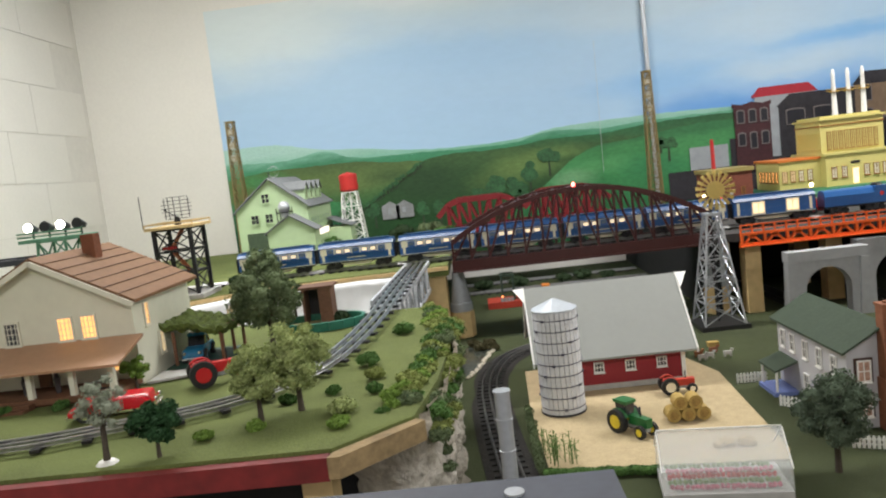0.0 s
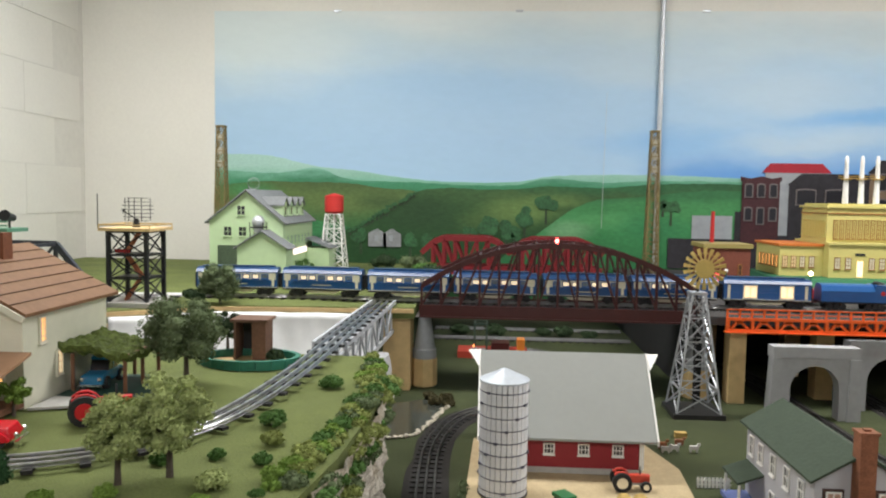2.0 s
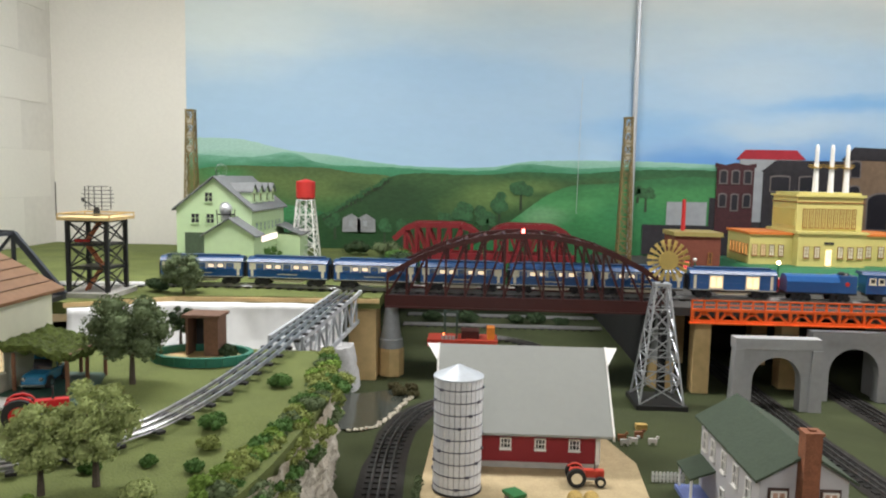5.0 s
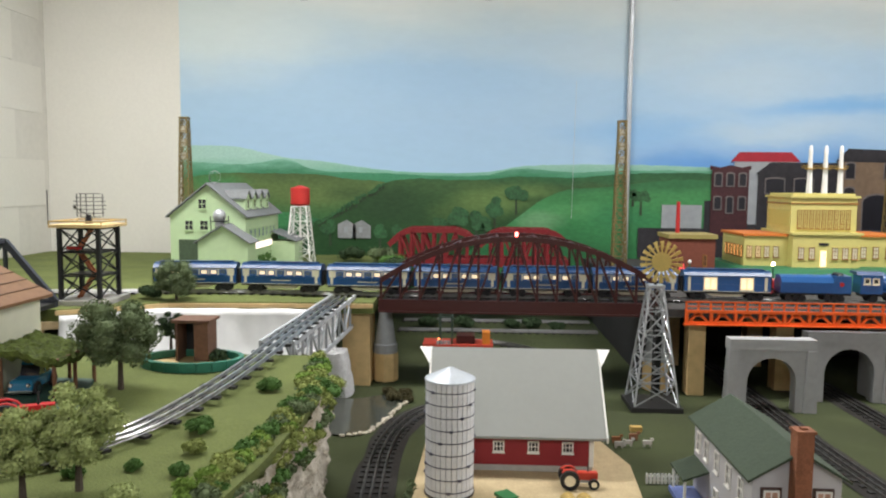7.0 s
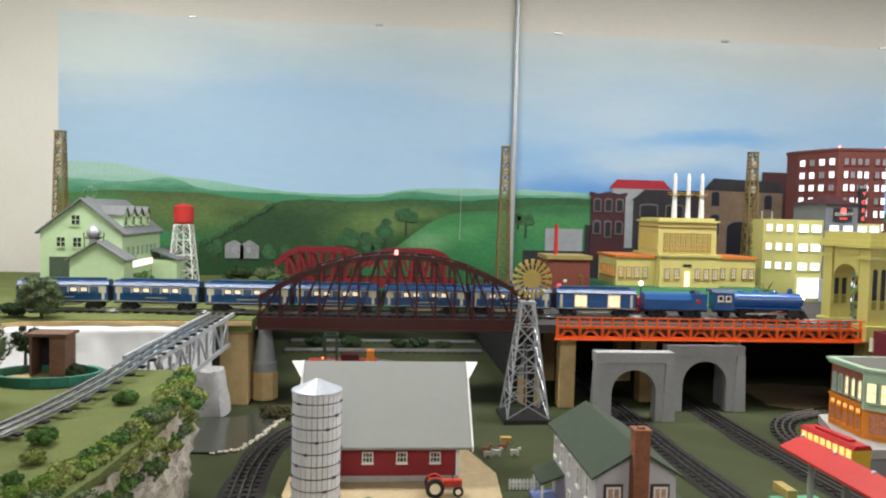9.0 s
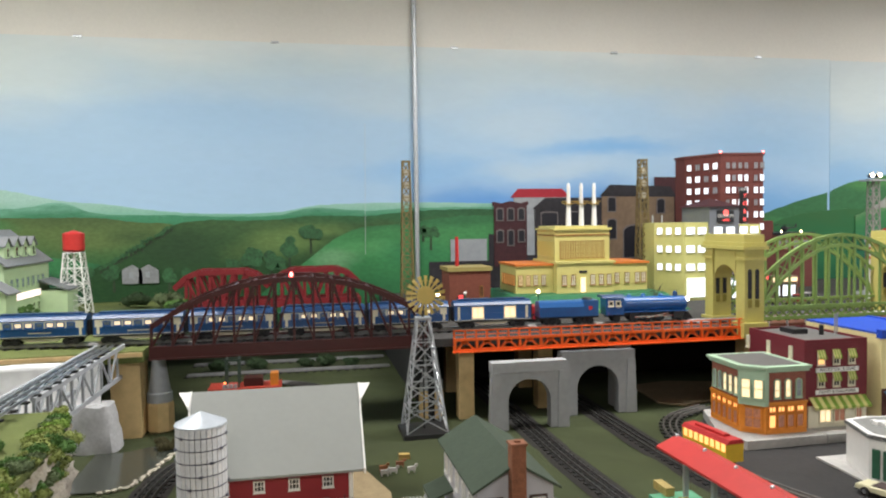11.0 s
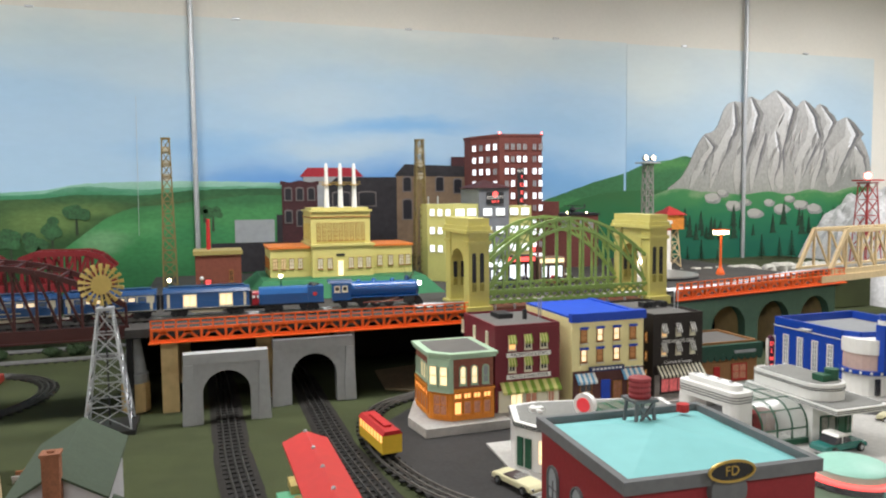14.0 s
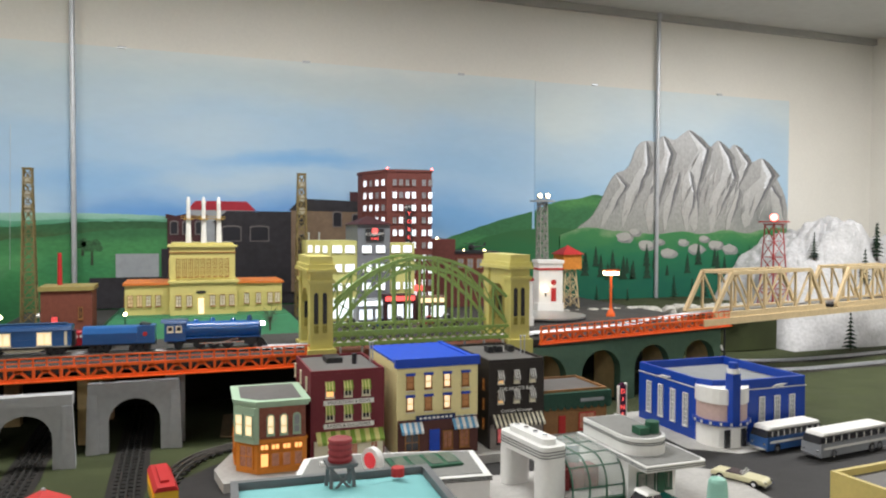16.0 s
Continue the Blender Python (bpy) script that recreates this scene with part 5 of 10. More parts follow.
part("step", Geo().box(-0.50, -0.435, FY0 - 0.105, FY0 - 0.0905, 0, 0.005), brown_wood, st)
part("porch_railing", Geo().beam((-0.36, FY0 - 0.068, 0.028), (-0.318, FY0 - 0.068, 0.028), 0.002).beam((-0.36, FY0 - 0.068, 0.018), (-0.318, FY0 - 0.068, 0.018), 0.002), dark_metal, fh)
for x in (-0.465, -0.415):
    g = Geo().lathe((x, FY0 - 0.045, P + 0.0125), [(0.0035, 0), (0.004, 0.012), (0.005, 0.022), (0.0025, 0.026), (0.0035, 0.029), (0.002, 0.034)], 8)
    solid("figurine", g, mat("figurine_dark", (0.06, 0.055, 0.06), 0.7), "small dark painted figurine on the porch", "figurine", group="porch figurines")
solid("concrete_path", Geo().prism([(-0.30, 1.255), (-0.245, 1.275), (-0.235, 1.31), (-0.30, 1.32)], P + 0.001, P + 0.0045), concrete, "pale concrete slab beside the farmhouse", "path", "structure")
solid("driveway", Geo().prism([(-0.30, 1.322), (-0.20, 1.26), (-0.155, 1.31), (-0.21, 1.46), (-0.30, 1.46)], P + 0.0005, P + 0.004), mat("drive_green", (0.02, 0.06, 0.045), 0.6, var=0.2), "dark green driveway sheet under the carport", "driveway", "structure")
cpm = mat("moss", (0.075, 0.10, 0.02), 0.95, var=0.6, scale=60, bump=1.0)
cp = thing("carport", "wooden carport with a moss-covered roof", "carport", 0, 0, P)
bm = bmesh.new()
bmesh.ops.create_grid(bm, x_segments=24, y_segments=24, size=0.5)
for v in bm.verts:
    x, y = v.co.x, v.co.y
    v.co = (-0.258 + x * 0.112, 1.405 + y * 0.125, 0.074 - (x + 0.5) * 0.018 + 0.008 * noise.noise(Vector((x * 9, y * 9, 0))) + 0.005 * random.random())
me = bpy.data.meshes.new("moss_roof")
ret = bmesh.ops.extrude_face_region(bm, geom=bm.faces[:])
for v in ret["geom"]:
    if isinstance(v, bmesh.types.BMVert):
        v.co.z -= 0.008
bmesh.ops.recalc_face_normals(bm, faces=bm.faces)
bm.to_mesh(me)
bm.free()
me.materials.append(cpm)
part("moss_roof", me, None, cp, "uneven mossy green roof")
for x, y in ((-0.210, 1.350), (-0.210, 1.405), (-0.210, 1.46), (-0.29, 1.46), (-0.29, 1.35), (-0.25, 1.46)):
    part("post", Geo().cyl((x, y, 0), (x, y, 0.060), 0.003, n=7), brown_wood, cp)
part("beam", Geo().beam((-0.210, 1.345, 0.0575), (-0.210, 1.465, 0.0575), 0.004), brown_wood, cp)


# ---- vehicles ----
def wheels(parent, xs, ys, r, w=0.006, hub=None):
    for x in xs:
        for y in ys:
            t = part("wheel", Geo().cyl((x, y - w / 2, r), (x, y + w / 2, r), r, n=14), rubber, parent, smooth=True)
            s = -1 if y < 0 else 1
            part("hubcap", Geo().cyl((x, y + s * w / 2, r), (x, y + s * (w / 2 + 0.0012), r), r * 0.55, n=10), hub or chrome, t)


def car(label, x, y, z, rz, paint, L=0.105, W=0.038, roof=None, vintage=False, convertible=False, k=1.0, category="car"):
    """A model motor car: lower body, cabin, glass, bumpers and wheels."""
    c = thing("toy_car", label, category, x, y, z, rz)
    h = 0.020 * k
    b = L / 2
    prof = [(-b, 0.008), (-b, h * 0.9), (-b * 0.9, h), (-b * 0.35, h * 1.03), (b * 0.3, h * 1.05), (b * 0.85, h * 0.98), (b * 0.99, h * 0.75), (b, 0.008)]
    if vintage:
        prof = [(-b, 0.008), (-b, h * 0.7), (-b * 0.75, h * 1.05), (-b * 0.1, h * 1.1), (b * 0.1, h * 1.25), (b * 0.85, h * 1.15), (b * 0.9, 0.008)]
    body = part("body", Geo().slab_xz(prof, -W / 2 + 0.002, W / 2 - 0.002), paint, c)
    bv = body.modifiers.new("bevel", "BEVEL")
    bv.width, bv.segments = 0.003, 2
    if not convertible:
        cab = [(-b * 0.62, h), (b * 0.28, h), (b * 0.06, h * 1.75), (-b * 0.40, h * 1.75)]
        part("glasshouse", Geo().slab_xz(cab, -W / 2 + 0.005, W / 2 - 0.005), dark_glass, c)
        rf = part("roof", Geo().slab_xz([(-b * 0.46, h * 1.7), (b * 0.10, h * 1.7), (b * 0.02, h * 1.9), (-b * 0.36, h * 1.9)], -W / 2 + 0.004, W / 2 - 0.004), roof or paint, c)
        for sx in (-b * 0.2,):
            part("pillar", Geo().box(sx - 0.001, sx + 0.001, -W / 2 + 0.0045, W / 2 - 0.0045, h, h * 1.7), roof or paint, c)
    else:
        part("cockpit", Geo().box(-b * 0.45, b * 0.15, -W / 2 + 0.006, W / 2 - 0.006, h * 0.9, h * 1.12), mat("seat_dark", (0.05, 0.03, 0.03), 0.6), c)
        part("windscreen", Geo().slab_xz([(b * 0.2, h), (b * 0.23, h), (b * 0.12, h * 1.5), (b * 0.09, h * 1.5)], -W / 2 + 0.005, W / 2 - 0.005), clear_glass, c)
    for sx in (-1, 1):
        part("bumper", Geo().box(sx * b - 0.002, sx * b + 0.002, -W / 2 + 0.002, W / 2 - 0.002, 0.006, 0.0095), chrome, c)
    for sy in (-1, 1):
        part("headlight", Geo().ball((b * 0.97, sy * W * 0.33, h * 0.72), 0.0032, 8, 5), chrome, c)
        if vintage:
            for sx in (-0.62, 0.62):
                arc = [(b * sx + 0.014 * math.cos(math.pi * i / 6), 0.010 + 0.013 * math.sin(math.pi * i / 6)) for i in range(7)]
                part("fender", Geo().slab_xz(arc, sy * W / 2 - 0.004, sy * W / 2 + 0.004), paint, c)
    wheels(c, (-b * 0.62, b * 0.62), (-W / 2 + 0.002, W / 2 - 0.002), 0.0085 * k)
    return c


car_red = mat("car_red", (0.55, 0.01, 0.02), 0.2, var=0.04, spec=0.7)
car("shiny red vintage roadster with chrome wheels", -0.276, 1.112, P + 0.001, 14, car_red, 0.112, 0.040, vintage=True, convertible=True, k=1.1)
car("blue rounded sedan parked in the carport", -0.268, 1.392, P + 0.004, -84, mat("car_blue", (0.025, 0.16, 0.30), 0.25, var=0.05, spec=0.7), 0.082, 0.038, k=1.15)
car("yellow small truck beside the station", -0.24, 2.72, U, 250, mat("car_yellow", (0.6, 0.42, 0.03), 0.35, var=0.05), 0.07, 0.03, k=1.0)


def tractor(label, x, y, z, rz, paint, rim, k=1.0, cab=False, enclosed=False):
    """A farm tractor: bonnet, seat, large rear wheels, small front wheels."""
    t = thing("tractor", label, "tractor", x, y, z, rz)
    R, r = 0.0185 * k, 0.0105 * k
    hood = part("bonnet", Geo().box(-0.002 * k, 0.036 * k, -0.006 * k, 0.006 * k, 0.016 * k, 0.030 * k), paint, t)
    part("chassis", Geo().box(-0.024 * k, 0.034 * k, -0.004 * k, 0.004 * k, 0.010 * k, 0.0158 * k), mat("tractor_grey", (0.35, 0.36, 0.36), 0.4, var=0.1), t)
    part("exhaust", Geo().cyl((0.018 * k, 0, 0.030 * k), (0.018 * k, 0, 0.046 * k), 0.0012 * k, n=8), dark_metal, t)
    part("seat", Geo().box(-0.026 * k, -0.013 * k, -0.006 * k, 0.006 * k, 0.024 * k, 0.027 * k).box(-0.028 * k, -0.0262 * k, -0.006 * k, 0.006 * k, 0.024 * k, 0.034 * k), paint, t)
    part("steering_wheel", Geo().cyl((-0.007 * k, 0, 0.032 * k), (-0.006 * k, 0, 0.0335 * k), 0.0045 * k, n=10), dark_metal, t)
    for s in (-1, 1):
        w = part("rear_wheel", Geo().cyl((-0.018 * k, s * 0.010 * k, R), (-0.018 * k, s * 0.020 * k, R), R, n=20), rubber, t, smooth=True)
        part("rim", Geo().cyl((-0.018 * k, s * 0.0085 * k, R), (-0.018 * k, s * 0.0208 * k, R), R * 0.58, n=14), rim, w)
        w = part("front_wheel", Geo().cyl((0.028 * k, s * 0.010 * k, r), (0.028 * k, s * 0.0155 * k, r), r, n=14), rubber, t, smooth=True)
        part("rim", Geo().cyl((0.028 * k, s * 0.009 * k, r), (0.028 * k, s * 0.0163 * k, r), r * 0.55, n=10), rim, w)
        part("mudguard", Geo().slab_xz([(-0.018 * k + R * 1.08 * math.cos(a), R + R * 1.08 * math.sin(a)) for a in (0.4, 0.9, 1.4, 1.9, 2.4)] + [(-0.018 * k + R * 0.98 * math.cos(a), R + R * 0.98 * math.sin(a)) for a in (2.4, 1.9, 1.4, 0.9, 0.4)], s * 0.010 * k - 0.003 * k, s * 0.010 * k + 0.003 * k), paint, t)
    if enclosed:
        part("cab_glass", Geo().box(-0.026 * k, -0.004 * k, -0.009 * k, 0.009 * k, 0.0272 * k, 0.046 * k), dark_glass, t)
        part("cab_roof", Geo().box(-0.029 * k, -0.001 * k, -0.011 * k, 0.011 * k, 0.0462 * k, 0.051 * k), paint, t)
    return t


trac_red = mat("tractor_red", (0.5, 0.015, 0.02), 0.35, var=0.06)
tractor("red farm tractor with black tyres on the plateau", -0.178, 1.222, P + 0.001, 28, trac_red, trac_red, 1.05)
tractor("red and grey farm tractor in front of the barn", 0.585, 1.612, G + 0.006, 0, mat("tractor_red_grey", (0.5, 0.05, 0.03), 0.4, var=0.08), chrome, 0.93)
tractor("green enclosed-cab tractor with yellow rims", 0.458, 1.425, G + 0.006, -58, mat("tractor_green", (0.015, 0.12, 0.03), 0.35, var=0.06), mat("rim_yellow", (0.7, 0.55, 0.03), 0.4), 1.12, enclosed=True)

# ---- barn yard ----
ground_sheet("barn_yard", [(0.30, 1.30), (0.655, 1.262), (0.672, 1.30), (0.70, 1.72), (0.66, 1.87), (0.30, 1.87), (0.292, 1.6)], G + 0.006, 0.0055, sand, "pale sandy barn yard", rough=0.002)
bn = thing("barn", "red wooden barn with pale grey gambrel roof", "barn", 0, 0, G + 0.006)
barn_red = clapboard("barn_red", (0.26, 0.022, 0.03), 0.006)
BX0, BX1, BY0, BY1 = 0.337, 0.618, 1.680, 1.90
gable_body(bn, BX0, BX1, BY0, BY1, 0.0, 0.086, 0.195, barn_red, axis="x")
part("foundation", Geo().box(BX0 - 0.002, BX1 + 0.002, BY0 - 0.002, BY1 + 0.002, 0.0, 0.011), concrete, bn, "grey stone foundation")
roof_grey = mat("roof_grey", (0.27, 0.28, 0.265), 0.6, var=0.03, scale=20)
prof = [(BY0 - 0.022, 0.068), (1.79, 0.205), (BY1 + 0.022, 0.068)]
g = Geo()
for (ya, za), (yb, zb) in zip(prof, prof[1:]):
    part("roof_slope", Geo().slab_yz([(ya, za), (yb, zb), (yb, zb + 0.0045), (ya, za + 0.0045)], BX0 - 0.024, BX1 + 0.024), roof_grey, bn)
for xa in (BX0 - 0.0275, BX1 + 0.0242):
    for (ya, za), (yb, zb) in zip(prof, prof[1:]):
        part("barge_board", Geo().slab_yz([(ya, za - 0.004), (yb, zb - 0.004), (yb, zb + 0.006), (ya, za + 0.006)], xa, xa + 0.0033), white_paint, bn)
for s, xa in ((-1, BX0 - 0.0275), (1, BX1 + 0.0275)):
    part("hay_hood", Geo().add([(xa, 1.755, 0.183), (xa, 1.825, 0.183), (xa, 1.79, 0.2096), (xa + s * 0.022, 1.79, 0.2096)], [(0, 1, 2), (0, 3, 1), (0, 2, 3), (1, 3, 2)]), white_paint, bn)
for x in (0.380, 0.445, 0.510, 0.574):
    window(bn, x, BY0, 0.036, 0.021, 0.022, frame_mat=white_paint, pane_mat=dark_glass, nx=3, nz=2, bar=0.0014, edge=0.0024)
for xa in (BX0, BX1):
    part("corner_board", Geo().box(xa - 0.004, xa + 0.004, BY0 - 0.003, BY0 - 0.0003, 0.0112, 0.083), white_paint, bn)
dr = part("barn_door", Geo().box(BX1 + 0.0003, BX1 + 0.004, 1.75, 1.83, 0.012, 0.075), barn_red, bn)
for a, b in (((1.75, 0.012), (1.83, 0.075)), ((1.83, 0.012), (1.75, 0.075)), ((1.75, 0.012), (1.75, 0.075)), ((1.83, 0.012), (1.83, 0.075)), ((1.75, 0.075), (1.83, 0.075))):
    part("door_batten", Geo().beam((BX1 + 0.005, *a), (BX1 + 0.005, *b), 0.004, 0.003), white_paint, dr)
for a, b in (((1.74, 0.10), (1.79, 0.155)), ((1.84, 0.10), (1.79, 0.155)), ((1.74, 0.10), (1.84, 0.10))):
    for xa in (BX0 - 0.003, BX1 + 0.003):
        part("trim_board", Geo().beam((xa, *a), (xa, *b), 0.004, 0.003), white_paint, bn)
# silo built of staves and hoops
silo = thing("silo", "white stave silo with dark hoops and conical cap", "silo", 0.356, 1.578, G + 0.006)
sm = mat("silo_white", (0.66, 0.67, 0.70), 0.5, var=0.10, scale=25)
n = 28
R = 0.0402
stave = Geo().slab_xz([(-R * math.pi / n + 0.0005, 0), (R * math.pi / n - 0.0005, 0), (R * math.pi / n - 0.0005, 0.198), (-R * math.pi / n + 0.0005, 0.198)], -0.002, 0.0).mesh("stave", sm)
for i in range(n):
    a = 360 / n * i
    part("stave", stave, None, silo, m=pose(0, 0, 0.002, 0, 0, a) @ pose(0, -R, 0))
part("lining", Geo().cyl((0, 0, 0.001), (0, 0, 0.199), R - 0.0012, n=28), mat("silo_joint", (0.36, 0.36, 0.41), 0.6), silo)
for k in range(9):
    z = 0.012 + k * 0.0215
    part("hoop", Geo().lathe((0, 0, z), [(R + 0.0005, 0), (R + 0.0029, 0.0002), (R + 0.0029, 0.0017), (R + 0.0005, 0.0019)], 40), mat("hoop_dark", (0.11, 0.11, 0.15), 0.4, 0.4), silo)
    for a in range(3):
        part("turnbuckle", Geo().box(-0.003, 0.003, -0.002, 0.001, -0.001, 0.003), mat("hoop_dark", (0.11, 0.11, 0.15)), silo, m=pose(0, 0, z, 0, 0, a * 120 + k * 25) @ pose(0, -R - 0.003, 0))
part("cap", Geo().lathe((0, 0, 0.2002), [(R + 0.004, 0), (R + 0.0035, 0.003), (0.022, 0.0125), (0.004, 0.021), (0.001, 0.0215)], 28), mat("silo_cap", (0.52, 0.56, 0.61), 0.4, 0.3, var=0.08), silo, "pale blue-grey metal cap")
part("base_ring", Geo().lathe((0, 0, 0), [(R + 0.004, 0), (R + 0.004, 0.003), (R - 0.001, 0.003)], 32), dark_metal, silo)
# straw bales
hay = mat("straw", (0.42, 0.29, 0.09), 0.95, var=0.35, scale=120, bump=1.0)
for x, z in ((-0.026, 0), (0, 0), (0.026, 0), (-0.013, 0.0215), (0.013, 0.0215)):
    b = thing("hay_bale", "round straw bale in a stacked heap", "hay bale", 0.562 + x, 1.465, G + 0.006 + z, group="stacked straw bales")
    part("straw_roll", Geo().cyl((0, -0.014, 0.0125), (0, 0.014, 0.0125), 0.0125, n=18), hay, b, smooth=True)
    part("spiral_end", Geo().cyl((0, -0.0146, 0.0125), (0, -0.0141, 0.0125), 0.008, n=14).cyl((0, -0.0151, 0.0125), (0, -0.0147, 0.0125), 0.004, n=10), mat("straw_dark", (0.30, 0.19, 0.06), 0.95, var=0.4, scale=90), b)
for x, y, r in ((0.588, 1.335, 0.016), (0.618, 1.332, 0.015), (0.572, 1.328, 0.009)):
    solid("hay_heap", Geo().ball((x, y, G + 0.009), r, 12, 8, 0.6, 0.15), hay, "small loose heap of straw", "hay", group="loose straw heaps")
# glasshouse with flower rows
gh = thing("greenhouse", "clear plastic greenhouse with a grey base and flower rows", "greenhouse", 0.536, 1.205, G, -8)
pg = glass("greenhouse_plastic", (0.85, 0.88, 0.88), 0.22, 0.15)
part("base", Geo().box(-0.085, 0.085, -0.05, 0.05, 0.0, 0.012), concrete, gh, "grey base")
for s in (-1, 1):
    part("roof_pane", Geo().slab_yz([(s * 0.05, 0.045), (0, 0.085), (0, 0.0862), (s * 0.0505, 0.046)], -0.085, 0.085), pg, gh)
    part("side_pane", Geo().box(-0.085, 0.085, s * 0.05 - 0.0006, s * 0.05 + 0.0006, 0.0122, 0.045), pg, gh)
    part("end_pane", Geo().slab_yz([(-0.049, 0.0122), (0.049, 0.0122), (0.049, 0.045), (0, 0.084), (-0.049, 0.045)], s * 0.085 - 0.0006, s * 0.085 + 0.0006), pg, gh)
    part("frame_bar", Geo().beam((s * 0.0855, -0.05, 0.045), (s * 0.0855, 0, 0.085), 0.0016).beam((s * 0.0855, 0.05, 0.045), (s * 0.0855, 0, 0.085), 0.0016), white_paint, gh)
part("frame_bar", Geo().beam((-0.085, 0, 0.0866), (0.085, 0, 0.0866), 0.0018), white_paint, gh)
flower_cols = [mat("flower_pink", (0.5, 0.08, 0.15), 0.8, var=0.3), mat("flower_leaf", (0.16, 0.24, 0.06), 0.9, var=0.3), mat("flower_red", (0.5, 0.04, 0.05), 0.8, var=0.3)]
for r in range(5):
    g = Geo()
    for k in range(22):
        g.ball((-0.072 + k * 0.0068 + random.uniform(-0.001, 0.001), -0.036 + r * 0.018, 0.0155 + random.uniform(0, 0.002)), 0.0036, 6, 4, 1.1, 0.25)
    tagged(part("flower_row", g, flower_cols[r % 3], gh), kind="stuff")
# steel post in the foreground and dark panel near the camera
pp = thing("pipe_post", "grey metal pipe standing beside the curved track", "pipe", 0.236, 0.838, G)
part("tube", Geo().cyl((0, 0, 0), (0, 0, 0.286), 0.0072, n=20, caps=False).cyl((0, 0, 0.286), (0, 0, 0), 0.0050, n=20, caps=False), galv, pp, smooth=True)
for k in range(9):
    part("joint_band", Geo().lathe((0, 0, 0.02 + k * 0.030), [(0.0073, 0), (0.0079, 0.0004), (0.0079, 0.0014), (0.0073, 0.0018)], 20), galv, pp)
part("rim", Geo().lathe((0, 0, 0.286), [(0.0050, 0), (0.0082, 0.0002), (0.0082, 0.0022), (0.0050, 0.0022)], 20), galv, pp)


# red streamlined tank truck on the city deck
tk = thing("toy_tanker", "red streamlined toy tank truck with white lettering bars", "truck", 1.185, 2.478, U + 0.003)
tank_red = mat("tanker_red", (0.36, 0.015, 0.025), 0.3, var=0.06, spec=0.6)
prof = [(-0.100, 0.008), (-0.101, 0.020), (-0.095, 0.032), (-0.082, 0.042), (-0.066, 0.047), (0.070, 0.048), (0.088, 0.043), (0.098, 0.030), (0.101, 0.014), (0.098, 0.008)]
bd = part("body", Geo().slab_xz(prof, -0.024, 0.024), tank_red, tk)
bv = bd.modifiers.new("bevel", "BEVEL")
bv.width, bv.segments = 0.006, 3
part("skirt", Geo().box(-0.094, 0.094, -0.0245, 0.0245, 0.006, 0.0078), dark_metal, tk)
for x in (-0.055, 0.058):
    for s in (-1, 1):
        w = part("wheel", Geo().cyl((x, s * 0.019, 0.0125), (x, s * 0.0252, 0.0125), 0.0122, n=16), rubber, tk, smooth=True)
        part("hubcap", Geo().cyl((x, s * 0.0252, 0.0125), (x, s * 0.0262, 0.0125), 0.006, n=12), tank_red, w)
for k in range(6):
    part("lettering_bar", Geo().box(-0.032 + k * 0.0125, -0.024 + k * 0.0125, -0.0252, -0.0242, 0.031, 0.039), white_paint, tk)
for s in (-1, 1):
    part("cab_window", Geo().box(-0.086, -0.072, s * 0.0236 - 0.001, s * 0.0236 + 0.001, 0.030, 0.038), dark_glass, tk)
part("filler_cap", Geo().lathe((0.02, 0, 0.0478), [(0.006, 0), (0.006, 0.003), (0.003, 0.004)], 12), chrome, tk)


# ---- city on the upper deck ----
mound = solid("lawn_mound", Geo().add([(1.20, 2.60, U), (1.86, 2.60, U), (1.86, 3.12, U), (1.20, 3.12, U), (1.255, 2.69, U + 0.055), (1.81, 2.69, U + 0.055), (1.81, 3.05, U + 0.055), (1.255, 3.05, U + 0.055)],
              [(3, 2, 1, 0), (4, 5, 6, 7), (0, 1, 5, 4), (1, 2, 6, 5), (2, 3, 7, 6), (3, 0, 4, 7)]), mat("mound_green", (0.02, 0.13, 0.055), 0.6, var=0.1, scale=12), "smooth dark green lawn mound under the yellow station", "lawn")
ZM = U + 0.055
orange_roof = mat("orange_roof", (0.58, 0.17, 0.03), 0.55, var=0.12, scale=20)
brown_trim = mat("trim_brown", (0.28, 0.12, 0.03), 0.6, var=0.1)
ys = thing("power_station", "yellow power station with orange roofs and three white stacks", "building", 0, 0, ZM)
for x0, x1, y0, y1, h in ((1.285, 1.425, 2.79, 3.0, 0.098), (1.64, 1.795, 2.80, 3.0, 0.098), (1.4252, 1.6398, 2.75, 3.0, 0.106)):
    w = part("block", Geo().box(x0, x1, y0, y1, 0, h), yellow_b, ys)
    part("flat_roof", Geo().box(x0 - 0.006, x1 + 0.006, y0 - 0.006, y1 + 0.006, h + 0.0002, h + 0.008), orange_roof if x1 - x0 < 0.2 else yellow_b, w)
up = part("upper_block", Geo().box(1.425, 1.635, 2.775, 2.97, 0.1142, 0.225), yellow_b, ys)
part("cornice", Geo().box(1.418, 1.642, 2.768, 2.977, 0.2252, 0.232), yellow_b, up)
part("band", Geo().box(1.422, 1.638, 2.772, 2.9745, 0.205, 0.209), brown_trim, up)
part("attic", Geo().box(1.43, 1.63, 2.78, 2.965, 0.2322, 0.240), yellow_b, up)
for k in range(9):
    window(ys, 1.452 + k * 0.0195, 2.775, 0.125, 0.013, 0.062, frame_mat=brown_trim, pane_mat=yellow_b, nx=2, nz=4, bar=0.0012, edge=0.0014)
for k in range(8):
    window(ys, 1.425, 2.79 + k * 0.022, 0.13, 0.012, 0.055, -90, yellow_b, yellow_b, 2, 3, bar=0.001, edge=0.0012)
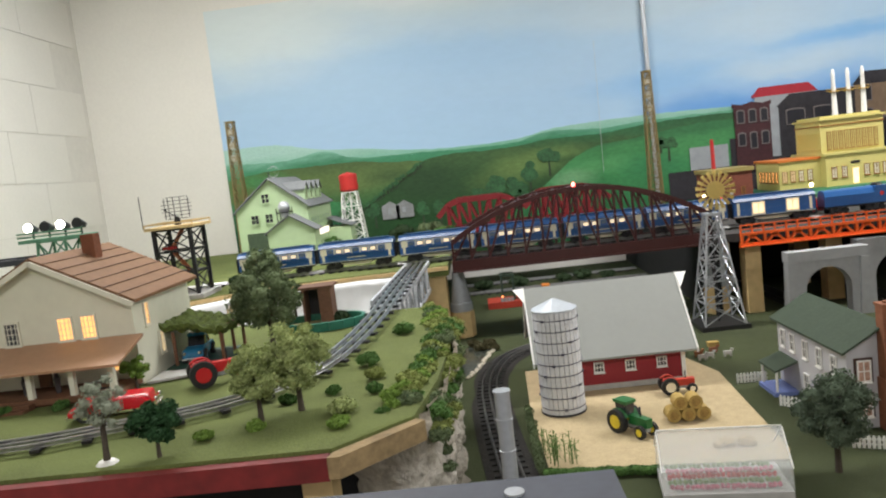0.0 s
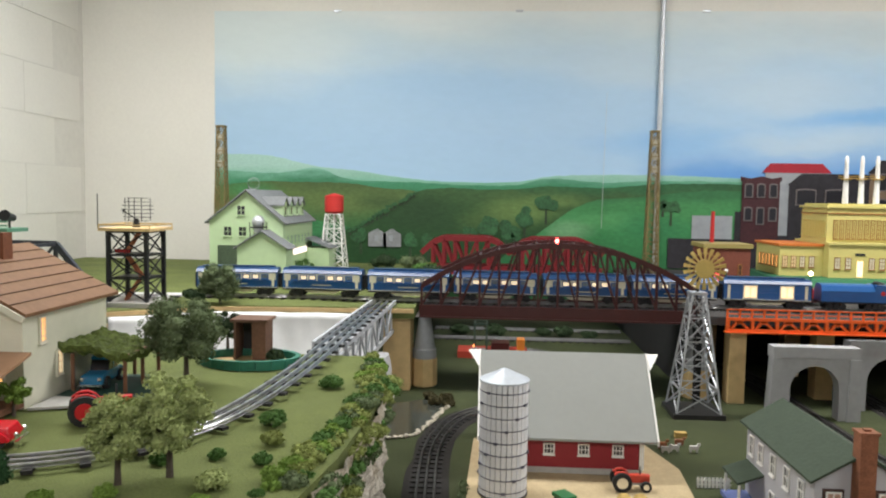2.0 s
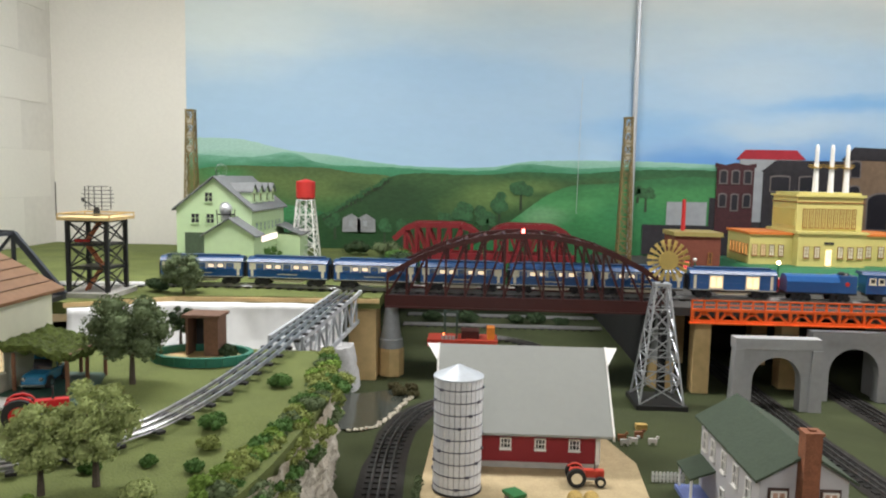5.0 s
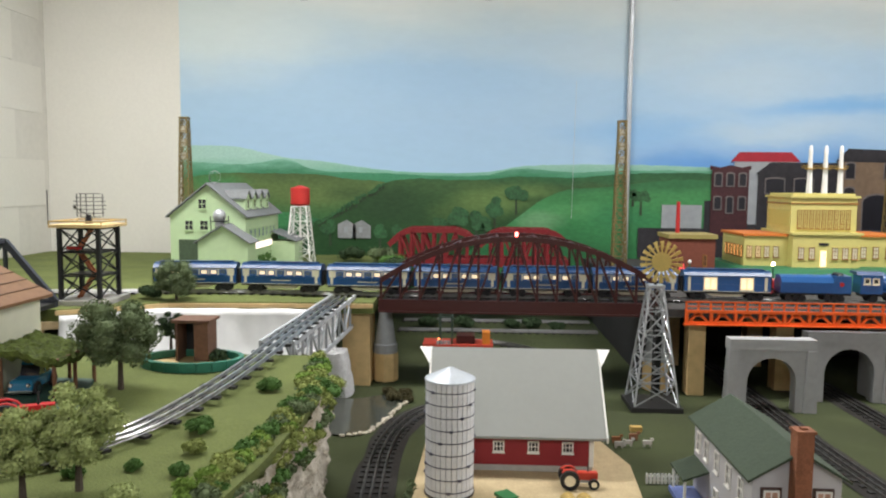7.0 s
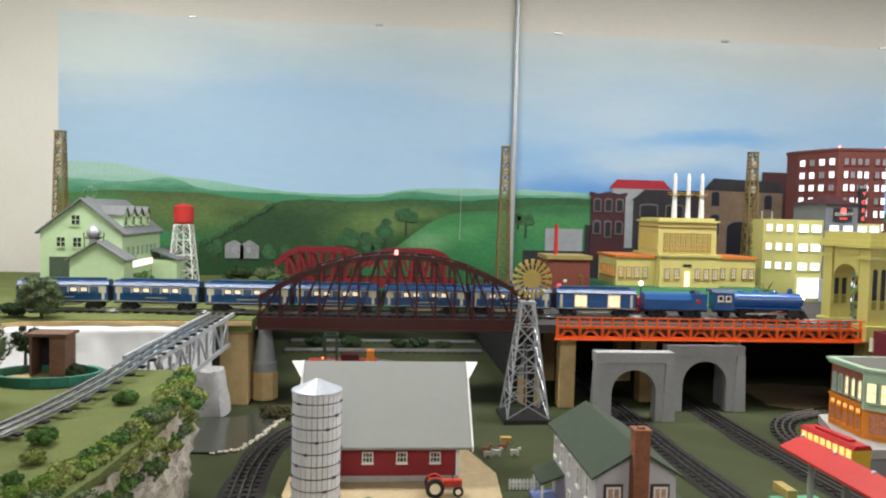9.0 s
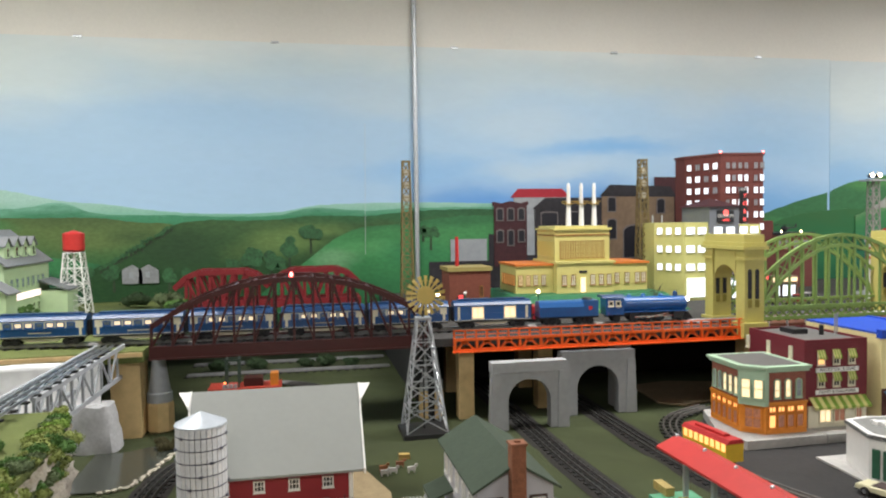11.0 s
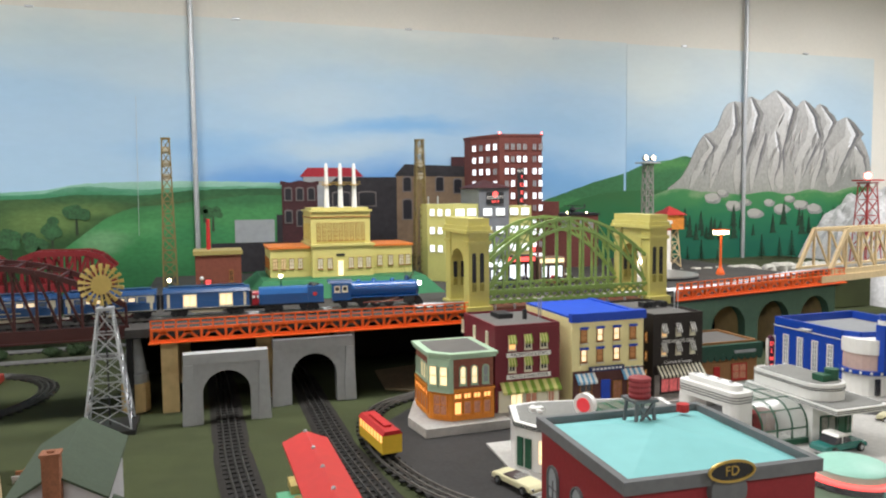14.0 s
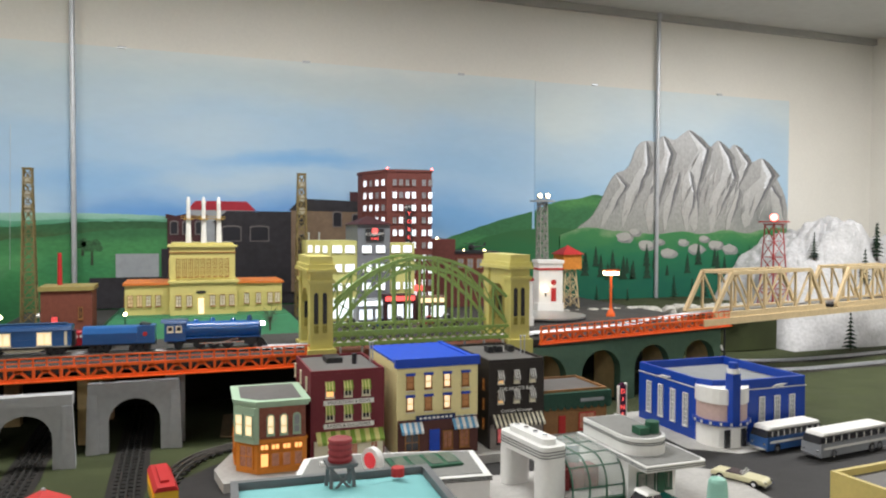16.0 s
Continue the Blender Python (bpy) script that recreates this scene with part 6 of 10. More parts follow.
for x in (1.302, 1.33, 1.358, 1.388):
    window(ys, x, 2.79, 0.028, 0.017, 0.038, frame_mat=brown_trim, pane_mat=mat("station_pane", (0.62, 0.47, 0.26), 0.4, var=0.4, scale=60, emit=0.3) if x < 1.35 else cream_trim, nx=2, nz=3, bar=0.001, edge=0.0012)
for x in (1.452, 1.486, 1.56, 1.592, 1.622):
    window(ys, x, 2.75, 0.028, 0.018, 0.038, frame_mat=brown_trim, pane_mat=cream_trim, nx=2, nz=3, bar=0.001, edge=0.0012)
for x in (1.675, 1.715, 1.755, 1.78):
    window(ys, x, 2.80, 0.028, 0.018, 0.038, frame_mat=brown_trim, pane_mat=cream_trim, nx=2, nz=3, bar=0.001, edge=0.0012)
for k in range(6):
    window(ys, 1.285, 2.81 + k * 0.03, 0.028, 0.016, 0.038, -90, brown_trim, lit_warm, 2, 3, bar=0.001, edge=0.0012)
part("door", Geo().box(1.514, 1.532, 2.7475, 2.7498, 0.003, 0.055), lit_pale, ys, "glazed entrance door")
part("name_plate", Geo().box(1.508, 1.538, 2.7478, 2.7498, 0.072, 0.080), dark_metal, ys)
for k in range(6):
    part("entrance_step", Geo().box(1.490, 1.556, 2.615 + k * 0.022, 2.750, -0.053 + k * 0.0085, -0.0446 + k * 0.0085), yellow_b, ys)
for k, x in enumerate((1.485, 1.534, 1.583)):
    s = part("smokestack", Geo().lathe((x, 2.79, 0.2402), [(0.0095, 0), (0.0085, 0.03), (0.0058, 0.13), (0.007, 0.135), (0.0048, 0.15), (0.0033, 0.155)], 14), white_paint, ys, "white smokestack", smooth=True)
    part("platform", Geo().lathe((x, 2.79, 0.318), [(0.010, 0), (0.016, 0.0), (0.016, 0.003), (0.010, 0.003)], 12), mat("brass", (0.5, 0.33, 0.08), 0.35, 0.7), s)
part("catwalk", Geo().box(1.46, 1.605, 2.786, 2.794, 0.3215, 0.3235).box(1.46, 1.605, 2.792, 2.7935, 0.328, 0.330).box(1.46, 1.605, 2.786, 2.7875, 0.328, 0.330), mat("brass", (0.5, 0.33, 0.08)), ys, "brass catwalk between the stacks")
# brick substation
bs = thing("brick_substation", "small red brick substation with olive cornice", "building", 1.04, 2.78, U)
part("wall_shell", Geo().box(0, 0.148, 0, 0.14, 0, 0.142), mat("brick_sub", (0.17, 0.05, 0.03), 0.8, var=0.25, scale=90, bump=0.3), bs)
part("cornice", Geo().box(-0.006, 0.154, -0.006, 0.146, 0.1422, 0.156), mat("olive", (0.30, 0.24, 0.08), 0.6, var=0.1), bs)
window(bs, 0.04, 0, 0.03, 0.022, 0.032, pane_mat=lamp_red, frame_mat=dark_metal, nx=3, nz=3)
window(bs, 0.115, 0, 0.05, 0.014, 0.04, pane_mat=dark_glass, frame_mat=brown_trim)
part("chimney", Geo().cyl((0.045, 0.08, 0.156), (0.045, 0.08, 0.262), 0.0075, 0.006, 12), red_paint, bs, "red round chimney", smooth=True)


def lattice_tower(label, x, y, z, h, w0, w1, m, k=9, group="", name="lattice_tower", cap=True):
    t = thing(name, label, "tower", x, y, z, 0, group)
    def at(s, a, b):
        w = (w0 + (w1 - w0) * s) / 2
        return (a * w, b * w, h * s)
    for a, b in ((-1, -1), (1, -1), (1, 1), (-1, 1)):
        part("leg", Geo().beam(at(0, a, b), at(1, a, b), 0.0042), m, t)
    for i in range(k):
        s0, s1 = i / k, (i + 1) / k
        for (a, b), (c, d) in (((-1, -1), (1, -1)), ((1, -1), (1, 1)), ((1, 1), (-1, 1)), ((-1, 1), (-1, -1))):
            part("brace", Geo().beam(at(s0, a, b), at(s1, c, d), 0.0026).beam(at(s0, c, d), at(s1, a, b), 0.0026).beam(at(s1, a, b), at(s1, c, d), 0.003), m, t)
    if cap:
        part("top_plate", Geo().box(-w1 * 0.62, w1 * 0.62, -w1 * 0.62, w1 * 0.62, h, h + 0.006), m, t)
    return t


bronze = mat("bronze_paint", (0.20, 0.15, 0.06), 0.5, 0.2, var=0.2, scale=30)
for x, y in ((-0.712, 3.11), (0.945, 3.15), (1.905, 3.06)):
    t = lattice_tower("tall olive-bronze lattice mast", x, y, U, 0.553, 0.050, 0.027, bronze, 12, "lattice masts", "lattice_mast")
    for k in range(3):
        part("insulator", Geo().box(-0.012, 0.012, -0.012, 0.012, 0.40 + k * 0.05, 0.425 + k * 0.05), mat("mast_pale", (0.45, 0.42, 0.34), 0.5, var=0.1), t)

# lit hotel
ht = thing("hotel_tower", "red brick hotel with rows of brightly lit windows", "building", 2.185, 3.045, U)
hb = mat("hotel_brick", (0.145, 0.042, 0.035), 0.8, var=0.2, scale=70, bump=0.2)
part("wall_shell", Geo().prism([(0, 0.18), (0.062, 0), (0.245, -0.02), (0.245, 0.26), (0, 0.26)], 0, 0.575), hb, ht)
part("parapet", Geo().prism([(-0.004, 0.18), (0.060, -0.004), (0.249, -0.024), (0.249, 0.264), (-0.004, 0.264)], 0.5752, 0.585), hb, ht)
ang = math.degrees(math.atan2(-0.02, 0.183))
for fl in range(10):
    z = 0.06 + fl * 0.051
    for k in range(6):
        s = (0.030 if k < 4 else 0.045) + k * 0.0265
        u = s / 0.184
        if u < 0.97:
            window(ht, 0.062 + 0.183 * u, -0.02 * u - 0.0002, z, 0.0175, 0.027, ang, hb, lit_white if (fl * 5 + k * 3) % 11 < 8 and fl < 9 else p_grey, 2, 1, bar=0.0012, edge=0.001)
    for k in range(4):
        u = 0.14 + k * 0.24
        window(ht, 0.062 * u, 0.18 - 0.18 * u - 0.0002, z, 0.026, 0.027, math.degrees(math.atan2(-0.18, 0.062)), hb, lit_white if (fl + k) % 5 else p_grey, 2, 1, bar=0.0012, edge=0.001)
sg = part("sign", Geo().box(0.128, 0.150, -0.052, -0.030, 0.29, 0.44), dark_metal, ht, "black vertical hotel sign with red letters")
for k, c in enumerate("YORK"):
    text(sg, c, 0.139, -0.0525, 0.405 - k * 0.032, 0.022, lamp_red)
text(sg, "HOTEL", 0.139, -0.0525, 0.431, 0.013, white_paint)
part("canopy", Geo().box(0.06, 0.20, -0.05, -0.02, 0.095, 0.115), lamp_red, ht, "glowing red entrance canopy")
part("lobby_window", Geo().box(0.08, 0.18, -0.0235, -0.0205, 0.01, 0.09), lit_white, ht)
part("roof_lamp", Geo().ball((0.062, 0.0, 0.589), 0.004, 8, 5).ball((0.245, -0.02, 0.589), 0.004, 8, 5), bulb_red, ht)
# yellow suites building
cs = thing("suites_building", "yellow and grey suites building with white lit windows", "building", 1.905, 2.86, U)
yb2 = mat("suites_yellow", (0.56, 0.54, 0.20), 0.5, var=0.06)
grey2 = mat("suites_grey", (0.17, 0.18, 0.20), 0.6, var=0.1)
part("left_block", Geo().prism([(0.0, 0.10), (0.075, 0.0), (0.175, 0.0), (0.175, 0.2), (0.0, 0.2)], 0, 0.30), yb2, cs)
part("middle_block", Geo().box(0.1752, 0.30, -0.01, 0.2, 0, 0.36), grey2, cs)
part("right_block", Geo().box(0.3002, 0.40, 0.0, 0.2, 0, 0.29), yb2, cs)
part("roof_cap", Geo().add([(0.165, -0.02, 0.3602), (0.31, -0.02, 0.3602), (0.31, 0.21, 0.3602), (0.165, 0.21, 0.3602), (0.2375, 0.095, 0.395)], [(0, 1, 4), (1, 2, 4), (2, 3, 4), (3, 0, 4), (3, 2, 1, 0)]), p_brick, cs, "dark red hipped roof")
for z in (0.115, 0.185, 0.255):
    for k in range(3):
        u = 0.2 + 0.3 * k
        window(cs, 0.075 * u, 0.10 - 0.10 * u, z, 0.022, 0.026, math.degrees(math.atan2(-0.10, 0.075)), white_paint, lit_white, 2, 1, edge=0.0014)
    for x in (0.10, 0.148):
        window(cs, x, 0, z, 0.036, 0.027, 0, white_paint, lit_white, 3, 1, edge=0.0014)
    for x in (0.21, 0.263):
        window(cs, x, -0.01, z, 0.036, 0.027, 0, white_paint, lit_white, 2, 1, edge=0.0014)
    for x in (0.325, 0.372):
        window(cs, x, 0, z, 0.034, 0.027, 0, white_paint, lit_white, 2, 1, edge=0.0014)
part("shop_window", Geo().box(0.085, 0.168, -0.004, -0.0003, 0.012, 0.085), lit_white, cs)
sgn = part("sign", Geo().box(0.205, 0.275, -0.016, -0.0103, 0.300, 0.345), dark_metal, cs, "black sign with red badge")
text(sgn, "COUNTY", 0.24, -0.0165, 0.323, 0.0165, white_paint)
text(sgn, "SUITES", 0.24, -0.0165, 0.307, 0.010, lamp_red)
part("badge", Geo().cyl((0.24, -0.0168, 0.336), (0.24, -0.0155, 0.336), 0.011, n=16), lamp_red, sgn)
for x in (0.02, 0.06):
    part("finial", Geo().cyl((x, 0.15, 0.30), (x, 0.15, 0.33), 0.003, n=8), galv, cs)
# low brick building behind the arch
lb = thing("low_brick_building", "low brown brick building with a flat roof and lamps", "building", 2.44, 3.20, U)
part("wall_shell", Geo().box(0, 0.16, 0, 0.2, 0, 0.30).box(0.1602, 0.36, 0.0, 0.2, 0, 0.235), hb, lb)
part("parapet", Geo().box(0.158, 0.365, -0.006, 0.2, 0.2352, 0.246), dark_metal, lb)
for k in range(4):
    window(lb, 0.185 + k * 0.045, 0, 0.17, 0.032, 0.045, 0, brown_trim, p_grey, 2, 2)
part("roof_lamp", Geo().ball((0.20, 0, 0.25), 0.004, 8, 5).ball((0.30, 0, 0.25), 0.004, 8, 5).ball((0.08, 0.02, 0.304), 0.004, 8, 5), bulb_warm, lb)
hel = thing("toy_helicopter", "black toy helicopter on the brick roof", "helicopter", 2.70, 3.26, U + 0.2455, 15)
part("fuselage", Geo().ball((0, 0, 0.016), 0.016, 12, 8, 0.8), dark_metal, hel, smooth=True)
part("tail_boom", Geo().cyl((0.01, 0, 0.018), (0.075, 0, 0.022), 0.004, 0.002, 8), dark_metal, hel)
part("tail_fin", Geo().box(0.07, 0.08, -0.001, 0.001, 0.022, 0.038), dark_metal, hel)
part("rotor", Geo().box(-0.055, 0.055, -0.002, 0.002, 0.032, 0.0335).box(-0.002, 0.002, -0.055, 0.055, 0.0336, 0.035).cyl((0, 0, 0.027), (0, 0, 0.036), 0.002, n=8), dark_metal, hel)
part("skid", Geo().beam((-0.02, 0.010, 0.0012), (0.02, 0.010, 0.0012), 0.002).beam((-0.02, -0.010, 0.0012), (0.02, -0.010, 0.0012), 0.002).beam((0, 0.01, 0.001), (0, 0.006, 0.008), 0.0015).beam((0, -0.01, 0.001), (0, -0.006, 0.008), 0.0015), dark_metal, hel)
# added storefronts; their glow stands for the bright lights behind the arch
for k, (x, w, h) in enumerate(((2.06, 0.10, 0.085), (2.165, 0.12, 0.10), (2.30, 0.11, 0.09))):
    ls = thing("added_glow_storefront", "added low storefront whose glowing windows stand for bright lights", "shop", x, 2.78, U, 0, "lit storefronts")
    part("wall_shell", Geo().box(0, w, 0, 0.06, 0, h), (p_grey, p_brick, p_tan)[k], ls)
    part("sign_band", Geo().box(0.004, w - 0.004, -0.004, -0.0002, h - 0.022, h - 0.006), (lit_white, lamp_red, lit_pale)[k], ls)
    for j in range(3):
        window(ls, w * (0.2 + 0.3 * j), 0, 0.01, w * 0.24, h - 0.042, 0, dark_metal, lit_white, 2, 1)
# traffic and lamps seen behind the arch
for k, (x, y, c) in enumerate(((2.02, 2.66, (0.3, 0.3, 0.32)), (2.10, 2.62, (0.05, 0.1, 0.2)), (2.19, 2.66, (0.35, 0.35, 0.36)), (2.28, 2.62, (0.3, 0.03, 0.03)), (2.37, 2.66, (0.4, 0.4, 0.4)))):
    car("small parked car on the city street", x, y, U, 180 if k % 2 else 0, mat("street_car_paint_%d" % k, c, 0.3, var=0.05, spec=0.6), 0.075, 0.03)
# white tower house with red trim
wh = thing("signal_house", "white octagonal signal house with red roof edge", "building", 2.60, 2.56, U + 0.001)
part("wall_shell", Geo().cyl((0, 0, 0), (0, 0, 0.16), 0.058, n=8), white_paint, wh)
part("plinth", Geo().cyl((0, 0, 0), (0, 0, 0.03), 0.062, n=8), white_paint, wh)
part("roof_edge", Geo().cyl((0, 0, 0.1602), (0, 0, 0.167), 0.062, n=8), red_paint, wh)
part("door", Geo().slab_xz([(-0.012, 0.032), (0.012, 0.032), (0.012, 0.085), (0, 0.097), (-0.012, 0.085)], -0.0565, -0.0535), red_paint, wh)
part("badge", Geo().cyl((0, -0.057, 0.118), (0, -0.0535, 0.118), 0.009, n=14), red_paint, wh)
part("wall_lamp", Geo().ball((-0.03, -0.056, 0.085), 0.008, 10, 6), bulb_warm, wh, "glowing wall lamp")
# turntable ring and small orange tower
tt = thing("turntable", "dark round turntable with silver rim", "turntable", 2.80, 2.72, U + 0.001)
part("disc", Geo().cyl((0, 0, 0), (0, 0, 0.006), 0.15, n=40), dark_metal, tt)
part("rim_rail", Geo().lathe((0, 0, 0.006), [(0.143, 0), (0.15, 0), (0.15, 0.006), (0.143, 0.006)], 40), silver, tt)
ot = lattice_tower("small orange yard tower on pale legs with red roof", 3.07, 3.04, U, 0.17, 0.075, 0.05, pale_wood, 3, "", "water_tank_tower", False)
part("tank", Geo().box(-0.045, 0.045, -0.045, 0.045, 0.1702, 0.235), mat("tank_orange", (0.6, 0.22, 0.03), 0.6, var=0.15), ot)
part("roof", Geo().add([(-0.055, -0.055, 0.2352), (0.055, -0.055, 0.2352), (0.055, 0.055, 0.2352), (-0.055, 0.055, 0.2352), (0, 0, 0.275)], [(0, 1, 4), (1, 2, 4), (2, 3, 4), (3, 0, 4), (3, 2, 1, 0)]), red_paint, ot)
# street lamp, flood-light mast, red beacon tower
sl = thing("street_lamp", "orange-brown street lamp with glowing head", "street lamp", 3.07, 2.69, U)
part("base", Geo().lathe((0, 0, 0), [(0.018, 0), (0.016, 0.012), (0.006, 0.03), (0.005, 0.05)], 12), orange_paint, sl)
part("post", Geo().cyl((0, 0, 0.05), (0, 0, 0.165), 0.0045, n=10), orange_paint, sl)
part("lamp_head", Geo().box(-0.028, 0.028, -0.014, 0.014, 0.165, 0.178), bulb_warm, sl, "glowing warm lamp head")
part("hood", Geo().box(-0.03, 0.03, -0.016, 0.016, 0.1782, 0.184), orange_paint, sl)
fl = lattice_tower("grey lattice floodlight mast with lit lamps", 2.905, 2.965, U, 0.465, 0.042, 0.030, mat("mast_grey", (0.26, 0.25, 0.23), 0.6, 0.2, var=0.2), 9, "", "floodlight_mast")
part("platform", Geo().box(-0.045, 0.045, -0.03, 0.03, 0.4612, 0.467), galv, fl)
for x in (-0.018, 0.018):
    part("flood_lamp", Geo().cyl((x, -0.014, 0.486), (x, 0.006, 0.482), 0.012, 0.007, 12), dark_metal, fl)
    part("bulb", Geo().cyl((x, -0.0165, 0.4865), (x, -0.0145, 0.486), 0.009, n=10), bulb_warm, fl)
rb = lattice_tower("red lattice beacon tower with glowing top", 4.20, 3.02, U - 0.025, 0.395, 0.098, 0.056, mat("beacon_red", (0.35, 0.05, 0.05), 0.5, var=0.1), 5, "", "beacon_tower")
part("gallery", Geo().box(-0.05, 0.05, -0.05, 0.05, 0.407, 0.413), red_paint, rb)
part("bulb", Geo().ball((0, 0, 0.432), 0.018, 12, 8), bulb_red, rb, "glowing red lamp")
# red tank bus on the deck
tb = thing("toy_bus", "rounded red tank truck with white lettering bars", "truck", 1.20, 2.50, U + 0.001)
body = [(-0.085, 0.008), (-0.085, 0.022), (-0.078, 0.036), (-0.06, 0.044), (0.04, 0.046), (0.07, 0.040), (0.083, 0.026), (0.085, 0.008)]
bo = part("body", Geo().slab_xz(body, -0.02, 0.02), mat("tank_red", (0.42, 0.012, 0.02), 0.25, var=0.05, spec=0.6), tb)
bvm = bo.modifiers.new("bevel", "BEVEL")
bvm.width, bvm.segments = 0.007, 3
for k in range(7):
    part("lettering_bar", Geo().box(-0.052 + k * 0.014, -0.044 + k * 0.014, -0.0208, -0.0195, 0.034, 0.040), white_paint, tb)
wheels(tb, (-0.048, 0.05), (-0.018, 0.018), 0.0115)

# ---- street of shops on the lower board ----
ground_sheet("street", [(1.42, 1.62), (1.52, 1.25), (1.62, 0.74), (5.0, 0.74), (5.0, 1.35), (3.3, 1.62), (2.75, 2.06), (2.0, 2.19), (1.62, 2.10), (1.46, 1.92)], G + 0.004, 0.0035, asphalt, "dark asphalt street of the town", rough=0.001, category="road")


def shop(label, x0, x1, yf, yb, h, m, group="row of shops"):
    s = thing("shop_building", label, "shop", x0, yf, G + 0.026, 0, group)
    W, D = x1 - x0, yb - yf
    part("wall_shell", Geo().box(0, W, 0, D, 0, h - 0.008), m, s)
    t = 0.005
    for g in (Geo().box(0, W, 0, t, h - 0.0078, h), Geo().box(0, W, D - t, D, h - 0.0078, h), Geo().box(0, t, t + 0.0002, D - t - 0.0002, h - 0.0078, h), Geo().box(W - t, W, t + 0.0002, D - t - 0.0002, h - 0.0078, h)):
        part("parapet", g, m, s)
    part("flat_roof", Geo().box(t + 0.0002, W - t - 0.0002, t + 0.0002, D - t - 0.0002, h - 0.0078, h - 0.0055), mat("roof_tar", (0.11, 0.105, 0.10), 0.9, var=0.25, scale=30), s)
    return s


def awning(s, x0, x1, z, drop, out, m1, m2, n=10):
    """A striped awning made of separate strips."""
    w = (x1 - x0) / n
    for k in range(n):
        a = x0 + k * w
        st = part("awning_strip", Geo().slab_yz([(-out, z - drop), (-0.0005, z), (-0.0005, z + 0.0015), (-out, z - drop + 0.0015)], a + 0.0001, a + w - 0.0001), m1 if k % 2 else m2, s)
        part("valance", Geo().box(a + 0.0001, a + w - 0.0001, -out - 0.001, -out - 0.0002, z - drop - 0.005, z - drop + 0.001), m1 if k % 2 else m2, st)


sidewalk = concrete
solid("sidewalk", Geo().prism([(1.545, 1.795), (1.76, 1.80), (1.76, 2.08), (1.60, 2.08), (1.53, 1.90)], G + 0.0045, G + 0.0258), sidewalk, "pale concrete corner pavement", "pavement", "structure")
solid("sidewalk", Geo().box(1.762, 2.55, 1.80, 2.10, G + 0.0045, G + 0.0258), sidewalk, "pale concrete pavement before the shops", "pavement", "structure")
# corner store with a bay
orange_front = mat("shop_orange", (0.68, 0.24, 0.03), 0.5, var=0.1, scale=30)
mint = mat("mint_green", (0.36, 0.50, 0.36), 0.5, var=0.06)
co = thing("corner_store", "brick corner store with orange shopfront and mint cornice", "shop", 1.577, 1.832, G + 0.026, 0, "row of shops")
CH = 0.042
foot = [(0.0, CH), (CH, 0.0), (0.152, 0.0), (0.152, 0.175), (0.004, 0.178)]
foot2 = [(0.002, CH + 0.001), (CH + 0.001, 0.002), (0.150, 0.002), (0.150, 0.173), (0.006, 0.176)]
part("shopfront", Geo().prism(foot, 0, 0.072), orange_front, co)
part("sill_band", Geo().prism([(-0.002, CH - 0.001), (CH - 0.001, -0.002), (0.154, -0.002), (0.154, 0.177), (0.002, 0.180)], 0.0722, 0.0775), orange_front, co)
part("upper_wall", Geo().prism(foot2, 0.0777, 0.150), mat("brick_store", (0.25, 0.09, 0.06), 0.8, var=0.25, scale=80, bump=0.3), co)
for sh, z0, z1 in ((0.004, 0.150, 0.157), (0.008, 0.1572, 0.164)):
    part("cornice", Geo().prism([(0.0 - sh, CH - sh * 0.4), (CH - sh * 0.4, -sh), (0.152 + sh, -sh), (0.152 + sh, 0.175 + sh), (0.004 - sh, 0.178 + sh)], z0 + 0.0002, z1), mint, co, "mint green cornice")
part("roof_well", Geo().prism([(0.010, CH + 0.004), (CH + 0.006, 0.010), (0.142, 0.010), (0.142, 0.165), (0.014, 0.168)], 0.1642, 0.1650), mat("roof_tar", (0.11, 0.105, 0.10)), co)
part("bay", Geo().prism([(-0.005, CH - 0.004), (CH - 0.006, -0.006), (CH + 0.004, -0.005), (CH + 0.005, 0.004), (0.005, CH + 0.004), (-0.004, CH + 0.003)], 0.0690, 0.1498), mint, co, "mint green corner bay")
for u in (0.26, 0.74):
    window(co, -0.005 + (CH - 0.001) * u, CH - 0.004 - (CH + 0.002) * u, 0.086, 0.023, 0.048, -45.5, mint, lit_pale, 1, 2, proud=0.003)
for x in (0.072, 0.101, 0.130):
    window(co, x, 0.002, 0.086, 0.018, 0.038, 0, mint, lit_pale if x < 0.12 else p_grey, 1, 2, arch=True, edge=0.0032)
shop_in = mat("shop_inside", (0.30, 0.13, 0.08), 0.3, var=0.7, scale=80, emit=0.35)
for k, x in enumerate((0.058, 0.082, 0.107, 0.133)):
    window(co, x, 0, 0.014, 0.021, 0.034, 0, orange_front, lit_warm if k == 0 else shop_in, 1, 1)
    window(co, x, 0, 0.052, 0.021, 0.016, 0, orange_front, lit_warm, 2, 1)
window(co, CH * 0.5, CH * 0.5, 0.012, 0.040, 0.052, -45, orange_front, shop_in, 2, 2)
for k in range(5):
    yy = CH + 0.018 + k * 0.025
    xx = 0.004 * (yy - CH) / 0.136
    window(co, xx, yy, 0.014, 0.019, 0.036, -88, orange_front, shop_in, 1, 1)
    window(co, xx, yy, 0.053, 0.019, 0.015, -88, orange_front, lit_warm, 2, 1)
    window(co, xx + 0.002, yy, 0.086, 0.016, 0.038, -88, mint, lit_pale if k < 3 else p_grey, 1, 2, arch=True, edge=0.003)
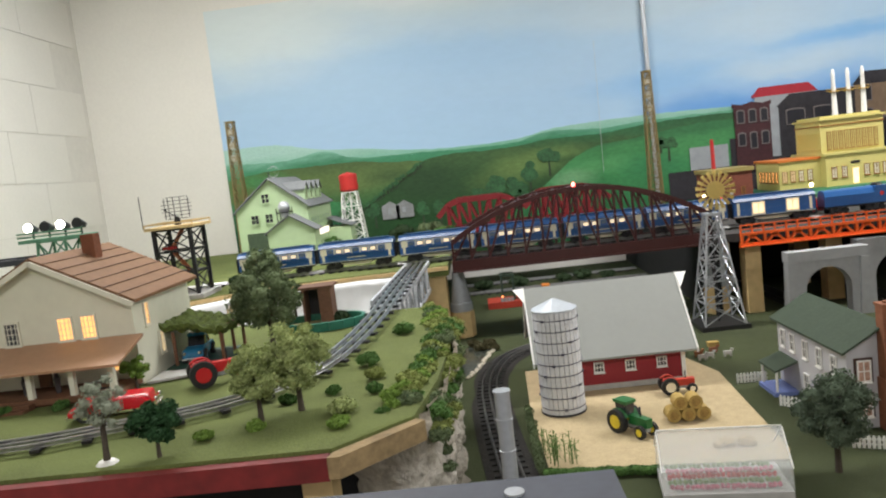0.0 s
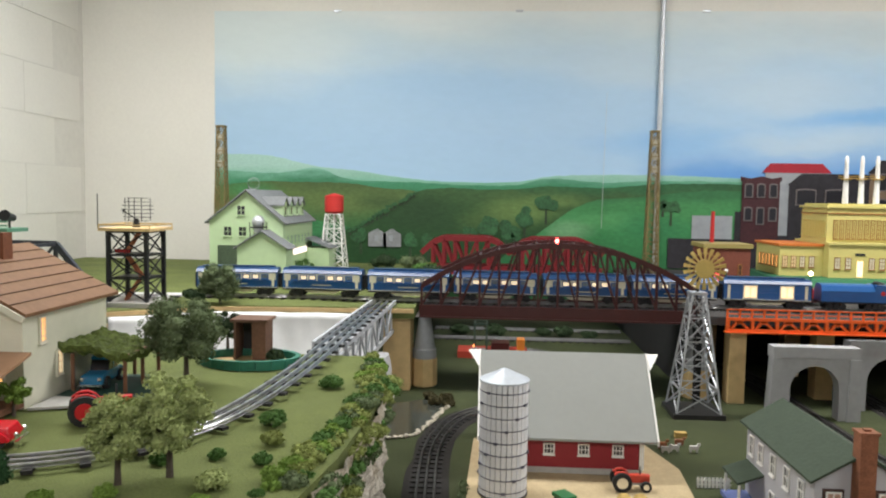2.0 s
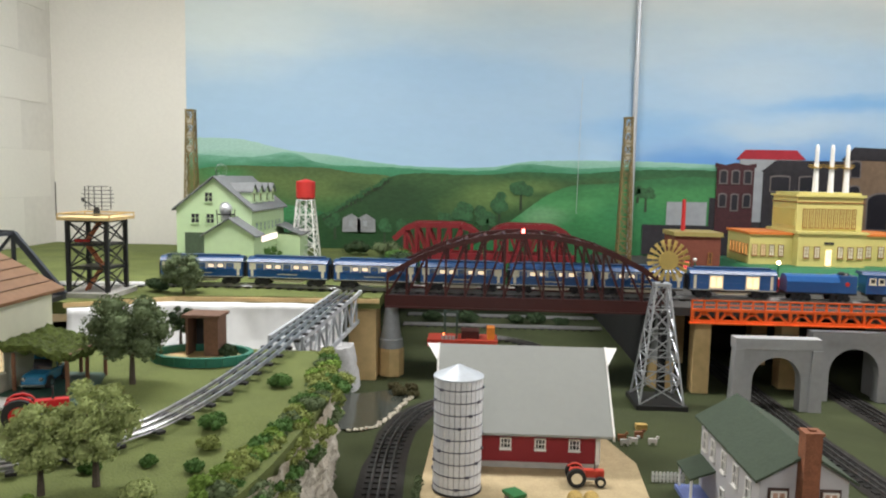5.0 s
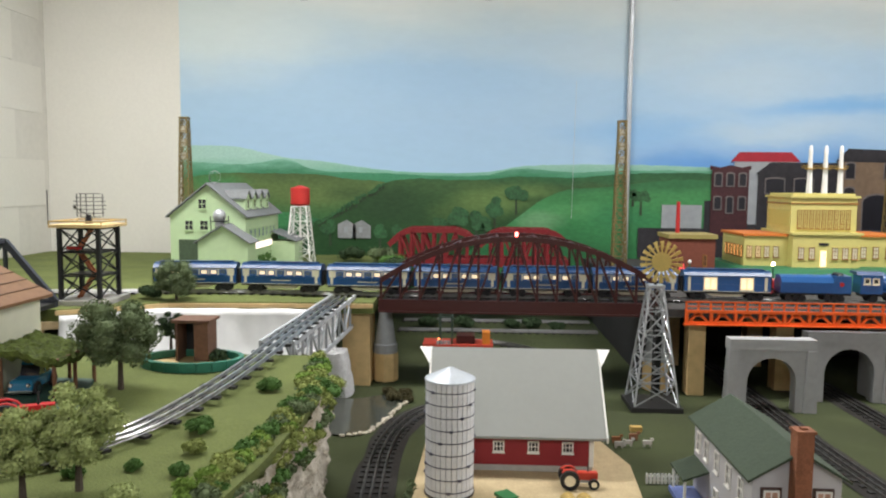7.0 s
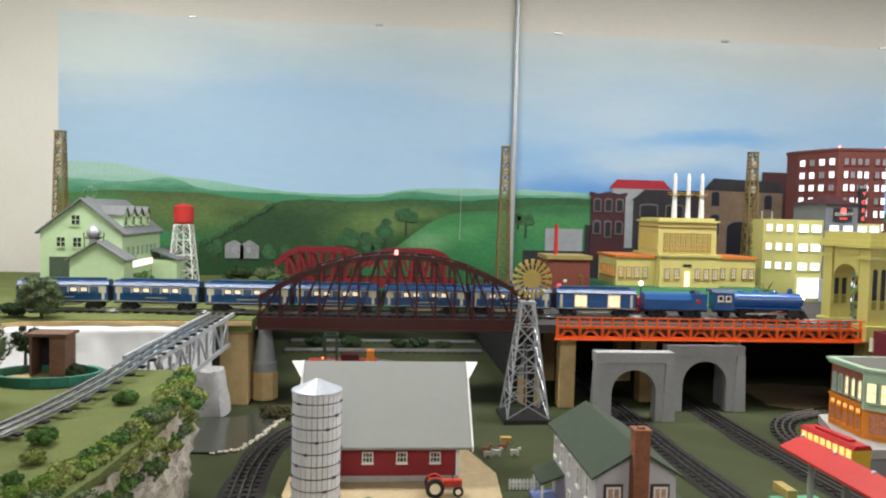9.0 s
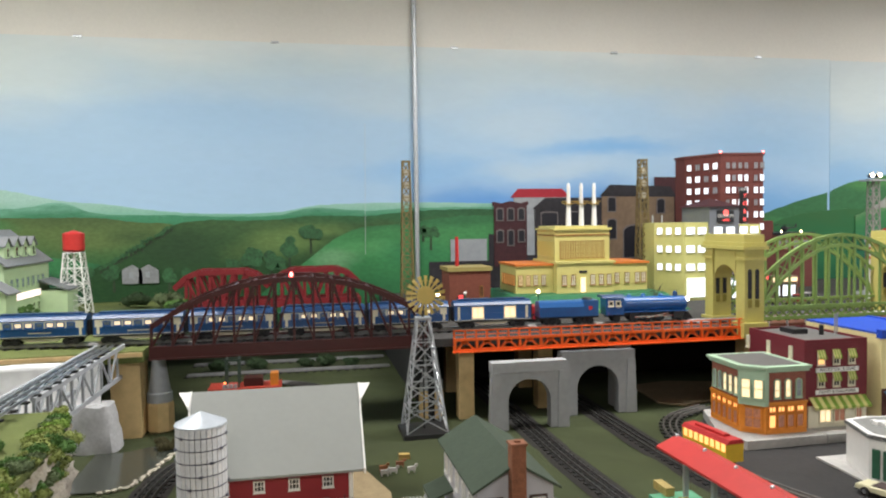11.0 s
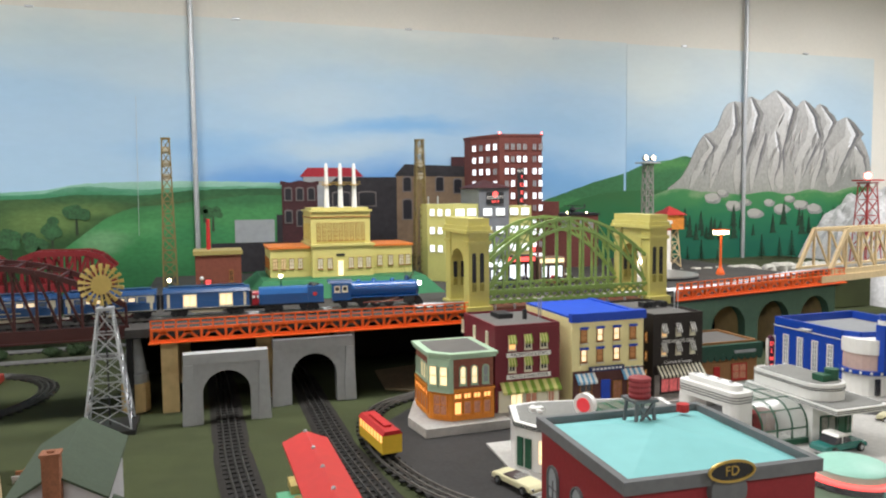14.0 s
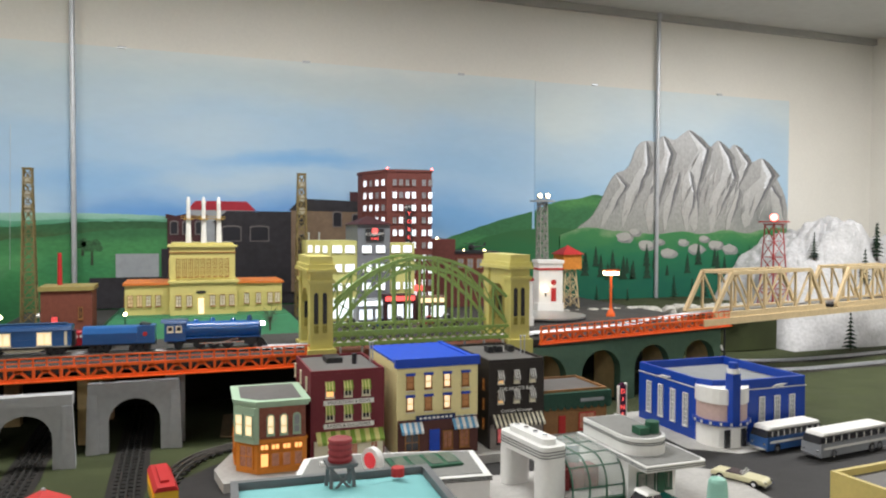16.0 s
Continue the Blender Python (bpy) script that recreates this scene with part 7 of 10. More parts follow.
# maroon store
ms = shop("maroon three-storey store with green-striped awnings", 1.742, 1.918, 1.858, 2.085, 0.218, mat("store_maroon", (0.155, 0.018, 0.028), 0.6, var=0.08, scale=40))
sg_w = mat("stripe_green", (0.20, 0.32, 0.04), 0.6, var=0.05)
sg_y = mat("stripe_yellow", (0.62, 0.58, 0.22), 0.6, var=0.05)
for z in (0.100, 0.155):
    for x in (0.045, 0.088, 0.131):
        window(ms, x, 0, z, 0.020, 0.030, 0, cream_trim, lit_warm if z > 0.12 and x < 0.06 else dark_glass, 2, 2)
        awning(ms, x - 0.011, x + 0.011, z + 0.036, 0.016, 0.008, sg_w, sg_y, 6)
for z in (0.082, 0.137):
    sp = part("sign_board", Geo().box(0.030, 0.150, -0.003, -0.0003, z, z + 0.011), white_paint, ms, "white sign board")
    text(sp, "MACINTOSH & SONS" if z > 0.1 else "PAINTS & WALLPAPER", 0.09, -0.0032, z + 0.0055, 0.0105, dark_metal, depth=0.0002)
awning(ms, 0.012, 0.172, 0.074, 0.020, 0.022, sg_w, sg_y, 14)
part("shopfront", Geo().box(0.008, 0.172, -0.003, -0.0003, 0.0, 0.054), cream_trim, ms, "cream shopfront")
for x in (0.055, 0.095, 0.15):
    window(ms, x, -0.003, 0.012, 0.034 if x < 0.12 else 0.02, 0.034, 0, cream_trim, lit_pale if x < 0.06 else mat("shop_inside", (0.16, 0.06, 0.05)), 2, 1)
for k in range(3):
    window(ms, 0, 0.05 + k * 0.09, 0.165, 0.014, 0.032, -90, cream_trim, cream_trim, 1, 2)
part("roof_hatch", Geo().box(0.06, 0.10, 0.12, 0.18, 0.2126, 0.225), dark_metal, ms)
part("roof_vent", Geo().cyl((0.125, 0.10, 0.2126), (0.125, 0.10, 0.238), 0.006, n=10), dark_metal, ms)
# yellow pharmacy
py = mat("pharmacy_yellow", (0.80, 0.71, 0.36), 0.55, var=0.05, scale=30)
pblue = mat("royal_blue", (0.01, 0.06, 0.45), 0.5, var=0.08)
ph = shop("yellow brick pharmacy with royal blue cornice and lit windows", 1.945, 2.152, 1.842, 2.12, 0.224, py)
WP = 2.152 - 1.945
part("blue_cornice", Geo().box(-0.004, WP + 0.004, -0.007, 0.012, 0.2162, 0.238), pblue, ph, "royal blue cornice")
part("blue_cornice", Geo().box(WP - 0.010, WP + 0.003, 0.0122, 0.277, 0.2242, 0.232), pblue, ph)
part("blue_roof", Geo().box(0.0, WP - 0.0102, 0.0122, 0.277, 0.2242, 0.229), pblue, ph, "royal blue roof")
for z in (0.112, 0.164):
    for k, x in enumerate((0.032, 0.078, 0.126, 0.174)):
        window(ph, x, 0, z, 0.019, 0.034, 0, brown_trim, lit_pale if k < 3 and (k + (z > 0.12)) % 3 != 1 else mat("pane_amber", (0.35, 0.16, 0.06), 0.3, var=0.5, scale=60, emit=0.3), 1, 2)
        part("window_hood", Geo().box(x - 0.012, x + 0.012, -0.006, -0.0035, z + 0.033, z + 0.039), pblue, ph)
        part("window_sill", Geo().box(x - 0.011, x + 0.011, -0.006, -0.0035, z - 0.005, z - 0.0022), cream_trim, ph)
part("shopfront", Geo().box(0.001, WP - 0.001, -0.004, -0.0003, 0.0, 0.090), mat("shop_brown", (0.09, 0.03, 0.025), 0.6, var=0.15), ph, "dark brown shopfront")
sp = part("sign_board", Geo().box(0.045, 0.145, -0.010, -0.0042, 0.088, 0.100), mat("sign_navy", (0.01, 0.03, 0.12), 0.5), ph, "navy sign board")
for k in range(8):
    part("lettering_bar", Geo().box(0.053 + k * 0.011, 0.060 + k * 0.011, -0.0106, -0.0101, 0.0915, 0.0965), white_paint, sp)
awning(ph, 0.006, 0.062, 0.087, 0.022, 0.020, white_paint, mat("awning_blue", (0.15, 0.38, 0.6), 0.6), 8)
awning(ph, 0.138, 0.202, 0.090, 0.022, 0.020, white_paint, mat("awning_blue", (0.15, 0.38, 0.6)), 8)
part("door", Geo().box(0.080, 0.106, -0.0062, -0.0042, 0.001, 0.064), pblue, ph, "royal blue door")
for x in (0.036, 0.127, 0.170):
    window(ph, x, -0.004, 0.014, 0.036 if x < 0.05 else 0.026, 0.045, 0, brown_trim, mat("shop_dim", (0.22, 0.09, 0.05), 0.3, var=0.7, scale=70, emit=0.25) if x > 0.1 else dark_glass, 2, 2)
for k in range(3):
    window(ph, WP, 0.05 + k * 0.06, 0.15, 0.014, 0.03, 90, brown_trim, dark_glass, 1, 2)
# black bar building
dk = mat("bar_black", (0.022, 0.017, 0.015), 0.6, var=0.2, scale=40)
db = shop("black three-storey bar building with striped awnings", 2.182, 2.335, 1.842, 2.10, 0.222, dk)
for z in (0.112, 0.162):
    for x in (0.032, 0.076, 0.120):
        window(db, x, 0, z, 0.016, 0.024, 0, cream_trim, lit_warm if x < 0.05 else cream_trim, 2, 2)
        awning(db, x - 0.010, x + 0.010, z + 0.032, 0.018, 0.010, white_paint, dk, 7)
text(db, "THE HEAD'S BAR", 0.0765, -0.001, 0.147, 0.0130, white_paint)
text(db, "Cocktails & Lounge", 0.0765, -0.001, 0.092, 0.011, white_paint)
awning(db, 0.006, 0.147, 0.083, 0.022, 0.022, cream_trim, dk, 24)
part("shopfront", Geo().box(0.004, 0.149, -0.003, -0.0003, 0.0, 0.060), mat("bar_front", (0.25, 0.22, 0.20), 0.6, var=0.2), db)
window(db, 0.06, -0.003, 0.012, 0.08, 0.04, 0, dk, mat("neon_pink", (0.6, 0.12, 0.12), 0.3, var=0.6, scale=60, emit=0.35), 3, 1)
for x in (0.05, 0.075, 0.11):
    part("roof_vent", Geo().box(x, x + 0.016, 0.12, 0.15, 0.2196, 0.234), dark_metal, db)
for k in range(3):
    window(db, 0, 0.03, 0.045 + k * 0.05, 0.010, 0.026, -90, brown_trim, lit_warm, 1, 2)
for s, xs in ((ms, (0.165, 0.172)), (db, (0.135, 0.146))):
    for x in xs:
        part("vent_pipe", Geo().cyl((x, 0.10, 0.21), (x, 0.10, 0.262), 0.0018, n=8).ball((x, 0.10, 0.263), 0.003, 8, 5), galv, s)
# low diner
dn = shop("low diner with dark green scalloped roof edge", 2.345, 2.535, 1.865, 2.03, 0.128, mat("diner_tan", (0.26, 0.13, 0.05), 0.7, var=0.2, scale=50))
part("fascia", Geo().box(-0.006, 0.196, -0.016, -0.0003, 0.088, 0.122), mat("diner_green", (0.015, 0.06, 0.04), 0.6, var=0.15), dn)
for k in range(10):
    part("scallop", Geo().cyl((0.004 + k * 0.0202, -0.0165, 0.088), (0.004 + k * 0.0202, -0.014, 0.088), 0.0095, n=12), mat("diner_green", (0.015, 0.06, 0.04)), dn)
part("sign_board", Geo().box(0.10, 0.17, -0.019, -0.0165, 0.098, 0.106), p_grey, dn)
window(dn, 0.13, 0, 0.02, 0.05, 0.045, 0, red_paint, mat("shop_inside", (0.16, 0.06, 0.05)), 2, 2)
part("door", Geo().box(0.045, 0.065, -0.003, -0.0003, 0, 0.06), red_paint, dn, "red door")
part("sill", Geo().box(0, 0.19, -0.004, -0.0003, 0, 0.014), concrete, dn)
# upright neon sign
ns = thing("neon_sign", "tall white and purple neon sign", "sign", 2.585, 1.868, G + 0.0095)
part("panel", Geo().slab_xz([(-0.010, 0.02), (0.010, 0.02), (0.010, 0.145), (0, 0.152), (-0.010, 0.142)], -0.004, 0.004), mat("sign_purple", (0.08, 0.012, 0.05), 0.5), ns)
part("edge", Geo().beam((0.0115, 0, 0.0), (0.0115, 0, 0.150), 0.003, 0.009).beam((-0.0115, 0, 0.0), (-0.0115, 0, 0.143), 0.003, 0.009), white_paint, ns)
for k, c in enumerate("DINER"):
    text(ns, c, 0, -0.0045, 0.128 - k * 0.0215, 0.017, lamp_red)


# small white station beside the towered bridge
ws = thing("white_station", "small white station with red band and glowing lamp", "building", 2.835, 2.855, U, -12)
part("wall_shell", Geo().box(0, 0.10, 0, 0.09, 0.0, 0.205), white_paint, ws)
part("plinth", Geo().box(-0.004, 0.104, -0.004, 0.094, 0.0, 0.042), white_paint, ws)
part("red_band", Geo().box(-0.003, 0.103, -0.003, 0.093, 0.178, 0.186), red_paint, ws, "red painted band")
part("parapet", Geo().box(-0.005, 0.105, -0.005, 0.095, 0.2052, 0.218), white_paint, ws)
part("red_emblem", Geo().box(0.052, 0.072, -0.003, -0.0003, 0.050, 0.105), red_paint, ws)
part("red_emblem", Geo().cyl((0.062, -0.003, 0.128), (0.062, -0.0003, 0.128), 0.011, n=18), red_paint, ws)
part("wall_lamp", Geo().ball((0.026, -0.012, 0.100), 0.009, 10, 6), bulb_warm, ws, "glowing wall lamp")
part("lamp_bracket", Geo().cyl((0.026, -0.012, 0.072), (0.026, -0.012, 0.092), 0.003, n=8).cyl((0.026, -0.012, 0.074), (0.026, 0, 0.074), 0.002, n=6), dark_metal, ws)


# ---- filling station, fire station, bus depot ----
white_tile = mat("enamel_white", (0.74, 0.74, 0.72), 0.35, var=0.04, scale=25)
stripe_dark = mat("stripe_dark", (0.06, 0.07, 0.07), 0.5)
green_trim = mat("green_trim", (0.02, 0.09, 0.05), 0.5, var=0.1)
solid("forecourt", Geo().prism([(1.64, 1.40), (2.62, 1.28), (2.66, 1.56), (2.50, 1.70), (1.66, 1.71)], G + 0.0045, G + 0.0085), concrete, "pale grey concrete forecourt", "pavement", "structure")


def stripes(parent, pts, zs, closed=True):
    """Thin dark lines round a wall."""
    n = len(pts)
    for z in zs:
        g = Geo()
        for i in range(n if closed else n - 1):
            a, b = pts[i], pts[(i + 1) % n]
            g.beam((*a, z), (*b, z), 0.0012, 0.0016)
        part("stripe_line", g, stripe_dark, parent)


def rounded(x0, x1, y0, y1, r, corners="1111", n=6):
    """A plan outline with chosen corners rounded, anticlockwise from the lower left."""
    out = []
    for k, (cx, cy, a0) in enumerate(((x0, y0, 180), (x1, y0, 270), (x1, y1, 0), (x0, y1, 90))):
        if corners[k] == "1":
            ox, oy = cx + (r if k in (0, 3) else -r), cy + (r if k < 2 else -r)
            out += [(ox + r * math.cos(radians(a0 + 90 * i / n)), oy + r * math.sin(radians(a0 + 90 * i / n))) for i in range(n + 1)]
        else:
            out.append((cx, cy))
    return out


gs = thing("filling_station", "white streamlined filling station with rounded roof storey", "filling station", 0, 0, G + 0.0087)
low = rounded(2.335, 2.465, 1.462, 1.66, 0.025, "0100")
part("main_block", Geo().prism(low, 0, 0.082), white_tile, gs)
eave = rounded(2.33, 2.478, 1.392, 1.665, 0.012, "0100")
part("eave_slab", Geo().prism(eave, 0.0822, 0.094), white_tile, gs)
part("eave_roof", Geo().prism(rounded(2.336, 2.471, 1.400, 1.66, 0.012, "0100"), 0.0942, 0.0955), mat("roof_felt", (0.20, 0.20, 0.19), 0.9, var=0.1), gs)
stripes(gs, eave, (0.086, 0.090))
top = rounded(2.335, 2.436, 1.445, 1.645, 0.048, "1100", 8)
part("roof_storey", Geo().prism(top, 0.0957, 0.132), white_tile, gs)
part("storey_roof", Geo().prism([(x + (2.385 - x) * 0.08, y + (1.56 - y) * 0.08) for x, y in top], 0.1322, 0.1335), mat("roof_felt", (0.20, 0.20, 0.19)), gs)
stripes(gs, [(x + (2.385 - x) * -0.008, y + (1.56 - y) * -0.008) for x, y in top], (0.119, 0.123))
window(gs, 2.378, 1.462, 0.012, 0.046, 0.048, 0, green_trim, mat("office_glass", (0.25, 0.25, 0.23), 0.2, var=0.4, scale=40), 2, 1)
part("office_door", Geo().box(2.405, 2.424, 1.4595, 1.4618, 0.002, 0.062), green_trim, gs, "green glazed door")
window(gs, 2.434, 1.462, 0.018, 0.016, 0.042, 0, green_trim, mat("office_glass", (0.25, 0.25, 0.23)), 3, 1)
tk = part("roof_tank", Geo().cyl((2.408, 1.485, 0.1337), (2.408, 1.485, 0.158), 0.015, n=16), green_trim, gs, "green roof unit")
part("roof_unit", Geo().box(2.368, 2.392, 1.47, 1.50, 0.1337, 0.148), green_trim, tk)
# arched white pylon
pyl = thing("entrance_pylon", "white rounded entrance pylon with dark stripes", "pylon", 2.172, 1.60, G + 0.0087, 8)
part("near_leg", Geo().prism(rounded(-0.030, 0.034, -0.10, -0.055, 0.018), 0, 0.0848), white_tile, pyl)
part("far_leg", Geo().prism(rounded(-0.030, 0.034, 0.035, 0.075, 0.015), 0, 0.0848), white_tile, pyl)
body = rounded(-0.030, 0.034, -0.10, 0.075, 0.018)
part("lintel", Geo().prism(body, 0.085, 0.118), white_tile, pyl)
stripes(pyl, [(x * 1.02, y * 1.01) for x, y in body], (0.096, 0.102, 0.108))
part("crest", Geo().prism(rounded(-0.016, 0.020, -0.085, 0.060, 0.015), 0.1182, 0.130), white_tile, pyl)
for k in range(4):
    part("crest_lamp", Geo().cyl((0.002, -0.06 + k * 0.035, 0.1302), (0.002, -0.06 + k * 0.035, 0.134), 0.006, n=10), chrome, pyl)
# curved glass canopy
gc = thing("glass_canopy", "curved glass canopy with dark green ribs", "canopy", 0, 0, G + 0.0087)
arc = [(1.475, 0.012)] + [(1.53 - 0.055 * math.cos(radians(a)), 0.035 + 0.055 * math.sin(radians(a))) for a in range(0, 91, 15)] + [(1.66, 0.09)]
for (ya, za), (yb, zb) in zip(arc, arc[1:]):
    part("glass_pane", Geo().slab_yz([(ya, za), (yb, zb), (yb - 0.001, zb + 0.001), (ya - 0.001, za + 0.001)], 2.212, 2.333), glass("canopy_glass", (0.75, 0.85, 0.8), 0.16, 0.06), gc)
for x in (2.212, 2.252, 2.292, 2.333):
    g = Geo()
    for (ya, za), (yb, zb) in zip(arc, arc[1:]):
        g.beam((x, ya, za), (x, yb, zb), 0.003, 0.003)
    part("rib", g, green_trim, gc)
for ya, za in (arc[1], arc[4], arc[7], (1.60, 0.09)):
    part("purlin", Geo().beam((2.21, ya, za), (2.335, ya, za), 0.0028), green_trim, gc)
part("sill", Geo().box(2.212, 2.334, 1.470, 1.480, 0, 0.0118), green_trim, gc)
for k in range(3):
    solid("display_case", Geo().box(2.225 + k * 0.036, 2.252 + k * 0.036, 1.56, 1.60, G + 0.009, G + 0.055), mat("display_red", (0.22, 0.03, 0.03), 0.5, var=0.4, scale=60), "dark red pump stand under the canopy", "fuel pump", group="fuel pumps")
# second white building with round sign
wb = thing("service_garage", "low white garage with curved corner and green doors", "garage", 0, 0, G + 0.0087)
out = [(1.665, 1.56), (1.69, 1.51), (1.72, 1.487), (2.02, 1.455), (2.045, 1.61), (1.90, 1.645), (1.76, 1.675), (1.70, 1.665)]
part("wall_block", Geo().prism(out, 0, 0.083), white_tile, wb)
part("roof_band", Geo().prism([(x + (x - 1.85) * 0.015, y + (y - 1.57) * 0.03) for x, y in out], 0.0832, 0.094), white_tile, wb)
part("roof_sheet", Geo().prism([(x + (1.85 - x) * 0.06, y + (1.57 - y) * 0.10) for x, y in out], 0.0942, 0.0955), mat("roof_felt", (0.20, 0.20, 0.19)), wb)
stripes(wb, [(x + (x - 1.85) * 0.018, y + (y - 1.57) * 0.036) for x, y in out], (0.086, 0.089, 0.092))
part("skylight", Geo().box(1.85, 1.99, 1.52, 1.60, 0.0957, 0.1005), green_trim, wb, "green-framed skylight")
for k in range(4):
    part("skylight_bar", Geo().box(1.86 + k * 0.034, 1.885 + k * 0.034, 1.53, 1.592, 0.1007, 0.1015), mat("skylight_glass", (0.10, 0.14, 0.12), 0.2, var=0.2), wb)
# Glow is added in the pane's material; no lit room lies behind it.
part("display_window", Geo().beam((1.7145, 1.4895, 0.042), (1.6935, 1.506, 0.042), 0.004, 0.045), lit_pale, wb, "display window with an added pale glow")
for k in range(2):
    part("green_door", Geo().beam((1.667 + 0.009 * k, 1.553 - 0.019 * k, 0.035), (1.6735 + 0.009 * k, 1.540 - 0.019 * k, 0.035), 0.004, 0.06), green_trim, wb)
part("side_window", Geo().box(1.745, 1.80, 1.4755, 1.4835, 0.02, 0.06), dark_glass, wb)
rs = part("round_sign", Geo().cyl((1.800, 1.520, 0.125), (1.811, 1.526, 0.125), 0.024, n=24), white_tile, wb, "round white and red roof sign")
part("sign_face", Geo().cyl((1.7975, 1.5186, 0.125), (1.7998, 1.5199, 0.125), 0.015, n=20), mat("sign_red", (0.6, 0.04, 0.05), 0.4, emit=0.5), rs)
part("sign_foot", Geo().box(1.792, 1.820, 1.515, 1.531, 0.0957, 0.103), white_tile, rs)
part("roof_emblem", Geo().box(1.72, 1.75, 1.60, 1.615, 0.0957, 0.103).box(1.73, 1.74, 1.585, 1.63, 0.0957, 0.101), white_tile, wb)

# fire station with turquoise roof
fs = thing("fire_station", "red brick fire station with turquoise roof and grey parapet", "fire station", 1.515, 0.905, G, -3)
FW, FD, FH = 0.255, 0.245, 0.240
fire_red = mat("fire_brick", (0.23, 0.02, 0.025), 0.6, var=0.1, scale=50, bump=0.2)
part("brick_body", Geo().box(0, FW, 0, FD, 0, FH - 0.012), fire_red, fs)
par = mat("parapet_grey", (0.13, 0.135, 0.14), 0.6, var=0.12, scale=25)
for a in ((-0.006, FW + 0.006, -0.006, 0.004), (-0.006, FW + 0.006, FD - 0.004, FD + 0.006), (-0.006, 0.004, 0.0042, FD - 0.0042), (FW - 0.004, FW + 0.006, 0.0042, FD - 0.0042)):
    part("parapet", Geo().box(*a, FH - 0.0118, FH + 0.004), par, fs)
part("turquoise_roof", Geo().add([(0.0045, 0.0045, FH - 0.006), (FW - 0.0045, 0.0045, FH - 0.006), (FW - 0.0045, FD - 0.0045, FH - 0.006), (0.0045, FD - 0.0045, FH - 0.006), (FW / 2, FD * 0.62, FH + 0.012)], [(0, 1, 4), (1, 2, 4), (2, 3, 4), (3, 0, 4), (3, 2, 1, 0)]), mat("turquoise", (0.20, 0.52, 0.53), 0.55, var=0.04, scale=10), fs, "turquoise sheet roof")
for k in range(3):
    for z, hh in ((0.125, 0.045), (0.03, 0.045)):
        window(fs, 0, 0.045 + k * 0.078, z, 0.036, hh, -90, par, p_grey if k else dark_glass, 2, 3, proud=0.004, arch=True)
for k in range(4):
    window(fs, 0.04 + k * 0.06, 0, 0.125, 0.036, 0.042, 0, par, lit_warm if k < 2 else p_grey, 2, 2, proud=0.004, arch=True)
part("emblem_arch", Geo().cyl((FW / 2, -0.010, FH - 0.020), (FW / 2, 0.004, FH - 0.020), 0.024, n=28), par, fs)
pl = part("emblem", Geo().slab_xz([(FW / 2 + 0.030 * math.cos(a * 0.262), FH + 0.006 + 0.012 * math.sin(a * 0.262)) for a in range(24)], -0.0135, -0.0102), dark_metal, fs, "oval gold-rimmed badge")
text(pl, "FD", FW / 2, -0.014, FH + 0.006, 0.016, mat("gold", (0.6, 0.42, 0.12), 0.3, 0.8))
g = Geo()
for a in range(24):
    g.beam((FW / 2 + 0.030 * math.cos(a * 0.2618), -0.014, FH + 0.006 + 0.012 * math.sin(a * 0.2618)), (FW / 2 + 0.030 * math.cos((a + 1) * 0.2618), -0.014, FH + 0.006 + 0.012 * math.sin((a + 1) * 0.2618)), 0.002, 0.003)
part("badge_rim", g, mat("gold", (0.6, 0.42, 0.12)), pl)
wt = thing("roof_water_tank", "small red ribbed water tank on a grey timber stand", "water tank", 1.655, 1.095, G + FH - 0.004)
for a in (-0.013, 0.013):
    for b in (-0.013, 0.013):
        part("leg", Geo().beam((a * 1.2, b * 1.2, 0), (a, b, 0.036), 0.004), par, wt)
part("platform", Geo().box(-0.019, 0.019, -0.019, 0.019, 0.036, 0.040), par, wt)
part("cross_brace", Geo().beam((-0.015, -0.016, 0.002), (0.014, -0.015, 0.035), 0.003).beam((0.015, -0.016, 0.002), (-0.014, -0.015, 0.035), 0.003), par, wt)
part("tank", Geo().lathe((0, 0, 0.0402), [(0.015, 0), (0.016, 0.004), (0.0145, 0.007), (0.016, 0.011), (0.0145, 0.015), (0.016, 0.019), (0.0145, 0.023), (0.016, 0.026), (0.015, 0.029), (0.002, 0.032)], 20), mat("tank_maroon", (0.28, 0.03, 0.035), 0.6, var=0.12), wt)
solid("roof_vent", Geo().cyl((1.735, 1.105, G + FH + 0.0045), (1.735, 1.105, G + FH + 0.016), 0.009, n=12), red_paint, "small red roof vent", "vent")
# mint diner with chrome bands at the corner
md = thing("round_diner", "round mint green diner with chrome bands and neon pylon", "diner", 2.13, 1.17, G + 0.0087)
part("drum", Geo().cyl((0, 0, 0), (0, 0, 0.055), 0.075, n=36), mint, md, smooth=True)
part("chrome_band", Geo().cyl((0, 0, 0.0552), (0, 0, 0.066), 0.08, n=36), chrome, md, smooth=True)
part("neon_band", Geo().cyl((0, 0, 0.0662), (0, 0, 0.069), 0.076, n=36), lamp_red, md)
part("roof_drum", Geo().lathe((0, 0, 0.0692), [(0.062, 0), (0.062, 0.012), (0.055, 0.017), (0.002, 0.020)], 32), mat("mint_roof", (0.30, 0.58, 0.48), 0.5, var=0.05), md, smooth=True)
mint_roof = mat("mint_roof", (0.30, 0.58, 0.48))
pyb = part("sign_pylon", Geo().slab_xz([(0.032, 0), (0.088, 0), (0.072, 0.10), (0.071, 0.176), (0.041, 0.176), (0.040, 0.10)], -0.165, -0.140), mint_roof, md, "mint sign pylon with red neon bars")
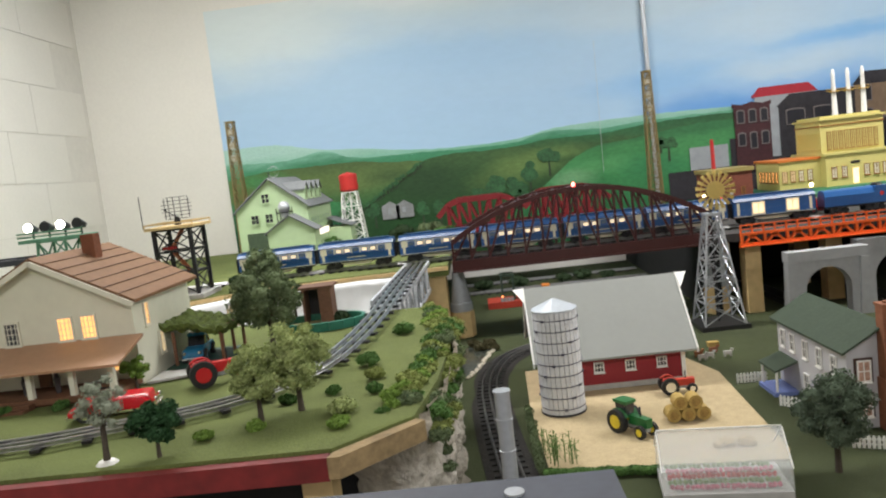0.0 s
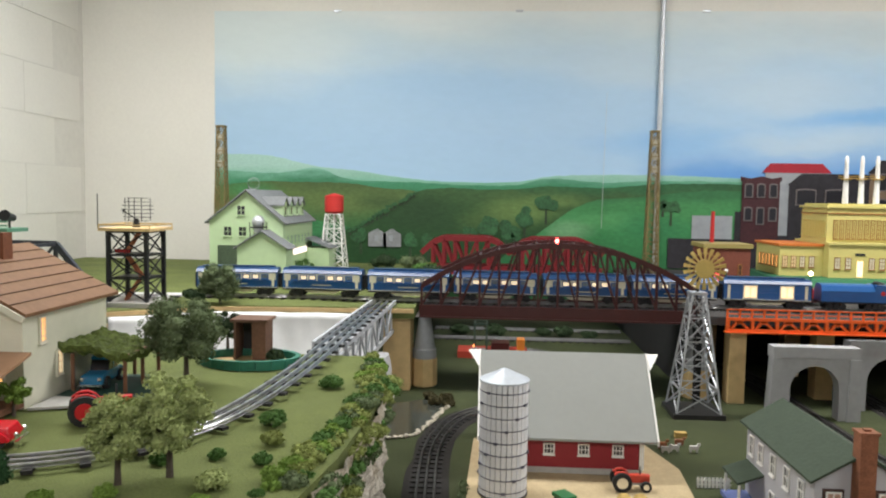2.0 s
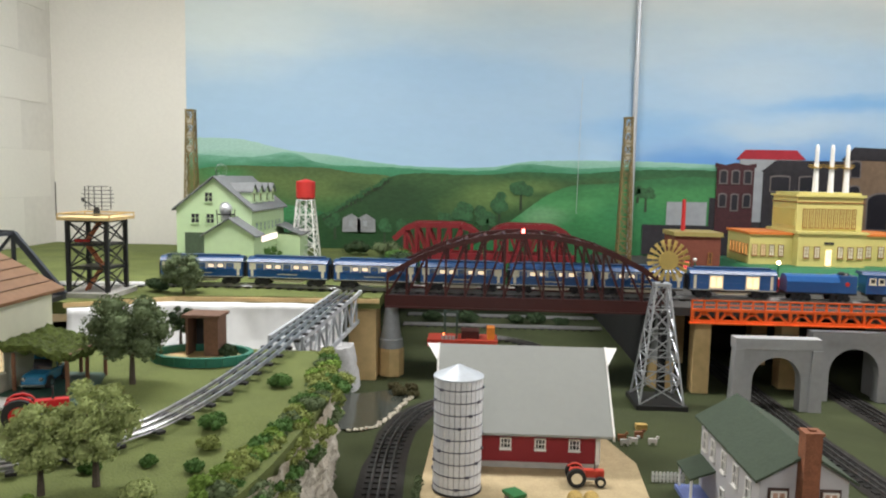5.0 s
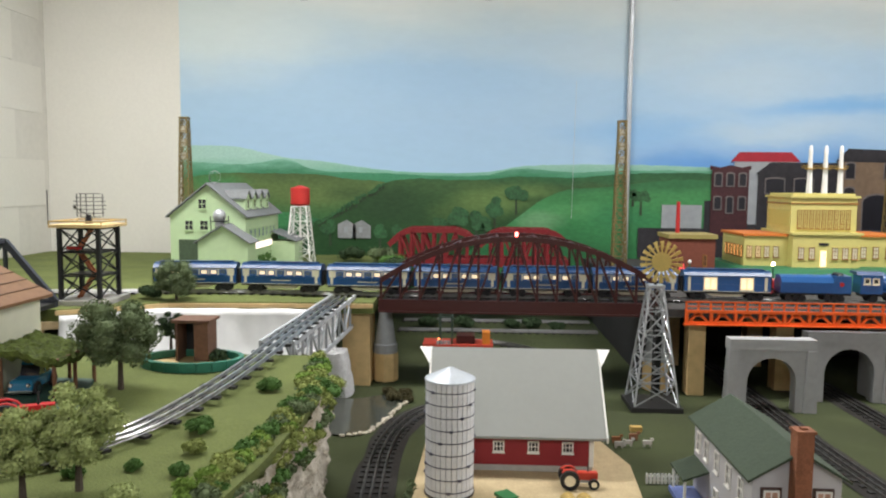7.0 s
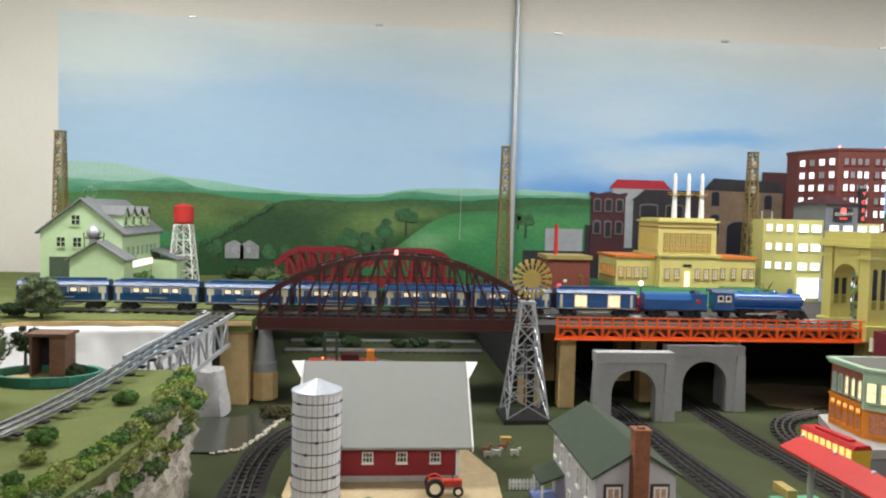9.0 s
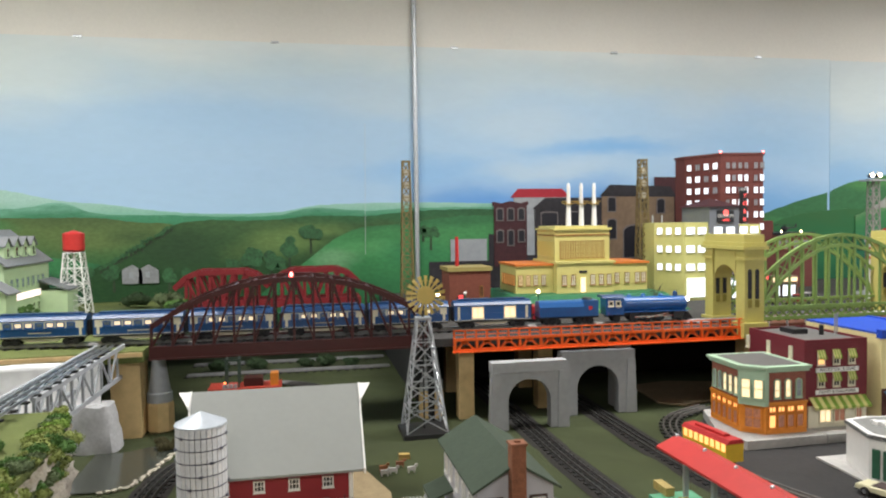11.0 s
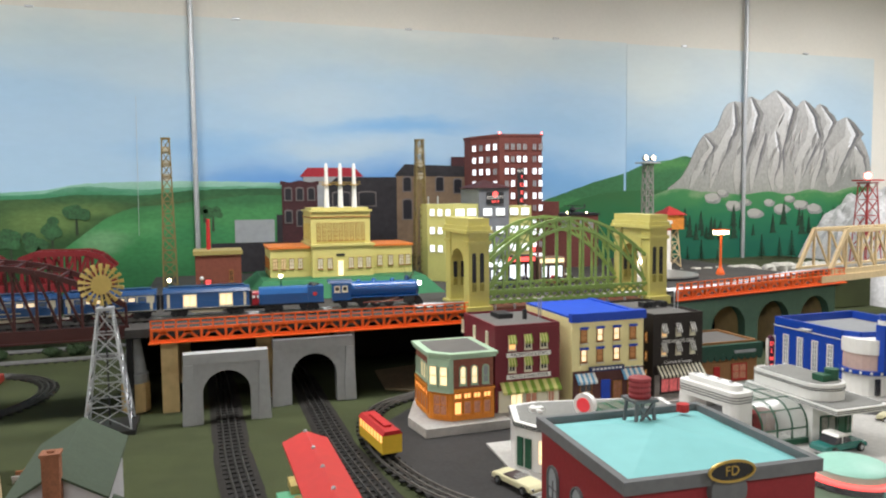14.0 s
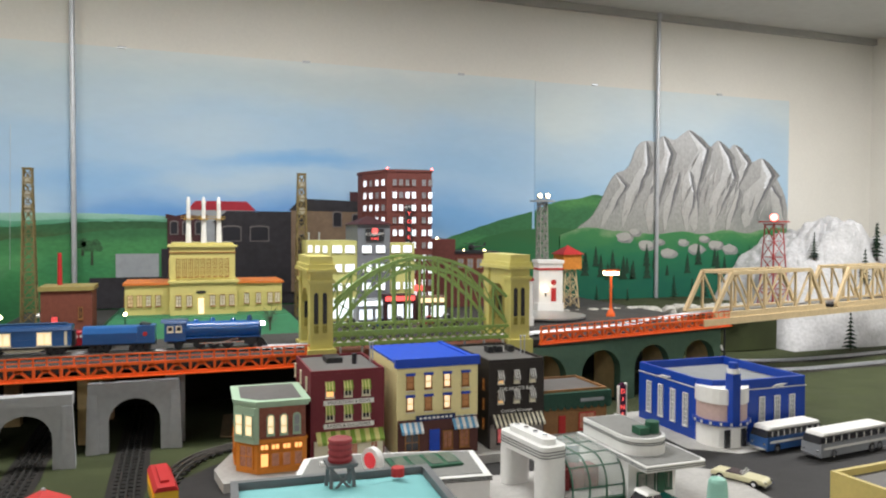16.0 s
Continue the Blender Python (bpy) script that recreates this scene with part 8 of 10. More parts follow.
part("pylon_cap", Geo().cyl((0.056, -0.1525, 0.1762), (0.056, -0.1525, 0.206), 0.0155, 0.013, 18).lathe((0.056, -0.1525, 0.206), [(0.013, 0), (0.011, 0.004), (0.004, 0.0065), (0.001, 0.007)], 18), mint_roof, pyb, smooth=True)
part("fin_plate", Geo().box(0.0712, 0.088, -0.158, -0.147, 0.146, 0.158), chrome, pyb)
for k in range(7):
    part("neon_bar", Geo().box(0.046, 0.066, -0.1675, -0.1653, 0.045 + k * 0.017, 0.053 + k * 0.017), lamp_red, pyb)
part("wing", Geo().box(0.03, 0.30, -0.06, 0.02, 0, 0.055), mint, md)
part("wing_roof", Geo().box(0.028, 0.302, -0.064, 0.024, 0.0552, 0.062), mat("roof_felt", (0.20, 0.20, 0.19)), md)
# bus depot
bd = thing("bus_depot", "royal blue bus depot with white entrance tower", "building", 0, 0, G + 0.006)
bd.location.x, bd.scale = 2.772 - 2.775 * 0.86, (0.86, 1.0, 0.96)
dblue = mat("depot_blue", (0.010, 0.055, 0.36), 0.4, var=0.06, scale=20)
D0 = [(2.775, 1.80), (2.80, 1.76), (2.90, 1.735), (3.14, 1.735), (3.14, 2.06), (2.775, 2.06)]
part("wall_block", Geo().prism(D0, 0, 0.150), dblue, bd)
for i in range(len(D0)):
    (xa, ya), (xb, yb) = D0[i], D0[(i + 1) % len(D0)]
    part("parapet_wall", Geo().beam((xa + (2.95 - xa) * 0.02, ya + (1.90 - ya) * 0.02, 0.1625), (xb + (2.95 - xb) * 0.02, yb + (1.90 - yb) * 0.02, 0.1625), 0.010, 0.0245), dblue, bd)
part("roof_sheet", Geo().prism([(x + (2.95 - x) * 0.06, y + (1.90 - y) * 0.06) for x, y in D0], 0.1502, 0.1512), mat("roof_felt_grey", (0.22, 0.23, 0.24), 0.9, var=0.1), bd)
part("white_line", Geo().prism([(x + (x - 2.95) * 0.014, y + (y - 1.90) * 0.014) for x, y in D0], 0.146, 0.1485), white_paint, bd)
for k in range(4):
    window(bd, 2.775, 1.84 + k * 0.056, 0.03, 0.022, 0.095, -90, white_paint, p_grey, 2, 7, proud=0.004)
for k in range(3):
    window(bd, 2.965 + k * 0.06, 1.735, 0.03, 0.022, 0.095, 0, white_paint, p_grey, 2, 7, proud=0.004)
ent = [(2.78 + 0.075 * math.cos(radians(a)) + 0.06, 1.765 + 0.065 * math.sin(radians(a))) for a in range(150, 361, 15)] + [(2.915, 1.80), (2.79, 1.82)]
part("entrance", Geo().prism(ent, 0, 0.060), white_paint, bd, "white curved entrance")
part("entrance_canopy", Geo().prism([(x + (x - 2.84) * 0.12, y + (y - 1.77) * 0.12) for x, y in ent], 0.0602, 0.072), dblue, bd)
part("upper_drum", Geo().prism(ent, 0.0722, 0.118), mat("drum_peach", (0.55, 0.40, 0.36), 0.5, var=0.08), bd)
part("drum_crown", Geo().prism([(x + (x - 2.84) * 0.05, y + (y - 1.77) * 0.05) for x, y in ent], 0.1182, 0.160), white_paint, bd, "white fluted crown")
tow = part("tower", Geo().box(2.806, 2.834, 1.688, 1.716, 0.0725, 0.205), dblue, bd, "blue sign tower")
part("tower_cap", Geo().cyl((2.82, 1.702, 0.2052), (2.82, 1.702, 0.218), 0.016, n=16), white_paint, tow)
part("tower_top", Geo().cyl((2.82, 1.702, 0.2182), (2.82, 1.702, 0.235), 0.013, n=16), dblue, tow)
for k in range(9):
    a = radians(170 + k * 20)
    part("sign_bar", Geo().box(-0.003, 0.003, -0.0015, 0.0015, 0, 0.007), white_paint, bd, m=pose(2.84 + 0.086 * math.cos(a), 1.767 + 0.075 * math.sin(a), 0.063, 0, 0, math.degrees(a) + 90))
for x, y, rz in ((2.7715, 1.93, -90), (3.03, 1.7315, 0)):
    part("emblem", Geo().slab_xz([(-0.03, 0.150), (-0.01, 0.152), (0.012, 0.152), (0.03, 0.158), (0.012, 0.158), (-0.012, 0.158)], -0.0035, 0.0), white_paint, bd, "white streak emblem", m=pose(x, y, 0, 0, 0, rz))
for a in (2.80, 2.86):
    part("door", Geo().box(a - 0.009, a + 0.009, 1.6975, 1.703, 0.004, 0.052), dark_glass, bd)
solid("depot_pavement", Geo().prism([(2.70, 1.74), (2.80, 1.66), (2.95, 1.67), (3.18, 1.70), (3.18, 2.10), (2.72, 2.12)], G + 0.0045, G + 0.0058), concrete, "pale pavement round the depot", "pavement", "structure")


def coach(label, x, y, rz, lower, roofm, L=0.23):
    c = thing("toy_coach", label, "bus", x, y, G + 0.0045, rz, "parked coaches")
    W, H = 0.056, 0.068
    b = part("body", Geo().slab_xz([(-L / 2, 0.008), (-L / 2, H * 0.62), (L / 2 - 0.004, H * 0.62), (L / 2, 0.04), (L / 2, 0.008)], -W / 2, W / 2), lower, c)
    part("window_band", Geo().box(-L / 2 + 0.002, L / 2 - 0.008, -W / 2 + 0.001, W / 2 - 0.001, H * 0.62 + 0.0002, H * 0.84), dark_glass, c)
    for k in range(9):
        xx = -L / 2 + 0.012 + k * (L - 0.03) / 8
        part("window_post", Geo().box(xx - 0.0015, xx + 0.0015, -W / 2, W / 2, H * 0.62 + 0.0003, H * 0.839), white_paint, c)
    r = part("roof", Geo().slab_xz([(-L / 2, H * 0.84 + 0.0002), (L / 2 - 0.006, H * 0.84 + 0.0002), (L / 2 - 0.014, H), (-L / 2 + 0.006, H)], -W / 2 + 0.001, W / 2 - 0.001), roofm, c)
    bv = r.modifiers.new("bevel", "BEVEL")
    bv.width, bv.segments = 0.005, 3
    part("windscreen", Geo().slab_xz([(L / 2 - 0.008, H * 0.62), (L / 2 + 0.0008, H * 0.60), (L / 2 - 0.006, H * 0.83), (L / 2 - 0.010, H * 0.83)], -W / 2 + 0.003, W / 2 - 0.003), dark_glass, c)
    part("side_stripe", Geo().box(-L / 2 + 0.01, L / 2 - 0.01, -W / 2 - 0.0008, W / 2 + 0.0008, 0.026, 0.032), white_paint, c)
    part("bumper", Geo().box(L / 2 - 0.002, L / 2 + 0.003, -W / 2 + 0.002, W / 2 - 0.002, 0.008, 0.014), chrome, c)
    for s in (-1, 1):
        part("headlight", Geo().ball((L / 2, s * W * 0.34, 0.024), 0.004, 8, 5), chrome, c)
    wheels(c, (-L * 0.36, -L * 0.24, L * 0.32), (-W / 2 + 0.003, W / 2 - 0.003), 0.0125)
    return c


coach("blue and white streamlined coach beside the depot", 2.958, 1.672, 186, mat("coach_blue", (0.02, 0.09, 0.28), 0.3, var=0.06, spec=0.6), white_paint, 0.20)
coach("silver and white double-level coach with blue roof front", 3.072, 1.588, 186, mat("coach_silver", (0.42, 0.44, 0.47), 0.3, 0.5, var=0.06), white_paint, 0.26)
car("cream vintage convertible parked on the street", 2.655, 1.495, G + 0.0045, -65, mat("car_cream", (0.66, 0.62, 0.40), 0.3, var=0.05, spec=0.6), 0.125, 0.048, convertible=True)
car("cream vintage convertible beside the garage", 1.632, 1.468, G + 0.0045, -72, mat("car_cream", (0.66, 0.62, 0.40)), 0.115, 0.046, convertible=True)
car("teal green sedan with white roof on the forecourt", 2.355, 1.41, G + 0.009, 5, mat("car_teal", (0.015, 0.16, 0.14), 0.25, var=0.05, spec=0.7), 0.125, 0.048, roof=white_paint, k=1.1)
solid("figurine", Geo().lathe((2.18, 1.40, G + 0.009), [(0.004, 0), (0.0045, 0.014), (0.0055, 0.026), (0.003, 0.031), (0.0038, 0.035), (0.002, 0.040)], 8), mat("figurine_blue", (0.12, 0.15, 0.2), 0.7), "small painted figurine on the forecourt", "figurine")
ysh = thing("yellow_shed", "flat-roofed pale yellow shed", "shed", 2.505, 0.925, G + 0.0045, 4)
part("walls_block", Geo().box(0, 0.30, 0, 0.18, 0, 0.152), mat("shed_yellow", (0.60, 0.48, 0.16), 0.6, var=0.08), ysh)
for a in ((0, 0.30, 0, 0.008), (0, 0.30, 0.172, 0.18), (0, 0.008, 0.0082, 0.1718), (0.292, 0.30, 0.0082, 0.1718)):
    part("parapet", Geo().box(*a, 0.1522, 0.165), mat("shed_yellow", (0.60, 0.48, 0.16)), ysh)
part("roof_sheet", Geo().box(0.0082, 0.2918, 0.0082, 0.1718, 0.1522, 0.1535), mat("roof_tar", (0.11, 0.105, 0.10)), ysh)
# streetcar line and red platform roof
track("dark three-rail streetcar track in the street", [(1.98, 1.22, G + 0.004), (1.78, 1.255, G + 0.004), (1.59, 1.34, G + 0.004), (1.49, 1.455, G + 0.004), (1.437, 1.62, G + 0.004), (1.421, 1.80, G + 0.004), (1.446, 1.965, G + 0.004), (1.52, 2.09, G + 0.004), (1.66, 2.17, G + 0.004)], mat("street_rail", (0.13, 0.12, 0.11), 0.5, 0.5, var=0.3, scale=40), None, 0.03)
sc = thing("toy_streetcar", "yellow and orange streetcar with red roof", "streetcar", 1.424, 1.745, G + 0.0137, 97)
syl = mat("streetcar_yellow", (0.70, 0.45, 0.04), 0.4, var=0.06)
part("body", Geo().box(-0.075, 0.075, -0.022, 0.022, 0.012, 0.034), syl, sc)
part("window_band", Geo().box(-0.073, 0.073, -0.021, 0.021, 0.0342, 0.052), lit_warm, sc)
for k in range(9):
    part("window_post", Geo().box(-0.076 + k * 0.0185, -0.072 + k * 0.0185, -0.0222, 0.0222, 0.0343, 0.0519), syl, sc)
part("roof", Geo().slab_yz([(-0.023, 0.0522), (0.023, 0.0522), (0.016, 0.061), (-0.016, 0.061)], -0.078, 0.078), red_paint, sc)
part("clerestory", Geo().box(-0.05, 0.05, -0.008, 0.008, 0.0612, 0.066), red_paint, sc)
part("truck", Geo().box(-0.055, -0.03, -0.018, 0.018, 0.004, 0.0118).box(0.03, 0.055, -0.018, 0.018, 0.004, 0.0118), dark_metal, sc)
for x in (-0.05, -0.035, 0.035, 0.05):
    part("wheel", Geo().cyl((x, -0.019, 0.006), (x, 0.019, 0.006), 0.0062, n=12), dark_metal, sc)
pf = thing("station_platform", "green station platform under a red canopy roof", "platform", 1.243, 1.36, G + 0.001, 1)
part("base", Geo().box(-0.055, 0.035, -0.26, 0.21, 0, 0.014), mat("platform_green", (0.10, 0.33, 0.19), 0.6, var=0.1), pf)
for s in (-1, 1):
    part("canopy", Geo().slab_xz([(s * 0.042, 0.106), (0, 0.124), (0, 0.128), (s * 0.042, 0.110)][::s], -0.255, 0.205), mat("canopy_red", (0.50, 0.035, 0.03), 0.5, var=0.08, scale=12), pf, "red sheet canopy")
for k in range(5):
    y = -0.21 + k * 0.095
    part("post", Geo().box(-0.004, 0.004, y - 0.004, y + 0.004, 0.0142, 0.1235), galv, pf)
    part("bench", Geo().box(-0.03, -0.012, y + 0.02, y + 0.07, 0.0142, 0.030), mat("bench_yellow", (0.4, 0.30, 0.10), 0.6, var=0.3, scale=90), pf)
    part("rivet", Geo().ball((0.0, y + 0.03, 0.128), 0.004, 8, 5), galv, pf)


# ---- grey house by the tunnels ----
hs = thing("grey_house", "grey clapboard house with green roof and brick chimney", "house", 0.855, 1.495, G, 0)
hg_m = clapboard("house_grey", (0.44, 0.44, 0.47), 0.0055)
gable_body(hs, -0.062, 0.062, -0.135, 0.135, 0, 0.132, 0.168, hg_m)
roof_green = mat("roof_green", (0.045, 0.064, 0.042), 0.85, var=0.12, scale=40, bump=0.3)
gable_roof(hs, -0.062, 0.062, -0.135, 0.135, 0.133, 0.170, roof_green, 0.010, 0.004)
trim_dark = mat("trim_dark_brown", (0.06, 0.035, 0.03), 0.6)
for y in (-0.095, -0.042, 0.012, 0.066, 0.108):
    window(hs, -0.062, y, 0.080, 0.019, 0.034, -90, white_paint, dark_glass, 2, 2, edge=0.002)
    if y < 0.05:
        window(hs, -0.062, y, 0.018, 0.019, 0.034, -90, white_paint, dark_glass, 2, 2, edge=0.002)
curtain = mat("curtain_pane", (0.42, 0.26, 0.20), 0.5, var=0.6, scale=70)
for x, mm in ((-0.036, curtain), (0.037, curtain)):
    for z in (0.078, 0.020):
        part("window_surround", Geo().box(x - 0.015, x + 0.015, -0.1362, -0.1352, z - 0.003, z + 0.040), trim_dark, hs)
        window(hs, x, -0.1362, z, 0.022, 0.036, 0, white_paint, mm, 2, 2, edge=0.0022)
brick_m = mat("chimney_brick", (0.24, 0.095, 0.05), 0.85, var=0.3, scale=110, bump=0.5)
cy = part("chimney", Geo().box(-0.015, 0.013, -0.160, -0.1352, 0, 0.085).box(-0.012, 0.011, -0.157, -0.1352, 0.0852, 0.203), brick_m, hs, "tall brick chimney")
part("chimney_cap", Geo().box(-0.014, 0.013, -0.159, -0.1335, 0.2032, 0.207), brick_m, cy)
part("flue", Geo().box(-0.005, 0.004, -0.151, -0.143, 0.2072, 0.210), brick_m, cy)
part("side_wing", Geo().slab_yz([(-0.11, 0), (-0.02, 0), (-0.02, 0.06), (-0.11, 0.06)], 0.0622, 0.10), hg_m, hs)
part("wing_roof", Geo().slab_xz([(0.0622, 0.0805), (0.112, 0.056), (0.112, 0.060), (0.0622, 0.0845)], -0.118, -0.012), roof_green, hs)
pr = part("porch_roof", Geo().slab_xz([(-0.105, 0.046), (-0.0622, 0.062), (-0.0622, 0.066), (-0.105, 0.050)], 0.05, 0.13), roof_green, hs)
for y in (0.056, 0.124):
    part("porch_post", Geo().cyl((-0.100, y, 0.008), (-0.100, y, 0.0475), 0.0024, n=8), white_paint, hs)
# Blue light on the porch is put into the floor colour; no lamp here.
part("porch_floor", Geo().box(-0.107, -0.0622, 0.05, 0.13, 0.0, 0.0075), mat("porch_blue_light_tint", (0.15, 0.2, 0.45), 0.4, var=0.2), hs, "porch floor coloured blue for the light on it")
picket = Geo().slab_xz([(-0.0022, 0), (0.0022, 0), (0.0022, 0.018), (0, 0.021), (-0.0022, 0.018)], -0.0008, 0.0008).mesh("picket", white_paint)


def picket_fence(a, b, z, label):
    L = math.hypot(b[0] - a[0], b[1] - a[1])
    f = thing("picket_fence", label, "fence", a[0], a[1], z, math.degrees(math.atan2(b[1] - a[1], b[0] - a[0])), "white picket fences")
    for zz in (0.005, 0.013):
        part("rail", Geo().box(0, L, 0.0009, 0.002, zz, zz + 0.002), white_paint, f)
    for k in range(int(L / 0.0068) + 1):
        part("picket", picket, None, f, m=pose(k * 0.0068, 0, 0))
    return f


picket_fence((0.715, 1.648), (0.775, 1.648), G, "white picket fence by the grey house porch")
picket_fence((0.765, 1.292), (0.838, 1.262), G, "white picket fence before the grey house")
picket_fence((0.94, 1.30), (1.02, 1.25), G, "white picket fence beside the grey house")
picket_fence((0.74, 1.50), (0.80, 1.44), G, "white picket fence by the grey house garden")
gl = thing("garden_lamp", "small glowing round garden lamp", "lamp", 0.925, 1.30, G)
part("post", Geo().cyl((0, 0, 0), (0, 0, 0.085), 0.002, n=8), dark_metal, gl)
part("globe", Geo().ball((0, 0, 0.092), 0.006, 12, 8), mat("globe_glow", (1.0, 0.80, 0.55), 0.4, var=0.02, emit=9), gl, "glowing globe")

# ---- windmill ----
wm = lattice_tower("galvanised steel windmill tower with yellow wheel", 0.838, 2.135, G + 0.012, 0.285, 0.105, 0.032, galv, 5, "", "windmill", True)
part("base_board", Geo().box(-0.062, 0.062, -0.062, 0.062, -0.012, -0.0002), mat("base_black", (0.02, 0.02, 0.02), 0.5), wm, "black base board")
part("pump_rod", Geo().cyl((0, 0, 0), (0, 0, 0.285), 0.002, n=8), dark_metal, wm)
part("head", Geo().cyl((0, -0.05, 0.352), (0, 0.02, 0.352), 0.006, n=10).cyl((0, 0, 0.291), (0, 0, 0.352), 0.004, n=8), dark_metal, wm)
wy = mat("windmill_yellow", (0.62, 0.46, 0.14), 0.5, var=0.08)
wl = part("wheel_hub", Geo().cyl((0, -0.056, 0.352), (0, -0.0505, 0.352), 0.023, n=24), wy, wm, "yellow wheel disc")
bl = Geo().slab_xz([(-0.0018, 0.023), (0.0018, 0.023), (0.0048, 0.050), (-0.0048, 0.050)], -0.0012, 0.0012).mesh("blade", wy)
for k in range(18):
    part("blade", bl, None, wl, m=pose(0, -0.053, 0.352, 0, 20 * k, 0) @ pose(0, 0, 0, 0, 0, 18))
part("wheel_rim", Geo().add([(r * math.cos(a * 0.1745), -0.053 + d, 0.352 + r * math.sin(a * 0.1745)) for r, d in ((0.036, -0.001), (0.038, -0.001), (0.038, 0.001), (0.036, 0.001)) for a in range(36)],
     [(j * 36 + i, j * 36 + (i + 1) % 36, ((j + 1) % 4) * 36 + (i + 1) % 36, ((j + 1) % 4) * 36 + i) for j in range(4) for i in range(36)]), wy, wl)

# ---- station on the upper deck ----
st = thing("green_depot", "pale green wooden depot with grey shingle roof and dormers", "building", -0.485, 2.70, U)
dgreen = clapboard("depot_green", (0.46, 0.60, 0.36), 0.008)
droof = mat("depot_roof", (0.17, 0.18, 0.185), 0.8, var=0.15, scale=40, bump=0.3)
gable_body(st, -0.118, 0.132, 0, 0.40, 0, 0.205, 0.305, dgreen)
gable_roof(st, -0.118, 0.132, 0, 0.40, 0.206, 0.307, droof, 0.012, 0.005)
for x, z in ((-0.01, 0.225), (-0.055, 0.155), (-0.005, 0.155)):
    window(st, x, 0, z, 0.030, 0.034, 0, dgreen, dark_glass, 2, 2)
# Flat panel; the dark inside of the open doorway is put into its colour.
part("doorway_dark_panel", Geo().box(-0.09, 0.0, -0.002, -0.0002, 0.0, 0.125), mat("doorway_shade", (0.06, 0.09, 0.055), 0.7, var=0.2), st, "flat dark panel for the shaded open engine doorway")
gable_body(st, 0.005, 0.165, -0.085, -0.0005, 0, 0.125, 0.175, dgreen, name="front_wing")
gable_roof(st, 0.005, 0.165, -0.085, -0.005, 0.126, 0.177, droof, 0.010, 0.004, name="wing_roof")
for k in range(7):
    window(st, 0.132, 0.05 + k * 0.047, 0.125, 0.026, 0.034, 90, dgreen, mat("depot_pane", (0.05, 0.09, 0.26), 0.3, var=0.6, scale=60), 2, 2)
    window(st, 0.132, 0.05 + k * 0.047, 0.035, 0.026, 0.034, 90, dgreen, dark_glass, 2, 2)
for k in range(4):
    y = 0.07 + k * 0.075
    d = part("dormer", Geo().slab_yz([(y - 0.024, 0.215), (y + 0.024, 0.215), (y + 0.024, 0.262), (y, 0.285), (y - 0.024, 0.262)], 0.06, 0.118), dgreen, st)
    for s in (-1, 1):
        part("dormer_roof", Geo().slab_yz([(y + s * 0.03, 0.2575), (y, 0.2855), (y, 0.2895), (y + s * 0.03, 0.2615)][::(1 if s < 0 else -1)], 0.04, 0.124), droof, d)
    window(st, 0.118, y, 0.225, 0.024, 0.032, 90, dgreen, dark_glass, 1, 2)
part("name_board", Geo().box(0.1325, 0.136, 0.06, 0.30, 0.088, 0.108), mat("board_glow", (1.0, 0.82, 0.78), 0.5, var=0.1, emit=1.1), st, "glowing white name board")
part("platform_lamp", Geo().ball((0.145, 0.03, 0.068), 0.005, 10, 6), mat("lamp_cold", (0.8, 0.9, 1.0), 0.4, emit=6), st, "glowing platform lamp")
ant = part("roof_antenna", Geo().cyl((0.005, 0.03, 0.308), (0.005, 0.03, 0.335), 0.0016, n=6), dark_metal, st, "small dark wire antenna on the ridge")
for k in range(4):
    part("antenna_hoop", Geo().add([(0.022 + 0.020 * math.cos(a * 0.524) * math.cos(k * 0.785), 0.03 + 0.020 * math.cos(a * 0.524) * math.sin(k * 0.785), 0.331 + 0.020 * math.sin(a * 0.524) + d) for d in (-0.0007, 0.0007) for a in range(12)], [(a, (a + 1) % 12, 12 + (a + 1) % 12, 12 + a) for a in range(12)]), galv, ant)
vt = part("vent_globe", Geo().ball((0.062, -0.045, 0.205), 0.021, 14, 8, 1.1).cyl((0.062, -0.045, 0.172), (0.062, -0.045, 0.19), 0.014, n=12), galv, st, "round metal roof ventilator", smooth=True)
for a in (-1, 1):
    for b in (-1, 1):
        part("vent_strut", Geo().beam((0.062 + a * 0.020, -0.045 + b * 0.020, 0.150), (0.062 + a * 0.022, -0.045 + b * 0.022, 0.205), 0.0024), dark_metal, vt)
part("vent_ring", Geo().lathe((0.062, -0.045, 0.187), [(0.0225, 0), (0.027, 0), (0.027, 0.003), (0.0225, 0.003)], 18), dark_metal, vt)
part("annex", Geo().box(0.1322, 0.22, 0.30, 0.42, 0, 0.10), dgreen, st)
part("annex_roof", Geo().slab_xz([(0.1322, 0.135), (0.228, 0.098), (0.228, 0.102), (0.1322, 0.139)], 0.29, 0.43), droof, st)
# water tower
wtw = lattice_tower("red water tank on white lattice legs", -0.27, 3.11, U, 0.225, 0.095, 0.055, white_paint, 4, "", "water_tower", False)
part("tank", Geo().lathe((0, 0, 0.2252), [(0.002, 0), (0.030, 0.004), (0.036, 0.010), (0.036, 0.068), (0.034, 0.070), (0.002, 0.080)], 22), mat("tank_bright_red", (0.50, 0.03, 0.025), 0.5, var=0.08), wtw, "red tank", smooth=True)
part("riser", Geo().cyl((0, 0, 0), (0, 0, 0.226), 0.004, n=8), white_paint, wtw)
